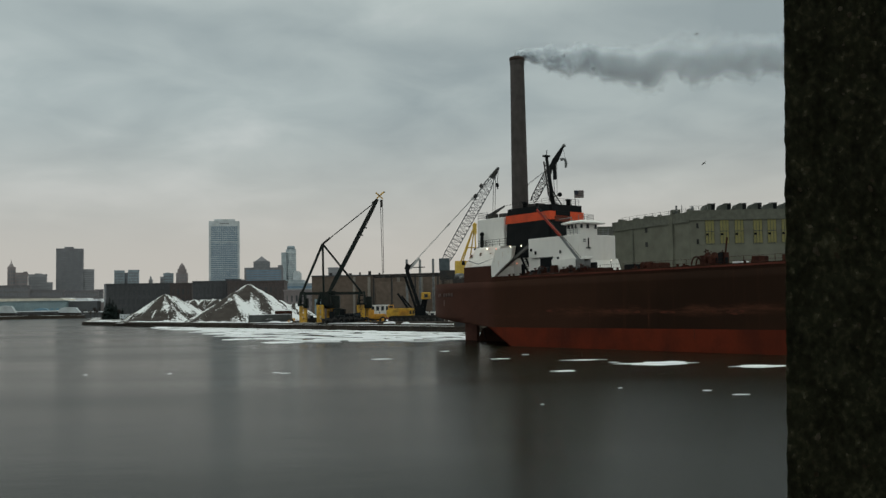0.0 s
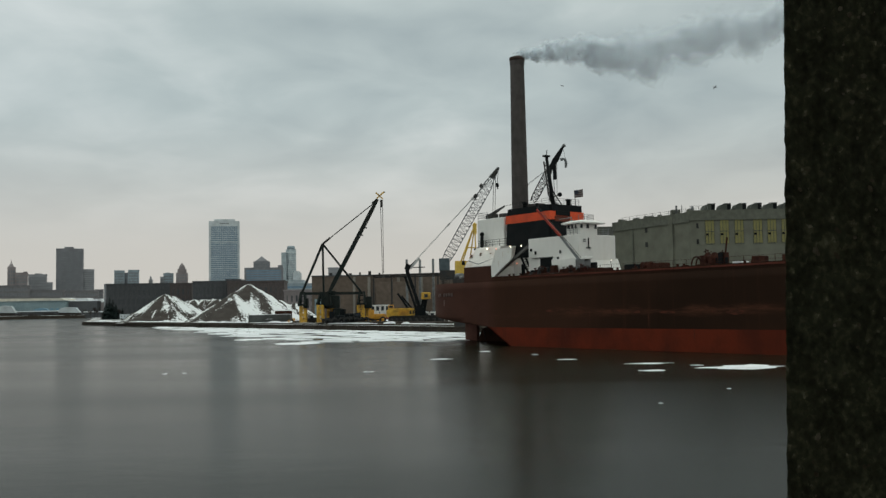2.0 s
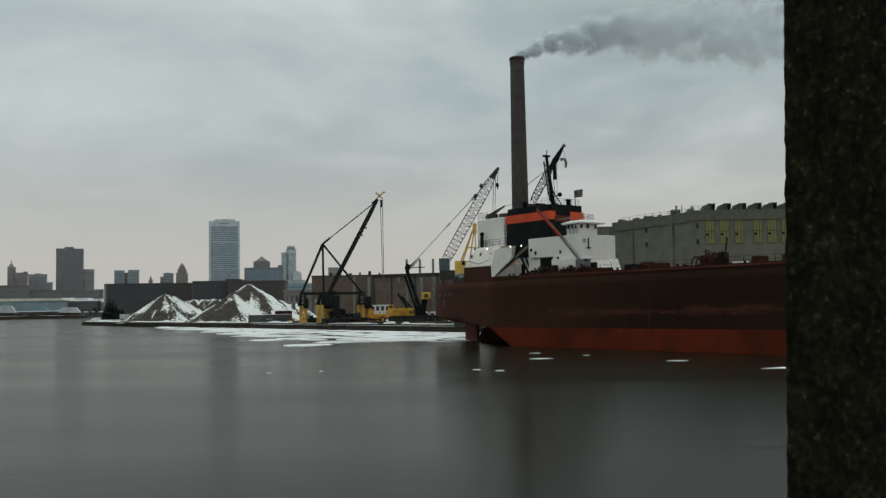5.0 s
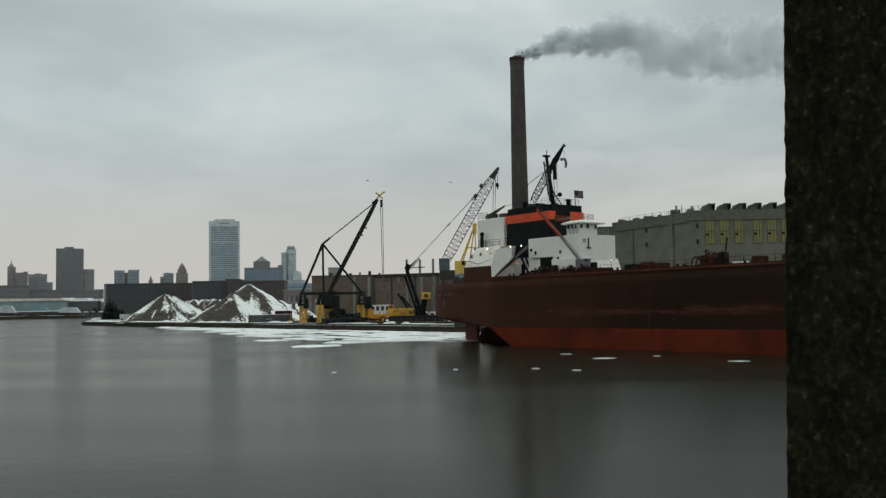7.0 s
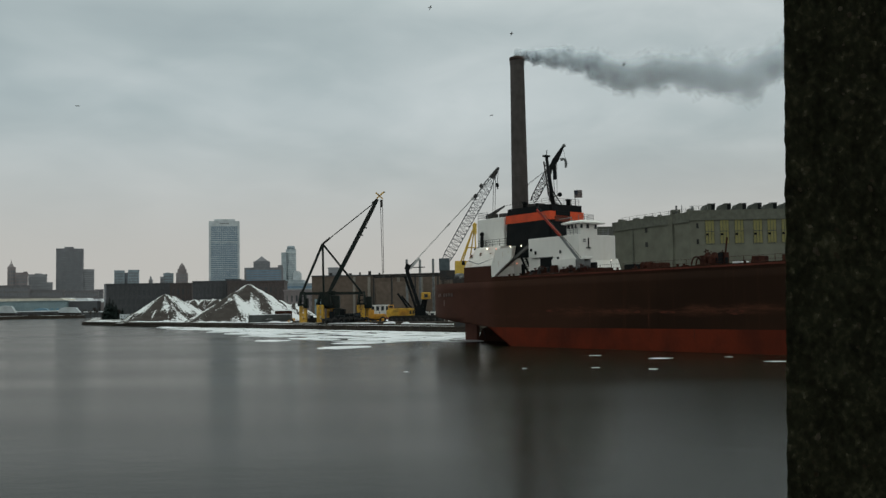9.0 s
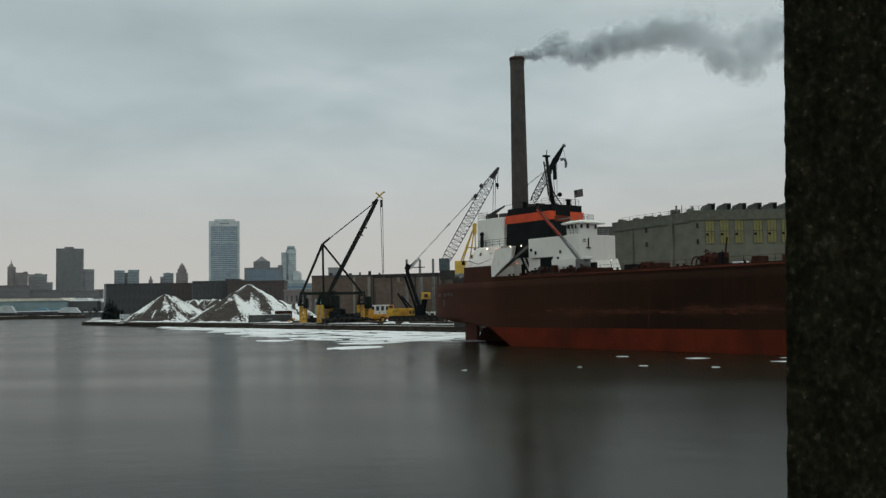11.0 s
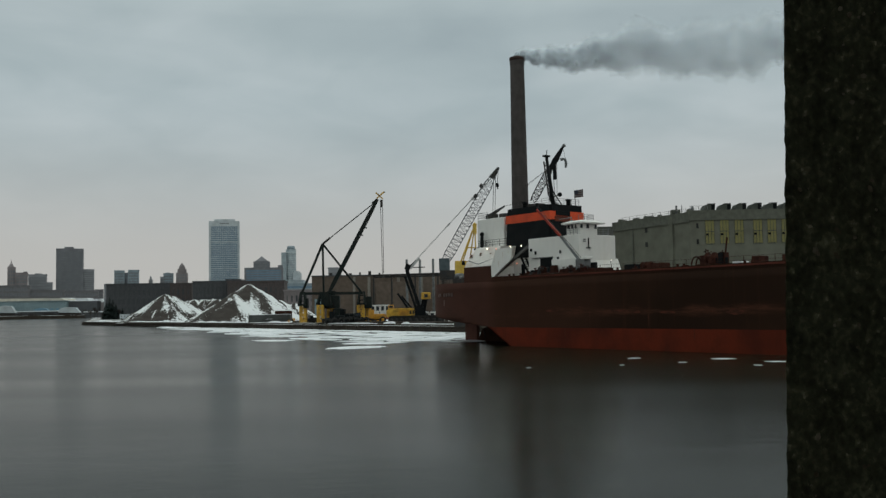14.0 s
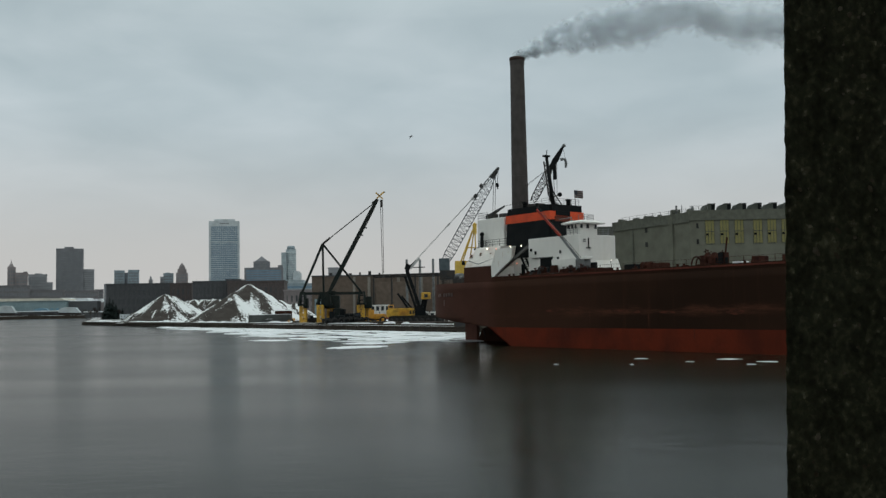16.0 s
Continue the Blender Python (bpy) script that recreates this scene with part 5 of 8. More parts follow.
def make_crawler_crane():
    """Yellow-bodied crawler machine with a dark strutted jib."""
    ox = -10.41
    c = thing("crawler_excavator", "yellow crawler machine with dark strut jib", "excavator", (ox, 250, BASE_Z), 0, "machines on the quay")
    for y in (-2.2, 1.3):
        crawler(c, 0, y, 8.33, 0.9, 1.9)
    z0, z1 = 1.8, 5.47 - BASE_Z
    part("body", boxed(-14.68 - ox, -6.67 - ox, -1.6, 1.6, z0, z1, bevel=0.15), YELLOW, c, "yellow machinery house")
    part("side_panel", boxed(-11.87 - ox, -9.2 - ox, -1.64, -1.58, z0 + 0.3, z1 - 0.5), OCHRE, c)
    part("counterweight", boxed(-15.1 - ox, -13.4 - ox, -1.7, 1.7, z0 - 0.3, z1 - 0.4, bevel=0.35), YELLOW, c, "rounded yellow counterweight")
    for k in range(3):
        part("louvre", boxed(-9.0 - ox + 0.75 * k, -8.5 - ox + 0.75 * k, -1.64, -1.58, z0 + 0.5, z1 - 0.6), STEEL, c)
    part("undercarriage", boxed(-2.6, 2.6, -1.3, 1.3, 0.6, z0 + 0.05, bevel=0.1), STEEL, c)
    part("exhaust_pipe", beam(bmesh.new(), (-7.6 - ox, 0.6, z1), (-7.6 - ox, 0.6, z1 + 0.9), 0.18, 8), STEEL, c)
    cab = part("cab", boxed(-14.52 - ox, -13.18 - ox, -1.5, 0.4, z1, 6.39 - BASE_Z, bevel=0.1), OCHRE, c)
    part("window", boxed(-14.37 - ox, -13.33 - ox, -1.53, -1.5, z1 + 0.15, 6.16 - BASE_Z), GLASS, cab)
    bm = bmesh.new()
    a = Vector((-9.47 - ox, 0, z1))
    b = Vector((-12.09 - ox, 0, 9.32 - BASE_Z))
    for dy in (-0.7, 0.7):
        beam(bm, a + Vector((0, dy, 0)), b + Vector((0, dy, 0)), 0.6, 4, 0.45)
        beam(bm, a + Vector((0.9, dy, 0)), b + Vector((1.0, dy, -0.6)), 0.5, 4, 0.4)
    for k in (0.3, 0.6, 0.95):
        beam(bm, a.lerp(b, k) + Vector((0, -0.7, 0)), a.lerp(b, k) + Vector((0, 0.7, 0)), 0.25)
    part("jib", bm, BLACK, c)
    # the tall dark crane beside it
    ox = -5.15
    k = thing("crawler_crane", "dark crawler crane with raised gantry and yellow cab", "crane", (ox, 240, BASE_Z), 0, "machines on the quay")
    def at(x, z, y=0.0):
        return Vector((x - ox, y, z - BASE_Z))
    for y in (-2.4, 1.4):
        crawler(k, 0.4, y, 9.42, 1.0, 2.0)
    part("turntable", ring_tube(bmesh.new(), [(1.6, 1.2), (1.6, 1.8)], 20), BLACK, k)
    part("house", prism(bmesh.new(), [(-7.27 - ox, 1.7), (-7.52 - ox, 4.2), (-5.38 - ox, 4.6), (-4.14 - ox, 1.7)], -1.7, 1.7), BLACK, k)
    bm = bmesh.new()
    p, q = at(-5.96, 5.08), at(-9.23, 15.11)
    for dy in (-0.8, 0.8):
        o = Vector((0, dy, 0))
        beam(bm, p + o, q + o, 0.85)
        beam(bm, at(-6.96, 5.09) + o, at(-9.69, 13.4) + o, 0.6)
    for i in range(7):
        w = p.lerp(q, i / 6)
        beam(bm, w + Vector((0, -0.8, 0)), w + Vector((0, 0.8, 0)), 0.3)
    beam(bm, q, q + Vector((0.5, 0, 1.4)), 1.3)
    part("gantry", bm, BLACK, k)
    cab = part("cab", boxed(-5.63 - ox, -3.35 - ox, -1.8, 0.2, 7.62 - BASE_Z, 9.33 - BASE_Z, bevel=0.15), YELLOW, k, "yellow operator cab")
    part("window", boxed(-4.91 - ox, -4.06 - ox, -1.84, -1.8, 8.05 - BASE_Z, 8.9 - BASE_Z), GLASS, cab)
    part("cab_post", beam(bmesh.new(), at(-4.78, 7.62), at(-5.4, 4.5), 1.4), BLACK, k)
    bm = bmesh.new()
    g0, g1 = at(-8.94, 15.68), at(-4.65, 15.75)
    beam(bm, g0, g1, 0.22)
    beam(bm, g0, at(-6.77, 17.5), 0.3)
    part("gantry_strut", bm, STEEL, k)
    # guy line up to the long lattice boom
    bm = bmesh.new()
    for dz in (0.0, 0.32):
        beam(bm, at(-8.8, 15.39 + dz), at(12.37, 37.74 + dz * 0.4), 0.1)
    beam(bm, at(-8.37, 15.38), at(-6.04, 18.06), 0.5)
    beam(bm, at(1.25, 26.11), at(1.83, 26.67), 0.45)
    beam(bm, at(7.53, 32.62), at(8.27, 33.47), 0.6)
    part("guy_line", bm, surface("pale wire rope", (0.42, 0.425, 0.425), (0.34, 0.34, 0.34), 1.0, 0.6), k)


make_crawler_crane()


def make_lattice_crane():
    ox = 0.31
    c = thing("lattice_crane", "grey lattice-boom crane behind the ship", "crane", (ox, 222, BASE_Z))
    def at(x, z, y=0.0):
        return Vector((x - ox, y, z - BASE_Z))
    part("machine_house", boxed(-0.99 - ox, 1.52 - ox, -1.2, 1.8, 14.1 - BASE_Z, 16.88 - BASE_Z, bevel=0.1), surface("blue-grey paint", (0.075, 0.095, 0.105), (0.05, 0.065, 0.075), 0.8, 0.7), c, "blue-grey machine house")
    zp = 14.1 - BASE_Z
    for x in (-0.6, 2.2):
        for y in (-1, 1.5):
            part("post", beam(bmesh.new(), (x, y, 0), (x, y, zp), 0.22), STEEL, c)
        part("brace", beam(bmesh.new(), (x, -1, 0), (x, 1.5, zp), 0.12), STEEL, c)
    part("platform", boxed(-1.2, 4.5, -1.3, 1.9, zp - 2.2, zp, bevel=0.1), STEEL, c)
    p, q = at(-0.47, 14.64), at(12.4, 36.63)
    boom = part("boom", lattice(bmesh.new(), p, q, 2.2, 24, 0.13, 0.35), surface("grey boom steel", (0.085, 0.092, 0.096), (0.055, 0.058, 0.062), 1.0, 0.6), c, "grey lattice boom")
    tip = at(13.23, 37.82)
    bm = beam(bmesh.new(), q - (tip - q) * 0.8, tip, 1.3, 6, 0.6)
    part("boom_head", bm, STEEL, boom)
    bm = bmesh.new()
    bmesh.ops.create_icosphere(bm, subdivisions=2, radius=0.42, matrix=Matrix.Translation(tip) @ Matrix.Diagonal((1, 0.4, 1, 1)))
    part("sheave", bm, GREY_STEEL, boom)
    bm = bmesh.new()
    for k in (0.55, 0.66):
        w = p.lerp(q, k + 0.2)
        bmesh.ops.create_icosphere(bm, subdivisions=1, radius=0.6, matrix=Matrix.Translation(w + Vector((-1.3, 0, 0.3))))
    part("boom_light", bm, STEEL, boom)
    bm = bmesh.new()
    for a, b in (((12.28, 36.9), (11.81, 27.03)), ((12.68, 36.9), (12.34, 27.02)), ((13.36, 37.69), (13.02, 34.35))):
        beam(bm, at(*a), at(*b), 0.11)
    part("hoist_rope", bm, STEEL, boom)
    h = at(13.02, 34.48)
    bm = beam(bmesh.new(), h, h + Vector((0, 0, -0.9)), 0.5, 8, 0.8)
    beam(bm, h + Vector((0, 0, -0.9)), h + Vector((0.1, 0, -1.4)), 0.3)
    part("hook", bm, BLACK, boom)


make_lattice_crane()


BRIGHT_YELLOW = surface("bright yellow paint", (0.54, 0.36, 0.07), (0.42, 0.28, 0.06), 0.8, 0.6)


def make_yellow_gantry():
    ox = 3.45
    c = thing("yellow_hoist", "yellow hoist frame and cabin behind the stern", "hoist", (ox, 190, 0))
    c.location.z = 0
    def at(x, z, y=0.0):
        return Vector((x - ox, y, z))
    part("base", boxed(-1.5, 3, -2, 2, 1.6, 3.0, bevel=0.1), STEEL, c)
    part("tower", boxed(-0.2, 0.9, -1, 1, 3.0, 11.13, bevel=0.05), STEEL, c)
    cab = part("cab", boxed(2.31 - ox, 4.58 - ox, -1.2, 1.2, 11.13, 14.66, bevel=0.1), BRIGHT_YELLOW, c, "yellow hoist cabin")
    part("window", boxed(3.7 - ox, 4.33 - ox, -1.24, -1.2, 13.78, 14.66), BLACK, cab)
    top = at(6.43, 21.9)
    bm = bmesh.new()
    beam(bm, at(3.47, 14.4, -0.9), top, 0.24)
    beam(bm, at(3.9, 14.4, 0.9), top, 0.2)
    beam(bm, at(6.6, 14.4, -0.6), top, 0.2)
    beam(bm, at(5.3, 14.4, 0.6), top + Vector((-0.1, 0, -0.8)), 0.18)
    beam(bm, at(4.6, 17.3, -0.5), at(6.5, 17.3, -0.5), 0.2)
    beam(bm, at(3.3, 14.5), at(7.0, 14.5), 0.3)
    part("frame", bm, BRIGHT_YELLOW, c)
    bm = beam(bmesh.new(), top + Vector((0, 0, -1.8)), top, 0.75, 6)
    bmesh.ops.create_icosphere(bm, subdivisions=1, radius=0.5, matrix=Matrix.Translation(top))
    part("head", bm, BRIGHT_YELLOW, c)


make_yellow_gantry()


def make_far_crane():
    """The crane whose dark jib shows over the funnel."""
    ox = 20.2
    c = thing("jib_crane", "dark lattice crane with hooked jib beyond the funnel", "crane", (ox, 205, BASE_Z))
    def at(x, z, y=0.0):
        return Vector((x - ox, y, z - BASE_Z))
    part("pedestal", boxed(-2, 2, -1.5, 1.5, 0, 27.44 - BASE_Z, bevel=0.1), STEEL, c)
    p, q = at(19.66, 28.05), at(23.5, 35.02)
    part("lattice_jib", lattice(bmesh.new(), p, q, 1.5, 9, 0.16, 0.6), STEEL, c)
    tip = at(26.45, 39.92)
    bm = beam(bmesh.new(), at(23.12, 34.28), at(24.91, 37.22), 0.9, 4, 1.3)
    beam(bm, at(24.91, 37.22), tip, 1.3, 4, 0.5)
    jib = part("jib_head", bm, BLACK, c)
    bm = bmesh.new()
    bmesh.ops.create_icosphere(bm, subdivisions=2, radius=0.42, matrix=Matrix.Translation(at(26.71, 40.16)))
    part("sheave", bm, GREY_STEEL, jib)
    part("back_lattice", lattice(bmesh.new(), at(22.56, 36.77), at(23.7, 28.1), 0.7, 10, 0.12, 0.8), STEEL, c)
    bm = bmesh.new()
    beam(bm, at(24.52, 36.24), at(24.55, 32.77), 0.7)
    beam(bm, at(24.31, 32.78), at(24.55, 27.6), 0.1)
    beam(bm, at(25.02, 36.85), at(24.96, 29.44), 0.08)
    part("hoist_rope", bm, BLACK, jib)
    bm = bmesh.new()
    h = [at(25.89, 37.08), at(26.76, 37.31), at(27.1, 36.44), at(26.95, 35.33)]
    for a, b in zip(h, h[1:]):
        beam(bm, a, b, 0.55, 6, 0.4)
    part("hook", bm, GREY_STEEL, jib, "pale grey hook")
    part("hook_rope", beam(bmesh.new(), tip, h[2], 0.06), STEEL, jib)
    bm = bmesh.new()
    for x in (0, 0.5):
        beam(bm, at(17.9 + x, 31.41), at(22.64, 34.79), 0.06)
    part("stay", bm, STEEL, c)


make_far_crane()


def make_pipe_rack():
    r = thing("pipe_rack", "long elevated pipe rack with upright vents", "pipe rack", (0, 330, BASE_Z))
    z = 17.11 - BASE_Z
    bm = bmesh.new()
    beam(bm, (-24.5, 0, 16.99 - BASE_Z), (7.32, 0, 17.42 - BASE_Z), 0.7, 8)
    beam(bm, (-24.51, 0.9, 16.41 - BASE_Z), (7.3, 0.9, 16.64 - BASE_Z), 0.5, 8)
    part("pipe", bm, STEEL, r)
    for x in (-24.34, -18.06, -9.82, -1.97, 5.88):
        part("support", beam(bmesh.new(), (x, 0.4, 0), (x, 0.4, z), 0.6), STEEL, r)
    for x, h in ((-12.8, 22.49), (-8.18, 22.41), (-3.57, 22.53)):
        part("vent_pipe", beam(bmesh.new(), (x, 2.5, 0), (x, 2.5, h - BASE_Z), 0.85, 12), GREY_STEEL, r, "grey upright vent stack")


make_pipe_rack()

# ---- town across the water ----
def facing(x0, x1, y):
    """Streets here run square to the view over the harbour."""
    return math.degrees(math.atan2(-(x0 + x1) / 2, y)) - 2


def block(t, name, x0, x1, y0, y1, z0, z1, mat, label=""):
    return part(name, boxed(x0, x1, y0, y1, z0, z1), mat, t, label)


def window_grid(t, x0, x1, z0, z1, cols, rows, mat, y=-0.25, fill=(0.6, 0.6)):
    """Rows of alike windows on a front: one mesh, many panes."""
    w, h = (x1 - x0) / cols * fill[0], (z1 - z0) / rows * fill[1]
    spots = [(x0 + (x1 - x0) * (i + 0.5) / cols, y, z0 + (z1 - z0) * (j + 0.5) / rows) for i in range(cols) for j in range(rows)]
    shared("window", None, t, spots, lambda: part("window", boxed(-w / 2, w / 2, 0, 0.3, -h / 2, h / 2), mat, t))


def bands(t, x0, x1, z0, z1, rows, mat, y=-0.3, fill=0.55):
    h = (z1 - z0) / rows * fill
    spots = [((x0 + x1) / 2, y, z0 + (z1 - z0) * (j + 0.5) / rows) for j in range(rows)]
    shared("window_band", None, t, spots, lambda: part("window_band", boxed((x0 - x1) / 2, (x1 - x0) / 2, 0, 0.4, -h / 2, h / 2), mat, t))


# far windows, their contrast with the walls flattened by painted-in haze
HAZE_GLASS = surface("haze-paled blue window band", (0.13, 0.20, 0.265), (0.11, 0.175, 0.24), 0.02, 0.4, bump=0)
HAZE_PANE = surface("haze-paled dark pane", (0.145, 0.153, 0.166), (0.135, 0.143, 0.156), 0.05, 0.5, bump=0)


def make_bank_tower():
    y = 1750
    x0, x1 = -432.33, -377.06
    h, top = 172.05, 175.73
    t = thing("office_tower", "tall pale slab office tower with blue window bands", "tower", (x0, y, 1.0), facing(x0, x1, y), "skyline towers")
    w = x1 - x0
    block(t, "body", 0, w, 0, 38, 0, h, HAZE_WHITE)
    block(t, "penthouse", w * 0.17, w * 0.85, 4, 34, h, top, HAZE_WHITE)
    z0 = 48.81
    bands(t, w * 0.075, w * 0.94, z0, h - 9.5, 32, HAZE_GLASS, fill=0.6)
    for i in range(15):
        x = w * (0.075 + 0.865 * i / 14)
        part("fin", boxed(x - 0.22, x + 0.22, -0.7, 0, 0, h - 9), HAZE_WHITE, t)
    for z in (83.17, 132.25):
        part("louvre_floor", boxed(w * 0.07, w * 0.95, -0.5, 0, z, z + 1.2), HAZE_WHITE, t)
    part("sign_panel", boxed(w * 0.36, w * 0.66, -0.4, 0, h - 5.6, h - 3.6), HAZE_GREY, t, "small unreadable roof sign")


make_bank_tower()


def simple_tower(name, label, mat, x0, x1, y, h, rows=0, cols=0, pane=None, cap=None, group="skyline towers"):
    t = thing(name, label, "tower", (x0, y, 1.0), facing(x0, x1, y), group)
    w = x1 - x0
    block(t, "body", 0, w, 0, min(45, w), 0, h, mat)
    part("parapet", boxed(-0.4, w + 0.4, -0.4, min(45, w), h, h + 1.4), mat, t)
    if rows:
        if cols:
            window_grid(t, w * 0.06, w * 0.94, h * 0.35, h * 0.97, cols, rows, pane or HAZE_PANE)
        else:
            bands(t, w * 0.05, w * 0.95, h * 0.35, h * 0.97, rows, pane or HAZE_PANE)
    if cap:
        part("penthouse", boxed(w * cap[0], w * cap[1], 3, min(45, w) - 3, h, h + cap[2]), mat, t)
    return t


simple_tower("office_tower", "dark slab office tower with window bands", HAZE_DARK, -693.84, -648.28, 1700, 121.27, 26, 0, HAZE_PANE, (0.3, 0.64, 4.5))
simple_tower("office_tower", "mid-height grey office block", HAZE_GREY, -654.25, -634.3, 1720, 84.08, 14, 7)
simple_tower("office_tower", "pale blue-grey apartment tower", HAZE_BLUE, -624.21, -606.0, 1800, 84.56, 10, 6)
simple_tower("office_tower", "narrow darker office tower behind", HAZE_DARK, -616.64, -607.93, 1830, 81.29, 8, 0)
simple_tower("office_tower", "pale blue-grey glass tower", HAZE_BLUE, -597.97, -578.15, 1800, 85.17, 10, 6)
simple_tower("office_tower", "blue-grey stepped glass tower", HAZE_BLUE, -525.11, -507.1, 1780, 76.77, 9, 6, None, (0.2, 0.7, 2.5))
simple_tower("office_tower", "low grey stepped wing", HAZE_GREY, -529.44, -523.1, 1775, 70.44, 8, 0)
simple_tower("office_block", "wide blue-grey office block", HAZE_DARK, -345.86, -279.59, 1650, 78.51, 12, 0, HAZE_GLASS)
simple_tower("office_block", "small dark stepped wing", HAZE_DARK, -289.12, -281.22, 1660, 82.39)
simple_tower("office_block", "brown low masonry block", HAZE_LOW_TOWN, -550.37, -537.89, 1500, 41.57, 4, 5)
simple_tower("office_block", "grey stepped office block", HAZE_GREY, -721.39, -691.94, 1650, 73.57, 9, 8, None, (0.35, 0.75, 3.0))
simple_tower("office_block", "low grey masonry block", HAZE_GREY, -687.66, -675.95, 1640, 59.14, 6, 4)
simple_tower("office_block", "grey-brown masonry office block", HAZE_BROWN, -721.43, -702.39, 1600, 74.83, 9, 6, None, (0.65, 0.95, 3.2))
simple_tower("brick_block", "red-brown brick block by the water", HAZE_LOW_TOWN, -652.43, -604.83, 1380, 46.64, 4, 12)
simple_tower("office_block", "long low grey block", HAZE_LOW_TOWN, -613.56, -561.95, 1400, 39.71, 3, 14)
simple_tower("office_block", "long low grey block", HAZE_LOW_TOWN, -574.2, -519.33, 1420, 38.47, 3, 14)
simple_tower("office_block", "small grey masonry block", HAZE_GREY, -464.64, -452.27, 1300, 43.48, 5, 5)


def make_spired_hall():
    t = thing("city_hall", "stone hall with a spired clock tower", "tower", (-734.87, 1600, 1.0), 24, "skyline towers")
    w, h = 12.85, 85.6
    block(t, "shaft", 0, w, 0, w, 0, h, HAZE_BROWN)
    bm = bmesh.new()
    beam(bm, (w * 0.45, w / 2, h), (w * 0.45, w / 2, 91.34), w * 0.75, 4, w * 0.3)
    beam(bm, (w * 0.45, w / 2, 91.34), (w * 0.45, w / 2, 98.02), w * 0.15, 4, 0.3)
    part("spire", bm, HAZE_BROWN, t)
    window_grid(t, 1, w - 1, h * 0.5, h * 0.95, 3, 6, HAZE_PANE)


make_spired_hall()


def make_stepped_tower(x0, x1, y, hs, mat, tip, label, name="stepped_tower"):
    t = thing(name, label, "tower", (x0, y, 1.0), facing(x0, x1, y), "skyline towers")
    w = x1 - x0
    for k, (a, z0, z1) in enumerate(hs):
        block(t, "tier", w * a, w * (1 - a), w * a, w * (1 - a), z0, z1, mat)
    a, z0, z1 = hs[-1]
    bm = beam(bmesh.new(), (w / 2, w / 2, z1), (w / 2, w / 2, tip), w * (1 - 2 * a) * 0.9, 4, 0.5)
    part("pinnacle", bm, mat, t)
    window_grid(t, w * 0.1, w * 0.9, hs[0][2] * 0.4, hs[0][2] * 0.97, 5, 9, HAZE_PANE)


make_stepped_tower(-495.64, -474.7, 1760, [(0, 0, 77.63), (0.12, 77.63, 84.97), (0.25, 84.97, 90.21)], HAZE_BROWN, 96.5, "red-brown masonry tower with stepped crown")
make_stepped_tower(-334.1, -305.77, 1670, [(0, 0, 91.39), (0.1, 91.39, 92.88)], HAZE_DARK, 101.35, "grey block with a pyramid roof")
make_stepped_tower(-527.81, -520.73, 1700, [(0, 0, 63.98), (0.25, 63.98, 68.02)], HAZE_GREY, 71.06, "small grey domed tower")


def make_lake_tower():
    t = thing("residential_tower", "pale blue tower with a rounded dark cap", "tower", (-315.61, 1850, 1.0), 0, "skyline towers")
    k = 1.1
    block(t, "low_wing", 0, 9 * k, 0, 30, 0, 117.54, HAZE_PALE_BLUE)
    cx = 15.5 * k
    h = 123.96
    o = part("round_shaft", ring_tube(bmesh.new(), [(9.0 * k, 0), (9.0 * k, h)], 28), HAZE_PALE_BLUE, t)
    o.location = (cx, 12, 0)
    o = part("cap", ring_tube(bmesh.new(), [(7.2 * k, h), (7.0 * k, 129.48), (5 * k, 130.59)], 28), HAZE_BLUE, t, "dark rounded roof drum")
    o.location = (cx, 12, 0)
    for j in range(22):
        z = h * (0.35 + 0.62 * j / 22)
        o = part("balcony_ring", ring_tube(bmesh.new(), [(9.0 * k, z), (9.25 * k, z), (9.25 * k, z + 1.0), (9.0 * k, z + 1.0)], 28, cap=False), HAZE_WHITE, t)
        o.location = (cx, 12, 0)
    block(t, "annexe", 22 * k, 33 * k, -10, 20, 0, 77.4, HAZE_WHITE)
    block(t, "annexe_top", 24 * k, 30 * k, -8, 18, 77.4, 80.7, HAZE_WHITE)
    block(t, "podium", 6 * k, 44 * k, -40, -12, 0, 62.09, HAZE_PALE_BLUE)


make_lake_tower()
simple_tower("glass_block", "low pale blue glass block", HAZE_BLUE, -203.44, -163.49, 1200, 37.08, 5, 0, HAZE_GLASS)
simple_tower("glass_block", "small grey block above the plant", HAZE_GREY, -109.11, -97.86, 900, 43.03, 2, 4)


# ---- old warehouses and plant on the near land ----
SOOTY_PANE = surface("sooty warehouse pane", (0.062, 0.066, 0.072), (0.052, 0.055, 0.06), 0.05, 0.6, bump=0)


def make_warehouse(x0, x1, y, h, mat, label, ribs=16, rows=3, trim=None):
    t = thing("brick_warehouse", label, "warehouse", (x0, y, BASE_Z), facing(x0, x1, y) * 0.6, "old brick warehouses")
    w = x1 - x0
    h -= BASE_Z
    block(t, "wall", 0, w, 0, 30, 0, h, mat)
    part("cornice", boxed(-0.4, w + 0.4, -0.5, 30, h, h + 0.8), mat, t)
    spots = [(w * (i + 0.5) / ribs, -0.6, 0) for i in range(ribs)]
    shared("pilaster", None, t, spots, lambda: part("pilaster", boxed(-w / ribs * 0.17, w / ribs * 0.17, 0, 0.6, 0, h - 0.8), trim or mat, t))
    window_grid(t, 0, w, h * 0.12, h * 0.9, ribs - 1, rows, SOOTY_PANE, -0.08, (0.42, 0.6))
    return t


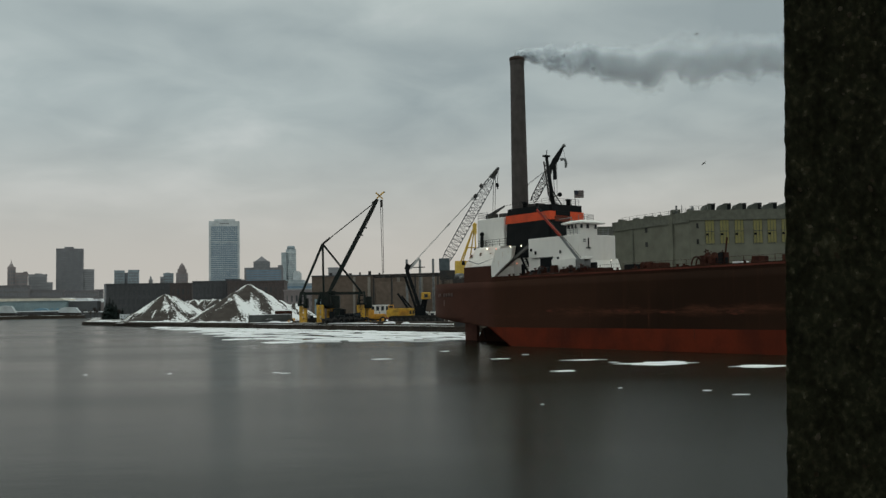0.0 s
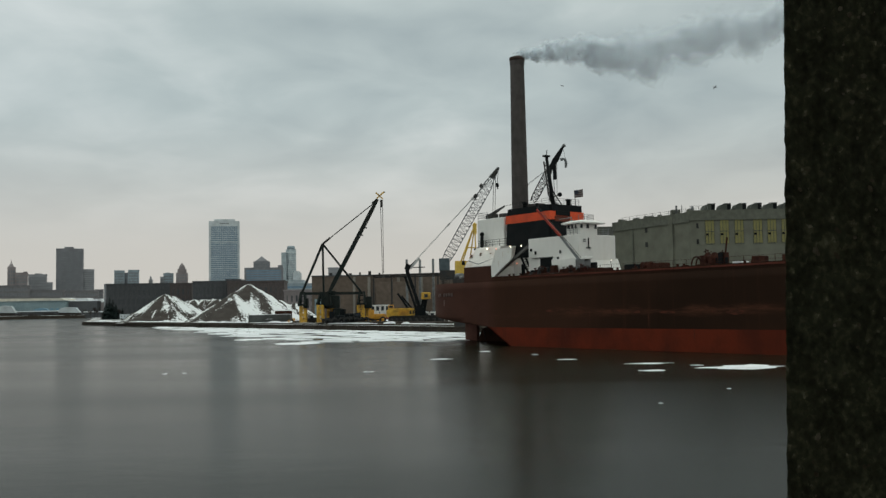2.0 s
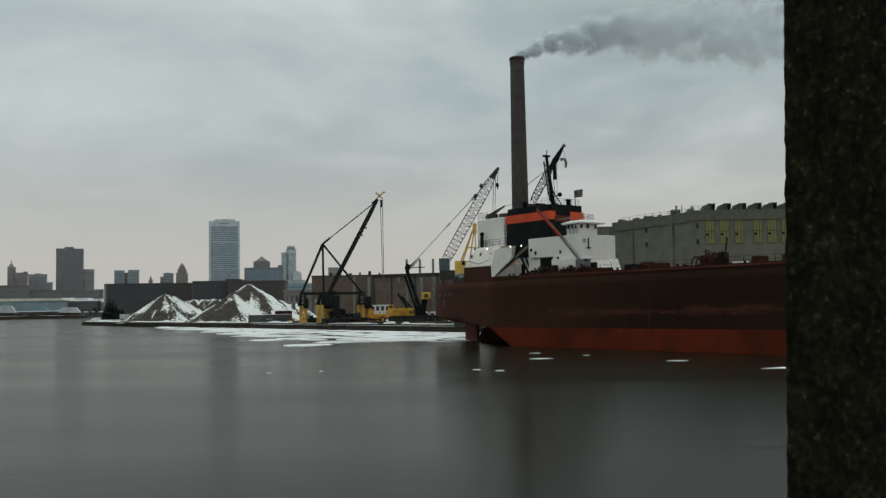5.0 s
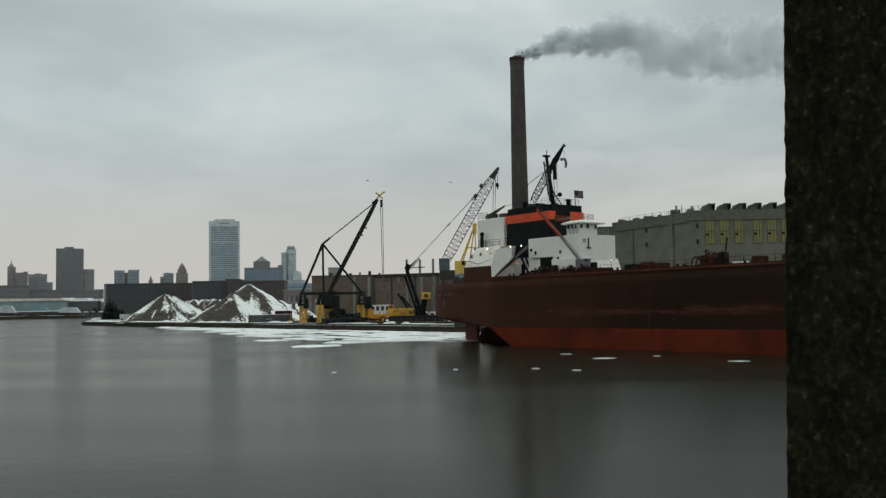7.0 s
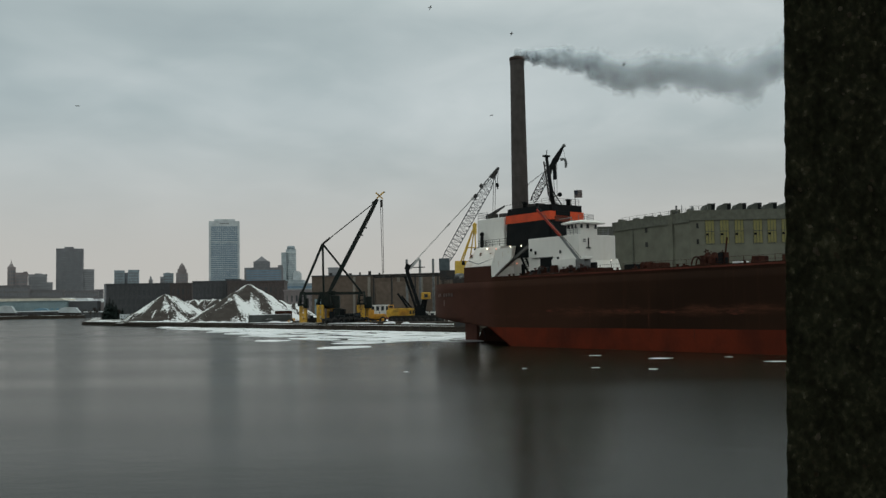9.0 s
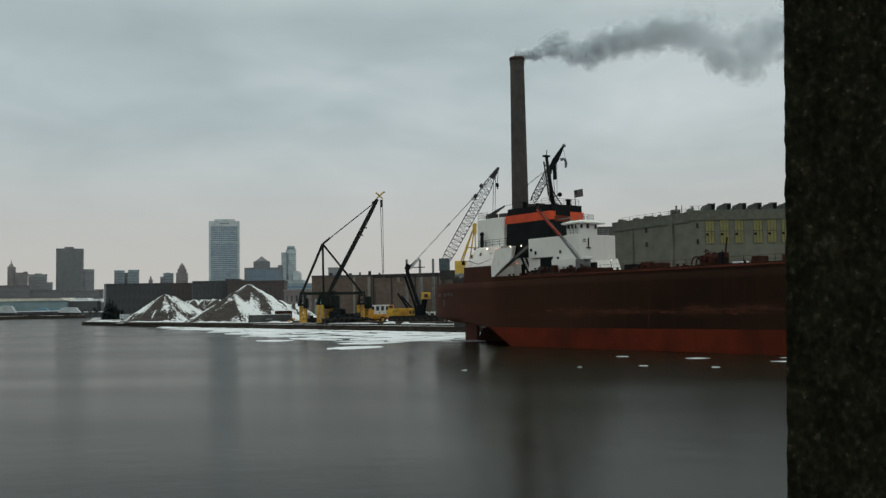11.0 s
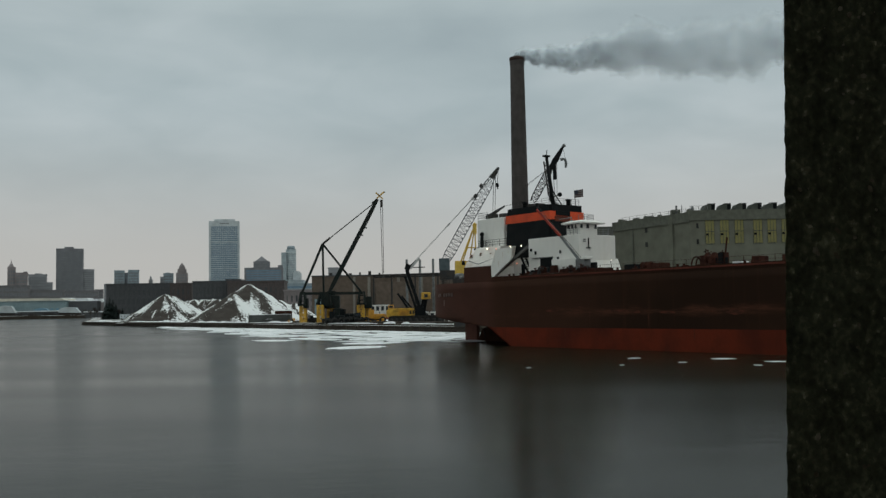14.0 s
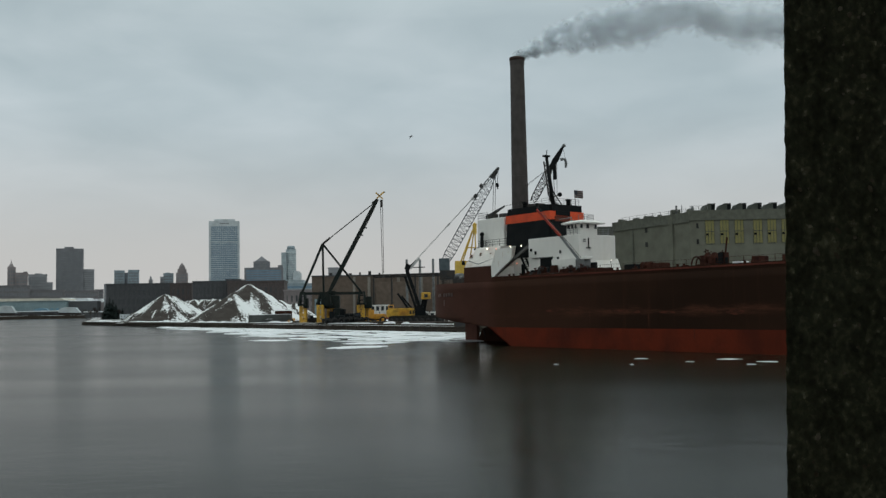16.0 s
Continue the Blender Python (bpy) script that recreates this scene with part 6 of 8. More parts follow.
make_warehouse(-227.22, -184.61, 640, 24.74, DARK_BRICK, "long hazed dark brick warehouse with pilasters", 14)
make_warehouse(-182.11, -168.03, 632, 24.2, BRICK, "reddish brick warehouse end", 5)
make_warehouse(-158.45, -136.69, 600, 24.18, DARK_BRICK, "hazed dark brick warehouse behind the gravel", 9)
make_warehouse(-135.15, -100.02, 594, 23.68, BRICK, "brown brick warehouse behind the gravel", 12)
make_warehouse(-138.76, -129.38, 606, 25.19, DARK_BRICK, "raised brick stair tower", 3)
make_warehouse(-94.15, -76.35, 560, 16.85, HAZE_BROWN, "low brown brick shed", 7, 2)


DULL_CONCRETE = surface("dull concrete", (0.21, 0.195, 0.172), (0.16, 0.148, 0.132), 0.1, 0.9)


def make_plant_hall():
    x0, x1 = -58.24, 14.13
    h = 20.08 - BASE_Z
    t = thing("plant_hall", "long tan plant hall with paler pilasters", "industrial building", (x0, 420, BASE_Z))
    w = x1 - x0
    block(t, "wall", 0, w, 0, 40, 0, h, TAN)
    part("coping", boxed(-0.2, w, -0.35, 40, h, h + 0.5), DARK_BRICK, t)
    for a, b in ((-40.02, -39.02), (-33.53, -32.29), (-20.56, -19.31), (-10.08, -9.08)):
        part("pilaster", boxed(a - x0, b - x0, -0.7, 0, 0, h - 0.5), DULL_CONCRETE, t)
    for k in (1, 2, 3, 4, 5, 6):
        bm = bmesh.new()
        beam(bm, (w * (0.05 + 0.06 * k), 4, h + 0.4), (w * (0.05 + 0.06 * k), 4, h + 1.4 + 0.4 * (k % 3)), 0.8 + 0.5 * (k % 2), 8)
        part("roof_vent", bm, STEEL, t)
    part("door", boxed(-60.03 - x0 + 3, -58.29 - x0 + 4.5, -0.3, 0.1, 0, 10.16 - BASE_Z), TEAL, t, "teal roller door")
    part("tank_hall", boxed(-29.32 - x0, -10.86 - x0, -8, 0, 0, 16.99 - BASE_Z, bevel=0.2), TAN, t)


make_plant_hall()
RED_TRIM = surface("dull red trim paint", (0.22, 0.06, 0.045), (0.15, 0.05, 0.04), 1.0, 0.7)
VAN_WHITE = surface("road-grimed white paint", (0.52, 0.51, 0.49), (0.36, 0.34, 0.32), 0.7, 0.6, bump=0.02, stretch=(1, 1, 0.5))
for x, y, w, h, label in ((-19.4, 290, 5.9, 4.3, "tall white site cabin behind the machines"), (-2.63, 280, 3.33, 2.0, "white panel truck on the quay"), (-5.58, 278, 2.31, 2.0, "white pickup on the quay")):
    v = thing("panel_van", label, "vehicle", (x, y, BASE_Z), 0, "vehicles on the quay")
    part("body", boxed(-w / 2, w / 2, -1, 1, 0.6, h + 0.6, bevel=0.2), VAN_WHITE, v)
    part("sill_band", boxed(-w / 2 + 0.1, w / 2 - 0.1, -1.05, -0.99, 0.7, h * 0.5), RED_TRIM if h > 3 else DULL_CONCRETE, v)
    count = 4 if h > 3 else 2
    for k in range(count):
        c = -w / 2 + w * (k + 0.5) / count
        win = part("window", boxed(c - w * 0.3 / count, c + w * 0.3 / count, -1.05, -0.97, h * 0.72 + 0.3, h + 0.3), GLASS, v)
        part("frame", boxed(c - w * 0.34 / count, c + w * 0.34 / count, -1.03, -0.99, h * 0.72 + 0.2, h * 0.72 + 0.3), STEEL, win)
    part("roof_snow", boxed(-w / 2 + 0.15, w / 2 - 0.15, -0.9, 0.9, h + 0.6, h + 0.72, bevel=0.05), SNOW, v)
    for dx in (-w * 0.3, w * 0.3):
        part("wheel", beam(bmesh.new(), (dx, -1.05, 0.4), (dx, 1.05, 0.4), 0.8, 14), RUBBER, v)


# ---- gravel heaps ----
def heap(x, y, cones, seed, label, lee=0.85, windward=0.4):
    """Tipped cones at the angle of repose that run into one another; snow lies in streaks down the lee side.
    cones: (x, y, height) round the heap's own middle."""
    reach = [h / 0.62 + 2 for _, _, h in cones]
    x0, x1 = min(c[0] - r for c, r in zip(cones, reach)), max(c[0] + r for c, r in zip(cones, reach))
    y0, y1 = min(c[1] - r for c, r in zip(cones, reach)), max(c[1] + r for c, r in zip(cones, reach))
    step = 0.42
    nx, ny = int((x1 - x0) / step), int((y1 - y0) / step)
    verts, cover = [], []
    for j in range(ny + 1):
        for i in range(nx + 1):
            p, q = x0 + i * step, y0 + j * step
            best = None
            for k, (cx, cy, h) in enumerate(cones):
                dx, dy = p - cx, q - cy
                d = math.hypot(dx, dy)
                a = math.atan2(dy, dx)
                gully = noise.noise(Vector((math.cos(a) * 4.5, math.sin(a) * 4.5, seed + k * 7 + d * 0.06)))
                z = h + 0.85 - 0.645 * math.sqrt(d * d + 2.0) * (1 + 0.10 * gully) - 0.22 * math.sin(min(1.0, d * 0.645 / h) * math.pi)
                if best is None or z > best[0]:
                    best = (z, a, d, k)
            z, a, d, k = best
            lump = noise.noise(Vector((p * 0.35, q * 0.35, seed))) * 0.6 + noise.noise(Vector((p * 1.1, q * 1.1, seed + 3))) * 0.16
            verts.append((p, q, max(-0.4, z + lump)))
            east, west = max(0.0, math.cos(a + 0.15)), max(0.0, -math.cos(a - 0.1))
            streak = noise.noise(Vector((math.cos(a) * 14, math.sin(a) * 14, seed * 3 + k * 5 + d * 0.12)))
            wide = noise.noise(Vector((math.cos(a) * 2.2, math.sin(a) * 2.2, seed + k * 11 + d * 0.13)))
            cover.append(lee * east * 0.7 + windward * west ** 2 + 0.30 * streak + 0.62 * wide)
    faces = []
    for j in range(ny):
        for i in range(nx):
            f = (j * (nx + 1) + i, j * (nx + 1) + i + 1, (j + 1) * (nx + 1) + i + 1, (j + 1) * (nx + 1) + i)
            if max(verts[v][2] for v in f) > -0.3:
                faces.append(f)
    me = bpy.data.meshes.new("stockpile")
    me.from_pydata(verts, [], faces)
    me.polygons.foreach_set("use_smooth", [True] * len(me.polygons))
    me.attributes.new("snow_cover", "FLOAT", "POINT").data.foreach_set("value", cover)
    me.materials.append(PILE)
    ob = new("stockpile", me)
    ob.location = (x, y, BASE_Z - 0.2)
    tagged(ob, label, "gravel heap", "gravel heaps on the quay")


heap(-122.0, 418, [(0, 0, 12.0), (2.2, 1.0, 11.6), (-0.8, -2.5, 10.2)], 1.0, "dark gravel heap dusted with snow streaks", 0.72, 0.34)
heap(-113, 447, [(-7.0, 0.5, 9.4), (-4.2, 0, 10.0), (-1.6, 0.8, 9.7), (1.2, 0.2, 10.2), (4.0, 0.6, 9.8), (6.8, 0, 10.1), (9.5, 0.5, 9.3)], 9.0, "low snow-covered gravel heap between the others", 1.0, 0.8)
heap(-74.7, 364, [(0, 0, 14.3), (-3.9, -10.0, 10.4), (10.5, 3.0, 8.4), (17.0, 5.0, 6.6)], 5.0, "tall dark gravel heap with wide snow patches", 0.8, 0.34)

DARK_GREY = surface("weathered dark grey steel", (0.075, 0.08, 0.078), (0.05, 0.053, 0.052), 0.5, 0.8)
for x0, x1, y, z0, z1, mat, name, label in ((-61.43, -53.42, 300, 1.97, 4.1, DARK_GREY, "barrier_block", "grey concrete barrier blocks with snow"), (-55.7, -47.77, 297, 1.73, 4.19, DARK_GREY, "skip", "grey steel skip on the quay"), (-53.76, -48.71, 304, 2.7, 5.31, RUST, "container", "rust-brown steel container on the quay")):
    c = thing(name, label, name.replace("_", " "), ((x0 + x1) / 2, y, BASE_Z))
    w = x1 - x0
    top = z1 - BASE_Z
    part("body", boxed(-w / 2, w / 2, -1.2, 1.2, 0, top, bevel=0.05), mat, c)
    n = 9
    spots = [(-w / 2 + w * (i + 0.5) / n, -1.26, 0) for i in range(n)]
    shared("rib", None, c, spots, lambda: part("rib", boxed(-0.08, 0.08, 0, 0.08, 0.05, top - 0.05), mat, c))
    part("snow_cap", boxed(-w / 2 + 0.1, w / 2 - 0.1, -1.0, 1.0, top, top + 0.12, bevel=0.05), SNOW, c)
for i in range(26):
    # lumps of cleared snow and spoil along the quay
    u = random.uniform(40, QLEN + 10)
    v = random.uniform(3, 12)
    p = QA + QDIR * u + QIN * v
    bm = bmesh.new()
    r = random.uniform(0.5, 1.4)
    bmesh.ops.create_icosphere(bm, subdivisions=2, radius=r, matrix=Matrix.Diagonal((random.uniform(1, 2.4), 1, 0.55, 1)))
    for vv in bm.verts:
        vv.co *= 1 + 0.3 * noise.noise(vv.co * 1.5 + Vector((i * 5, 0, 0)))
    ob = part("snow_mound", bm, random.choice((SNOW, SNOW, DIRTY_SNOW)))
    ob.location = (p.x, p.y, BASE_Z)
    tagged(ob, "shovelled mound of dirty snow", "snow mound", "snow mounds on the quay")


# clutter among the machines: timber stacks, drums, snow heaps, pallets
yard_rng = random.Random(5)
for i in range(70):
    at = QA + QDIR * yard_rng.uniform(QLEN - 125, QLEN - 2) + QIN * yard_rng.uniform(3.5, 34)
    x, y = at.x, at.y
    kind = yard_rng.choice(("timber_stack", "oil_drum", "snow_mound", "pallet", "snow_mound", "crate"))
    if kind == "timber_stack":
        ob = thing(kind, "stack of dark weathered timber baulks", "timber", (x, y, BASE_Z), yard_rng.uniform(-25, 25), "timber stacks on the quay")
        for k in range(5):
            part("baulk", boxed(-1.6, 1.6, -0.7 + 0.32 * (k % 3), -0.42 + 0.32 * (k % 3), 0.3 * (k // 3), 0.28 + 0.3 * (k // 3), bevel=0.02), yard_rng.choice((TIMBER, RUST, STEEL)), ob)
    elif kind == "oil_drum":
        ob = part(kind, ring_tube(bmesh.new(), [(0.29, 0), (0.3, 0.3), (0.285, 0.32), (0.3, 0.6), (0.285, 0.62), (0.29, 0.9), (0.25, 0.88)], 16), yard_rng.choice((RUST, OCHRE, STEEL)))
        ob.location = (x, y, BASE_Z)
        tagged(ob, "dented steel drum standing on the quay", "drum", "drums on the quay")
    elif kind == "pallet":
        ob = thing(kind, "grey wooden pallet with snow on it", "pallet", (x, y, BASE_Z), yard_rng.uniform(0, 90), "pallets on the quay")
        for k in range(4):
            part("slat", boxed(-0.6, 0.6, -0.5 + 0.3 * k, -0.3 + 0.3 * k, 0.12, 0.15), TIMBER, ob)
        for k in (-0.55, 0.0, 0.5):
            part("bearer", boxed(k, k + 0.1, -0.5, 0.6, 0, 0.12), TIMBER, ob)
    elif kind == "crate":
        ob = thing(kind, "weathered steel tool crate", "crate", (x, y, BASE_Z), yard_rng.uniform(-20, 20), "crates on the quay")
        part("body", boxed(-0.9, 0.9, -0.6, 0.6, 0, 1.2, bevel=0.04), yard_rng.choice((RUST, OCHRE, STEEL, DARK_GREY)), ob)
        part("lid", boxed(-0.95, 0.95, -0.65, 0.65, 1.2, 1.28, bevel=0.02), SNOW, ob)
    else:
        bm = bmesh.new()
        bmesh.ops.create_icosphere(bm, subdivisions=2, radius=yard_rng.uniform(0.5, 1.2), matrix=Matrix.Diagonal((yard_rng.uniform(1.2, 2.6), 1, 0.6, 1)))
        for vv in bm.verts:
            vv.co *= 1 + 0.35 * noise.noise(vv.co * 1.7 + Vector((i * 3.3, 1, 0)))
        ob = part(kind, bm, SNOW)
        ob.location = (x, y, BASE_Z)
        tagged(ob, "shovelled mound of dirty snow", "snow mound", "snow mounds on the quay")


# ---- far bank at the harbour mouth ----
def make_far_bank():
    b = thing("far_bank", "dark stone-faced far bank with snow", "bank", (-1000, 1246, 0), 0, kind="structure")
    part("face", boxed(-900, 640, 0, 4, -2, 4.0, bevel=0.3), TIMBER, b)
    part("snow_shelf", boxed(-900, 640, 4, 30, 1, 4.3, bevel=0.3), SNOW, b)
    s = thing("storage_shed", "long pale teal metal shed with snowy roof", "shed", (-617.32, 1290, 1.0))
    w = 104.35
    z0, z1 = 12.15, 23.24
    part("wall", boxed(0, w, 0, 40, 0, z1, bevel=0.1), TEAL, s)
    part("roof", prism(bmesh.new(), [(-1, z1), (w + 1, z1), (w - 6, z1 + 3.0), (8, z1 + 4.0)], -1.5, 41), surface("snow-dusted cream roofing", (0.55, 0.52, 0.44), (0.45, 0.43, 0.38), 0.02, 0.8), s, "cream snow-dusted roof")
    for i in range(14):
        part("door", boxed(w * (i + 0.25) / 14, w * (i + 0.75) / 14, -0.4, 0.1, 0, z1 * 0.55), BLUE_TARP if i > 9 else TEAL, s)
    for x0, x1, zt, label in ((-593.4, -567.16, 18.51, "boat under white winter wrap"), (-510.93, -481.7, 15.18, "long boat under white winter wrap"), (-545.2, -521.16, 14.32, "boat under blue tarpaulin")):
        t = thing("wrapped_boat", label, "boat", ((x0 + x1) / 2, 1262, 4.0), 0, "boats laid up for winter")
        w = x1 - x0
        h = zt - 4.0
        mat = BLUE_TARP if "blue" in label else HAZE_WHITE
        part("wrap", prism(bmesh.new(), [(-w / 2, h * 0.35), (-w * 0.38, h * 0.85), (-w * 0.1, h), (w * 0.3, h * 0.9), (w / 2, h * 0.3)], -3, 3), mat, t)
        part("hull", prism(bmesh.new(), [(-w * 0.47, h * 0.35), (w * 0.49, h * 0.3), (w * 0.42, 0), (-w * 0.42, 0)], -2.4, 2.4), STEEL, t)
    for x0, x1, y, z in ((-563.21, -511.04, 1255, 8.5), (-515.52, -473.82, 1300, 22), (-377.53, -347.83, 1000, 6.0)):
        t = thing("low_shed", "dark low harbour shed with snow on the roof", "shed", (x0, y, 1.0), 0, "harbour sheds")
        part("wall", boxed(0, x1 - x0, 0, 14, 0, z), DARK_BRICK, t)
        part("roof", boxed(-1, x1 - x0 + 1, -1, 15, z, z + 1.2, bevel=0.2), SNOW, t)


make_far_bank()
for i, (x0, x1, y, zt) in enumerate(((-550.72, -531.32, 1360, 28.95), (-529.01, -503.34, 1350, 28.02), (-494.82, -478.89, 1340, 26.59))):
    t = thing("snowy_roof_building", "low building with a snow-covered roof", "building", (x0, y, 1.0), 0, "snow-roofed buildings")
    part("wall", boxed(0, x1 - x0, 0, 20, 0, zt - 6), HAZE_BROWN, t)
    part("roof", prism(bmesh.new(), [(-1, zt - 6), (x1 - x0 + 1, zt - 6), (x1 - x0 - 3, zt - 1), (3, zt - 1)], -1, 21), SNOW, t)


TWIG = surface("bare twig bark", (0.045, 0.038, 0.034), (0.03, 0.026, 0.024), 2, 0.9)


def bare_tree(x, y, z, h, seed):
    rng = random.Random(seed)
    t = thing("bare_tree", "bare dark winter tree on the shore", "tree", (x, y, z), 0, "bare trees on the shore")
    trunk, crown = bmesh.new(), bmesh.new()
    beam(trunk, (0, 0, 0), (0, 0, h * 0.4), h * 0.06, 6, h * 0.04)
    def grow(p, d, l, w, k):
        q = p + d * l
        beam(crown, p, q, w * 0.7, 3, w * 0.4)
        if k:
            for _ in range(4):
                e = (d + Vector((rng.uniform(-1, 1), rng.uniform(-1, 1), rng.uniform(-0.2, 0.7))) * 0.75).normalized()
                grow(p.lerp(q, rng.uniform(0.5, 1)), e, l * rng.uniform(0.55, 0.8), w * 0.6, k - 1)
    for _ in range(4):
        grow(Vector((0, 0, h * rng.uniform(0.2, 0.4))), Vector((rng.uniform(-0.7, 0.7), rng.uniform(-0.7, 0.7), 1)).normalized(), h * 0.28, h * 0.03, 3)
    part("trunk", trunk, TWIG, t)
    part("crown", crown, TWIG, t)


for i, (x, y, h) in enumerate(((-206.85, 605, 8.5), (-222.28, 620, 6), (-148.89, 560, 8), (-330.16, 900, 12), (-353.01, 950, 10), (-320.21, 880, 11), (-376.35, 1000, 10))):
    bare_tree(x, y, 1.0, h, 40 + i)


NEEDLE = surface("dark blue-green needles", (0.030, 0.042, 0.040), (0.020, 0.030, 0.028), 1.0, 0.9, specular=0.05)


def conifer(x, y, z, h, seed):
    rng = random.Random(seed)
    t = thing("conifer", "dark evergreen tree at the harbour edge", "tree", (x, y, z), 0, "evergreens at the harbour edge")
    part("trunk", beam(bmesh.new(), (0, 0, 0), (0, 0, h * 0.95), h * 0.045, 6, 0.05), TWIG, t)
    bm = bmesh.new()
    for i in range(420):
        k = rng.random() ** 0.8
        zz = h * (0.08 + 0.9 * k)
        r = h * 0.30 * (1 - k) * rng.uniform(0.45, 1.15) + 0.15
        a = rng.uniform(0, 2 * math.pi)
        c = Vector((math.cos(a), math.sin(a), 0))
        side = Vector((-c.y, c.x, 0)) * r * rng.uniform(0.2, 0.4)
        p, q = c * r * 0.15 + Vector((0, 0, zz)), c * r + Vector((0, 0, zz - r * rng.uniform(0.15, 0.5)))
        m = p.lerp(q, 0.6)
        bm.faces.new([bm.verts.new(v) for v in (p, m + side, q, m - side + Vector((0, 0, 0.1)))])
    part("crown", bm, NEEDLE, t)


for i, (x, y, h) in enumerate(((-213.0, 600, 13.0), (-209.5, 596, 15.0), (-210.0, 603, 14.0), (-206.2, 598, 11.0), (-216.0, 606, 9.0), (-204.0, 604, 8.0))):
    conifer(x, y, 1.0, h, 60 + i)


def make_shrubs():
    """Low dark scrub along the far bank."""
    rng = random.Random(77)
    for i in range(34):
        x = -640 + i * 11.5 + rng.uniform(-3, 3)
        bm = bmesh.new()
        for k in range(26):
            p = Vector((rng.gauss(0, 3.2), rng.gauss(0, 1.2), 0))
            q = p + Vector((rng.uniform(-1, 1), rng.uniform(-0.6, 0.6), rng.uniform(1.2, 4.2)))
            beam(bm, p, q, 0.9, 3, 0.3)
        ob = part("scrub_bush", bm, TWIG)
        ob.location = (x, 1251 + rng.uniform(-1, 3), 3.6)
        tagged(ob, "low dark leafless scrub on the bank", "bush", "scrub along the far bank")


make_shrubs()
t = thing("site_trailer", "long white site trailer in the snow", "trailer", (-192.5, 565, BASE_Z))
tw = 10.08
part("body", boxed(0, tw, 0, 3, 0.6, 3.2, bevel=0.1), HAZE_WHITE, t)
for i in range(5):
    part("window", boxed(tw * (i + 0.3) / 5, tw * (i + 0.62) / 5, -0.05, 0.05, 1.6, 2.5), HAZE_PANE, t)
for i in range(4):
    part("wheel", beam(bmesh.new(), (tw * (i + 0.5) / 4, -0.1, 0.45), (tw * (i + 0.5) / 4, 0.3, 0.45), 0.9, 12), RUBBER, t)

# ---- ice on the water ----
def pan_mesh(name, w, d, seed, thick=0.16, tip=0.0, n=11, taper=0.0):
    """A flat snow-topped slab with an uneven angular outline."""
    rng = random.Random(seed)
    out = []
    for i in range(n):
        a = 2 * math.pi * (i + rng.uniform(-0.3, 0.3)) / n
        k = rng.uniform(0.7, 1.14)
        out.append((w / 2 * k * math.cos(a) + tip * w * (math.sin(a) > 0.6), d / 2 * k * math.sin(a) * abs(math.sin(a)) ** taper))
    bm = bmesh.new()
    lo = [bm.verts.new((x, y, -0.2)) for x, y in out]
    mid = [bm.verts.new((x, y, thick * 0.7)) for x, y in out]
    hi = [bm.verts.new((x * 0.97, y * 0.97, thick)) for x, y in out]
    bm.faces.new(lo[::-1]), bm.faces.new(hi)
    for a, b in ((lo, mid), (mid, hi)):
        for i in range(n):
            bm.faces.new((a[i], a[(i + 1) % n], b[(i + 1) % n], b[i]))
    return bm


# pans packed along the quay: distance along it, distance out, size
PANS = []


def ice_reach(u):
    """How far the ice stands out from the quay at the start."""
    pts = ((120, 3), (153, 14), (216, 25), (306, 45), (330, 49), (345, 36), (365, 26), (400, 22))
    for (a, x), (b, y) in zip(pts, pts[1:]):
        if a <= u <= b:
            return x + (y - x) * (u - a) / (b - a)
    return 0


def make_ice_field():
    rng = random.Random(8)
    v = 2.5
    row = 0
    while v < 52:
        u = 118 + (row % 2) * 4
        depth = rng.uniform(4.2, 6.0)
        while u < 372:
            w = rng.uniform(5, 12)
            if v < ice_reach(u + w / 2) and rng.random() > 0.07 + 0.004 * v:
                p = QA + QDIR * (u + w / 2) - QIN * (v + rng.uniform(-0.8, 0.8))
                ob = part("ice_pan", pan_mesh("ice_pan", w * rng.uniform(1.05, 1.3), depth * rng.uniform(1.05, 1.4), row * 100 + u, rng.uniform(0.04, 0.12)), rng.choice((ICE, ICE, ICE, ICE, ICE, WET_ICE)))
                ob.matrix_basis = pose(p.x, p.y, 0, 0, 0, QTURN + rng.uniform(-8, 8))
                tagged(ob, "flat snow-covered ice pan along the quay", "ice floe", "ice pans along the quay")
                PANS.append((ob, v, Vector(p), QTURN + rng.uniform(-8, 8)))
            u += w
        v += depth
        row += 1


make_ice_field()
FLOES = []


def floe(rows, w, d, seed, tip=0.0, label="drifting white ice floe", thick=0.02):
    """rows: seconds, x, y on the water."""
    ob = part("ice_floe", pan_mesh("ice_floe", w, d * (0.66 if w < 5 else 1.15), seed, thick, tip, 16, 0.7), ICE)
    tagged(ob, label, "ice floe", "drifting ice floes")
    FLOES.append((ob, rows, seed))


floe([(0, 19.28, 87.08), (0.5, 20.67, 85.37), (1, 22.04, 83.71), (1.5, 23.35, 81.73), (2, 24.84, 80.15), (2.5, 26.12, 78.31), (3, 27.54, 76.49), (3.5, 28.9, 74.76), (4, 30.16, 73.12), (6, 35.85, 68.04), (16, 35.85, 68.04)], 7.23, 5.97, 1, 0.12)
floe([(0, 13.67, 94.49), (1.5, 17.34, 89.01), (2.5, 19.86, 85.6), (3.5, 22.48, 82.77), (4, 24.09, 81.13), (6, 30.21, 77.18), (16, 30.21, 77.18)], 4.34, 2.98, 2, 0)
floe([(0, 15.92, 89.9), (1.5, 20.38, 85.45), (2.5, 23.59, 82.06), (3.5, 26.39, 80.1), (4, 28.2, 79.21), (6, 34.27, 76.07), (16, 34.27, 76.07)], 1.16, 1.64, 3, 0)
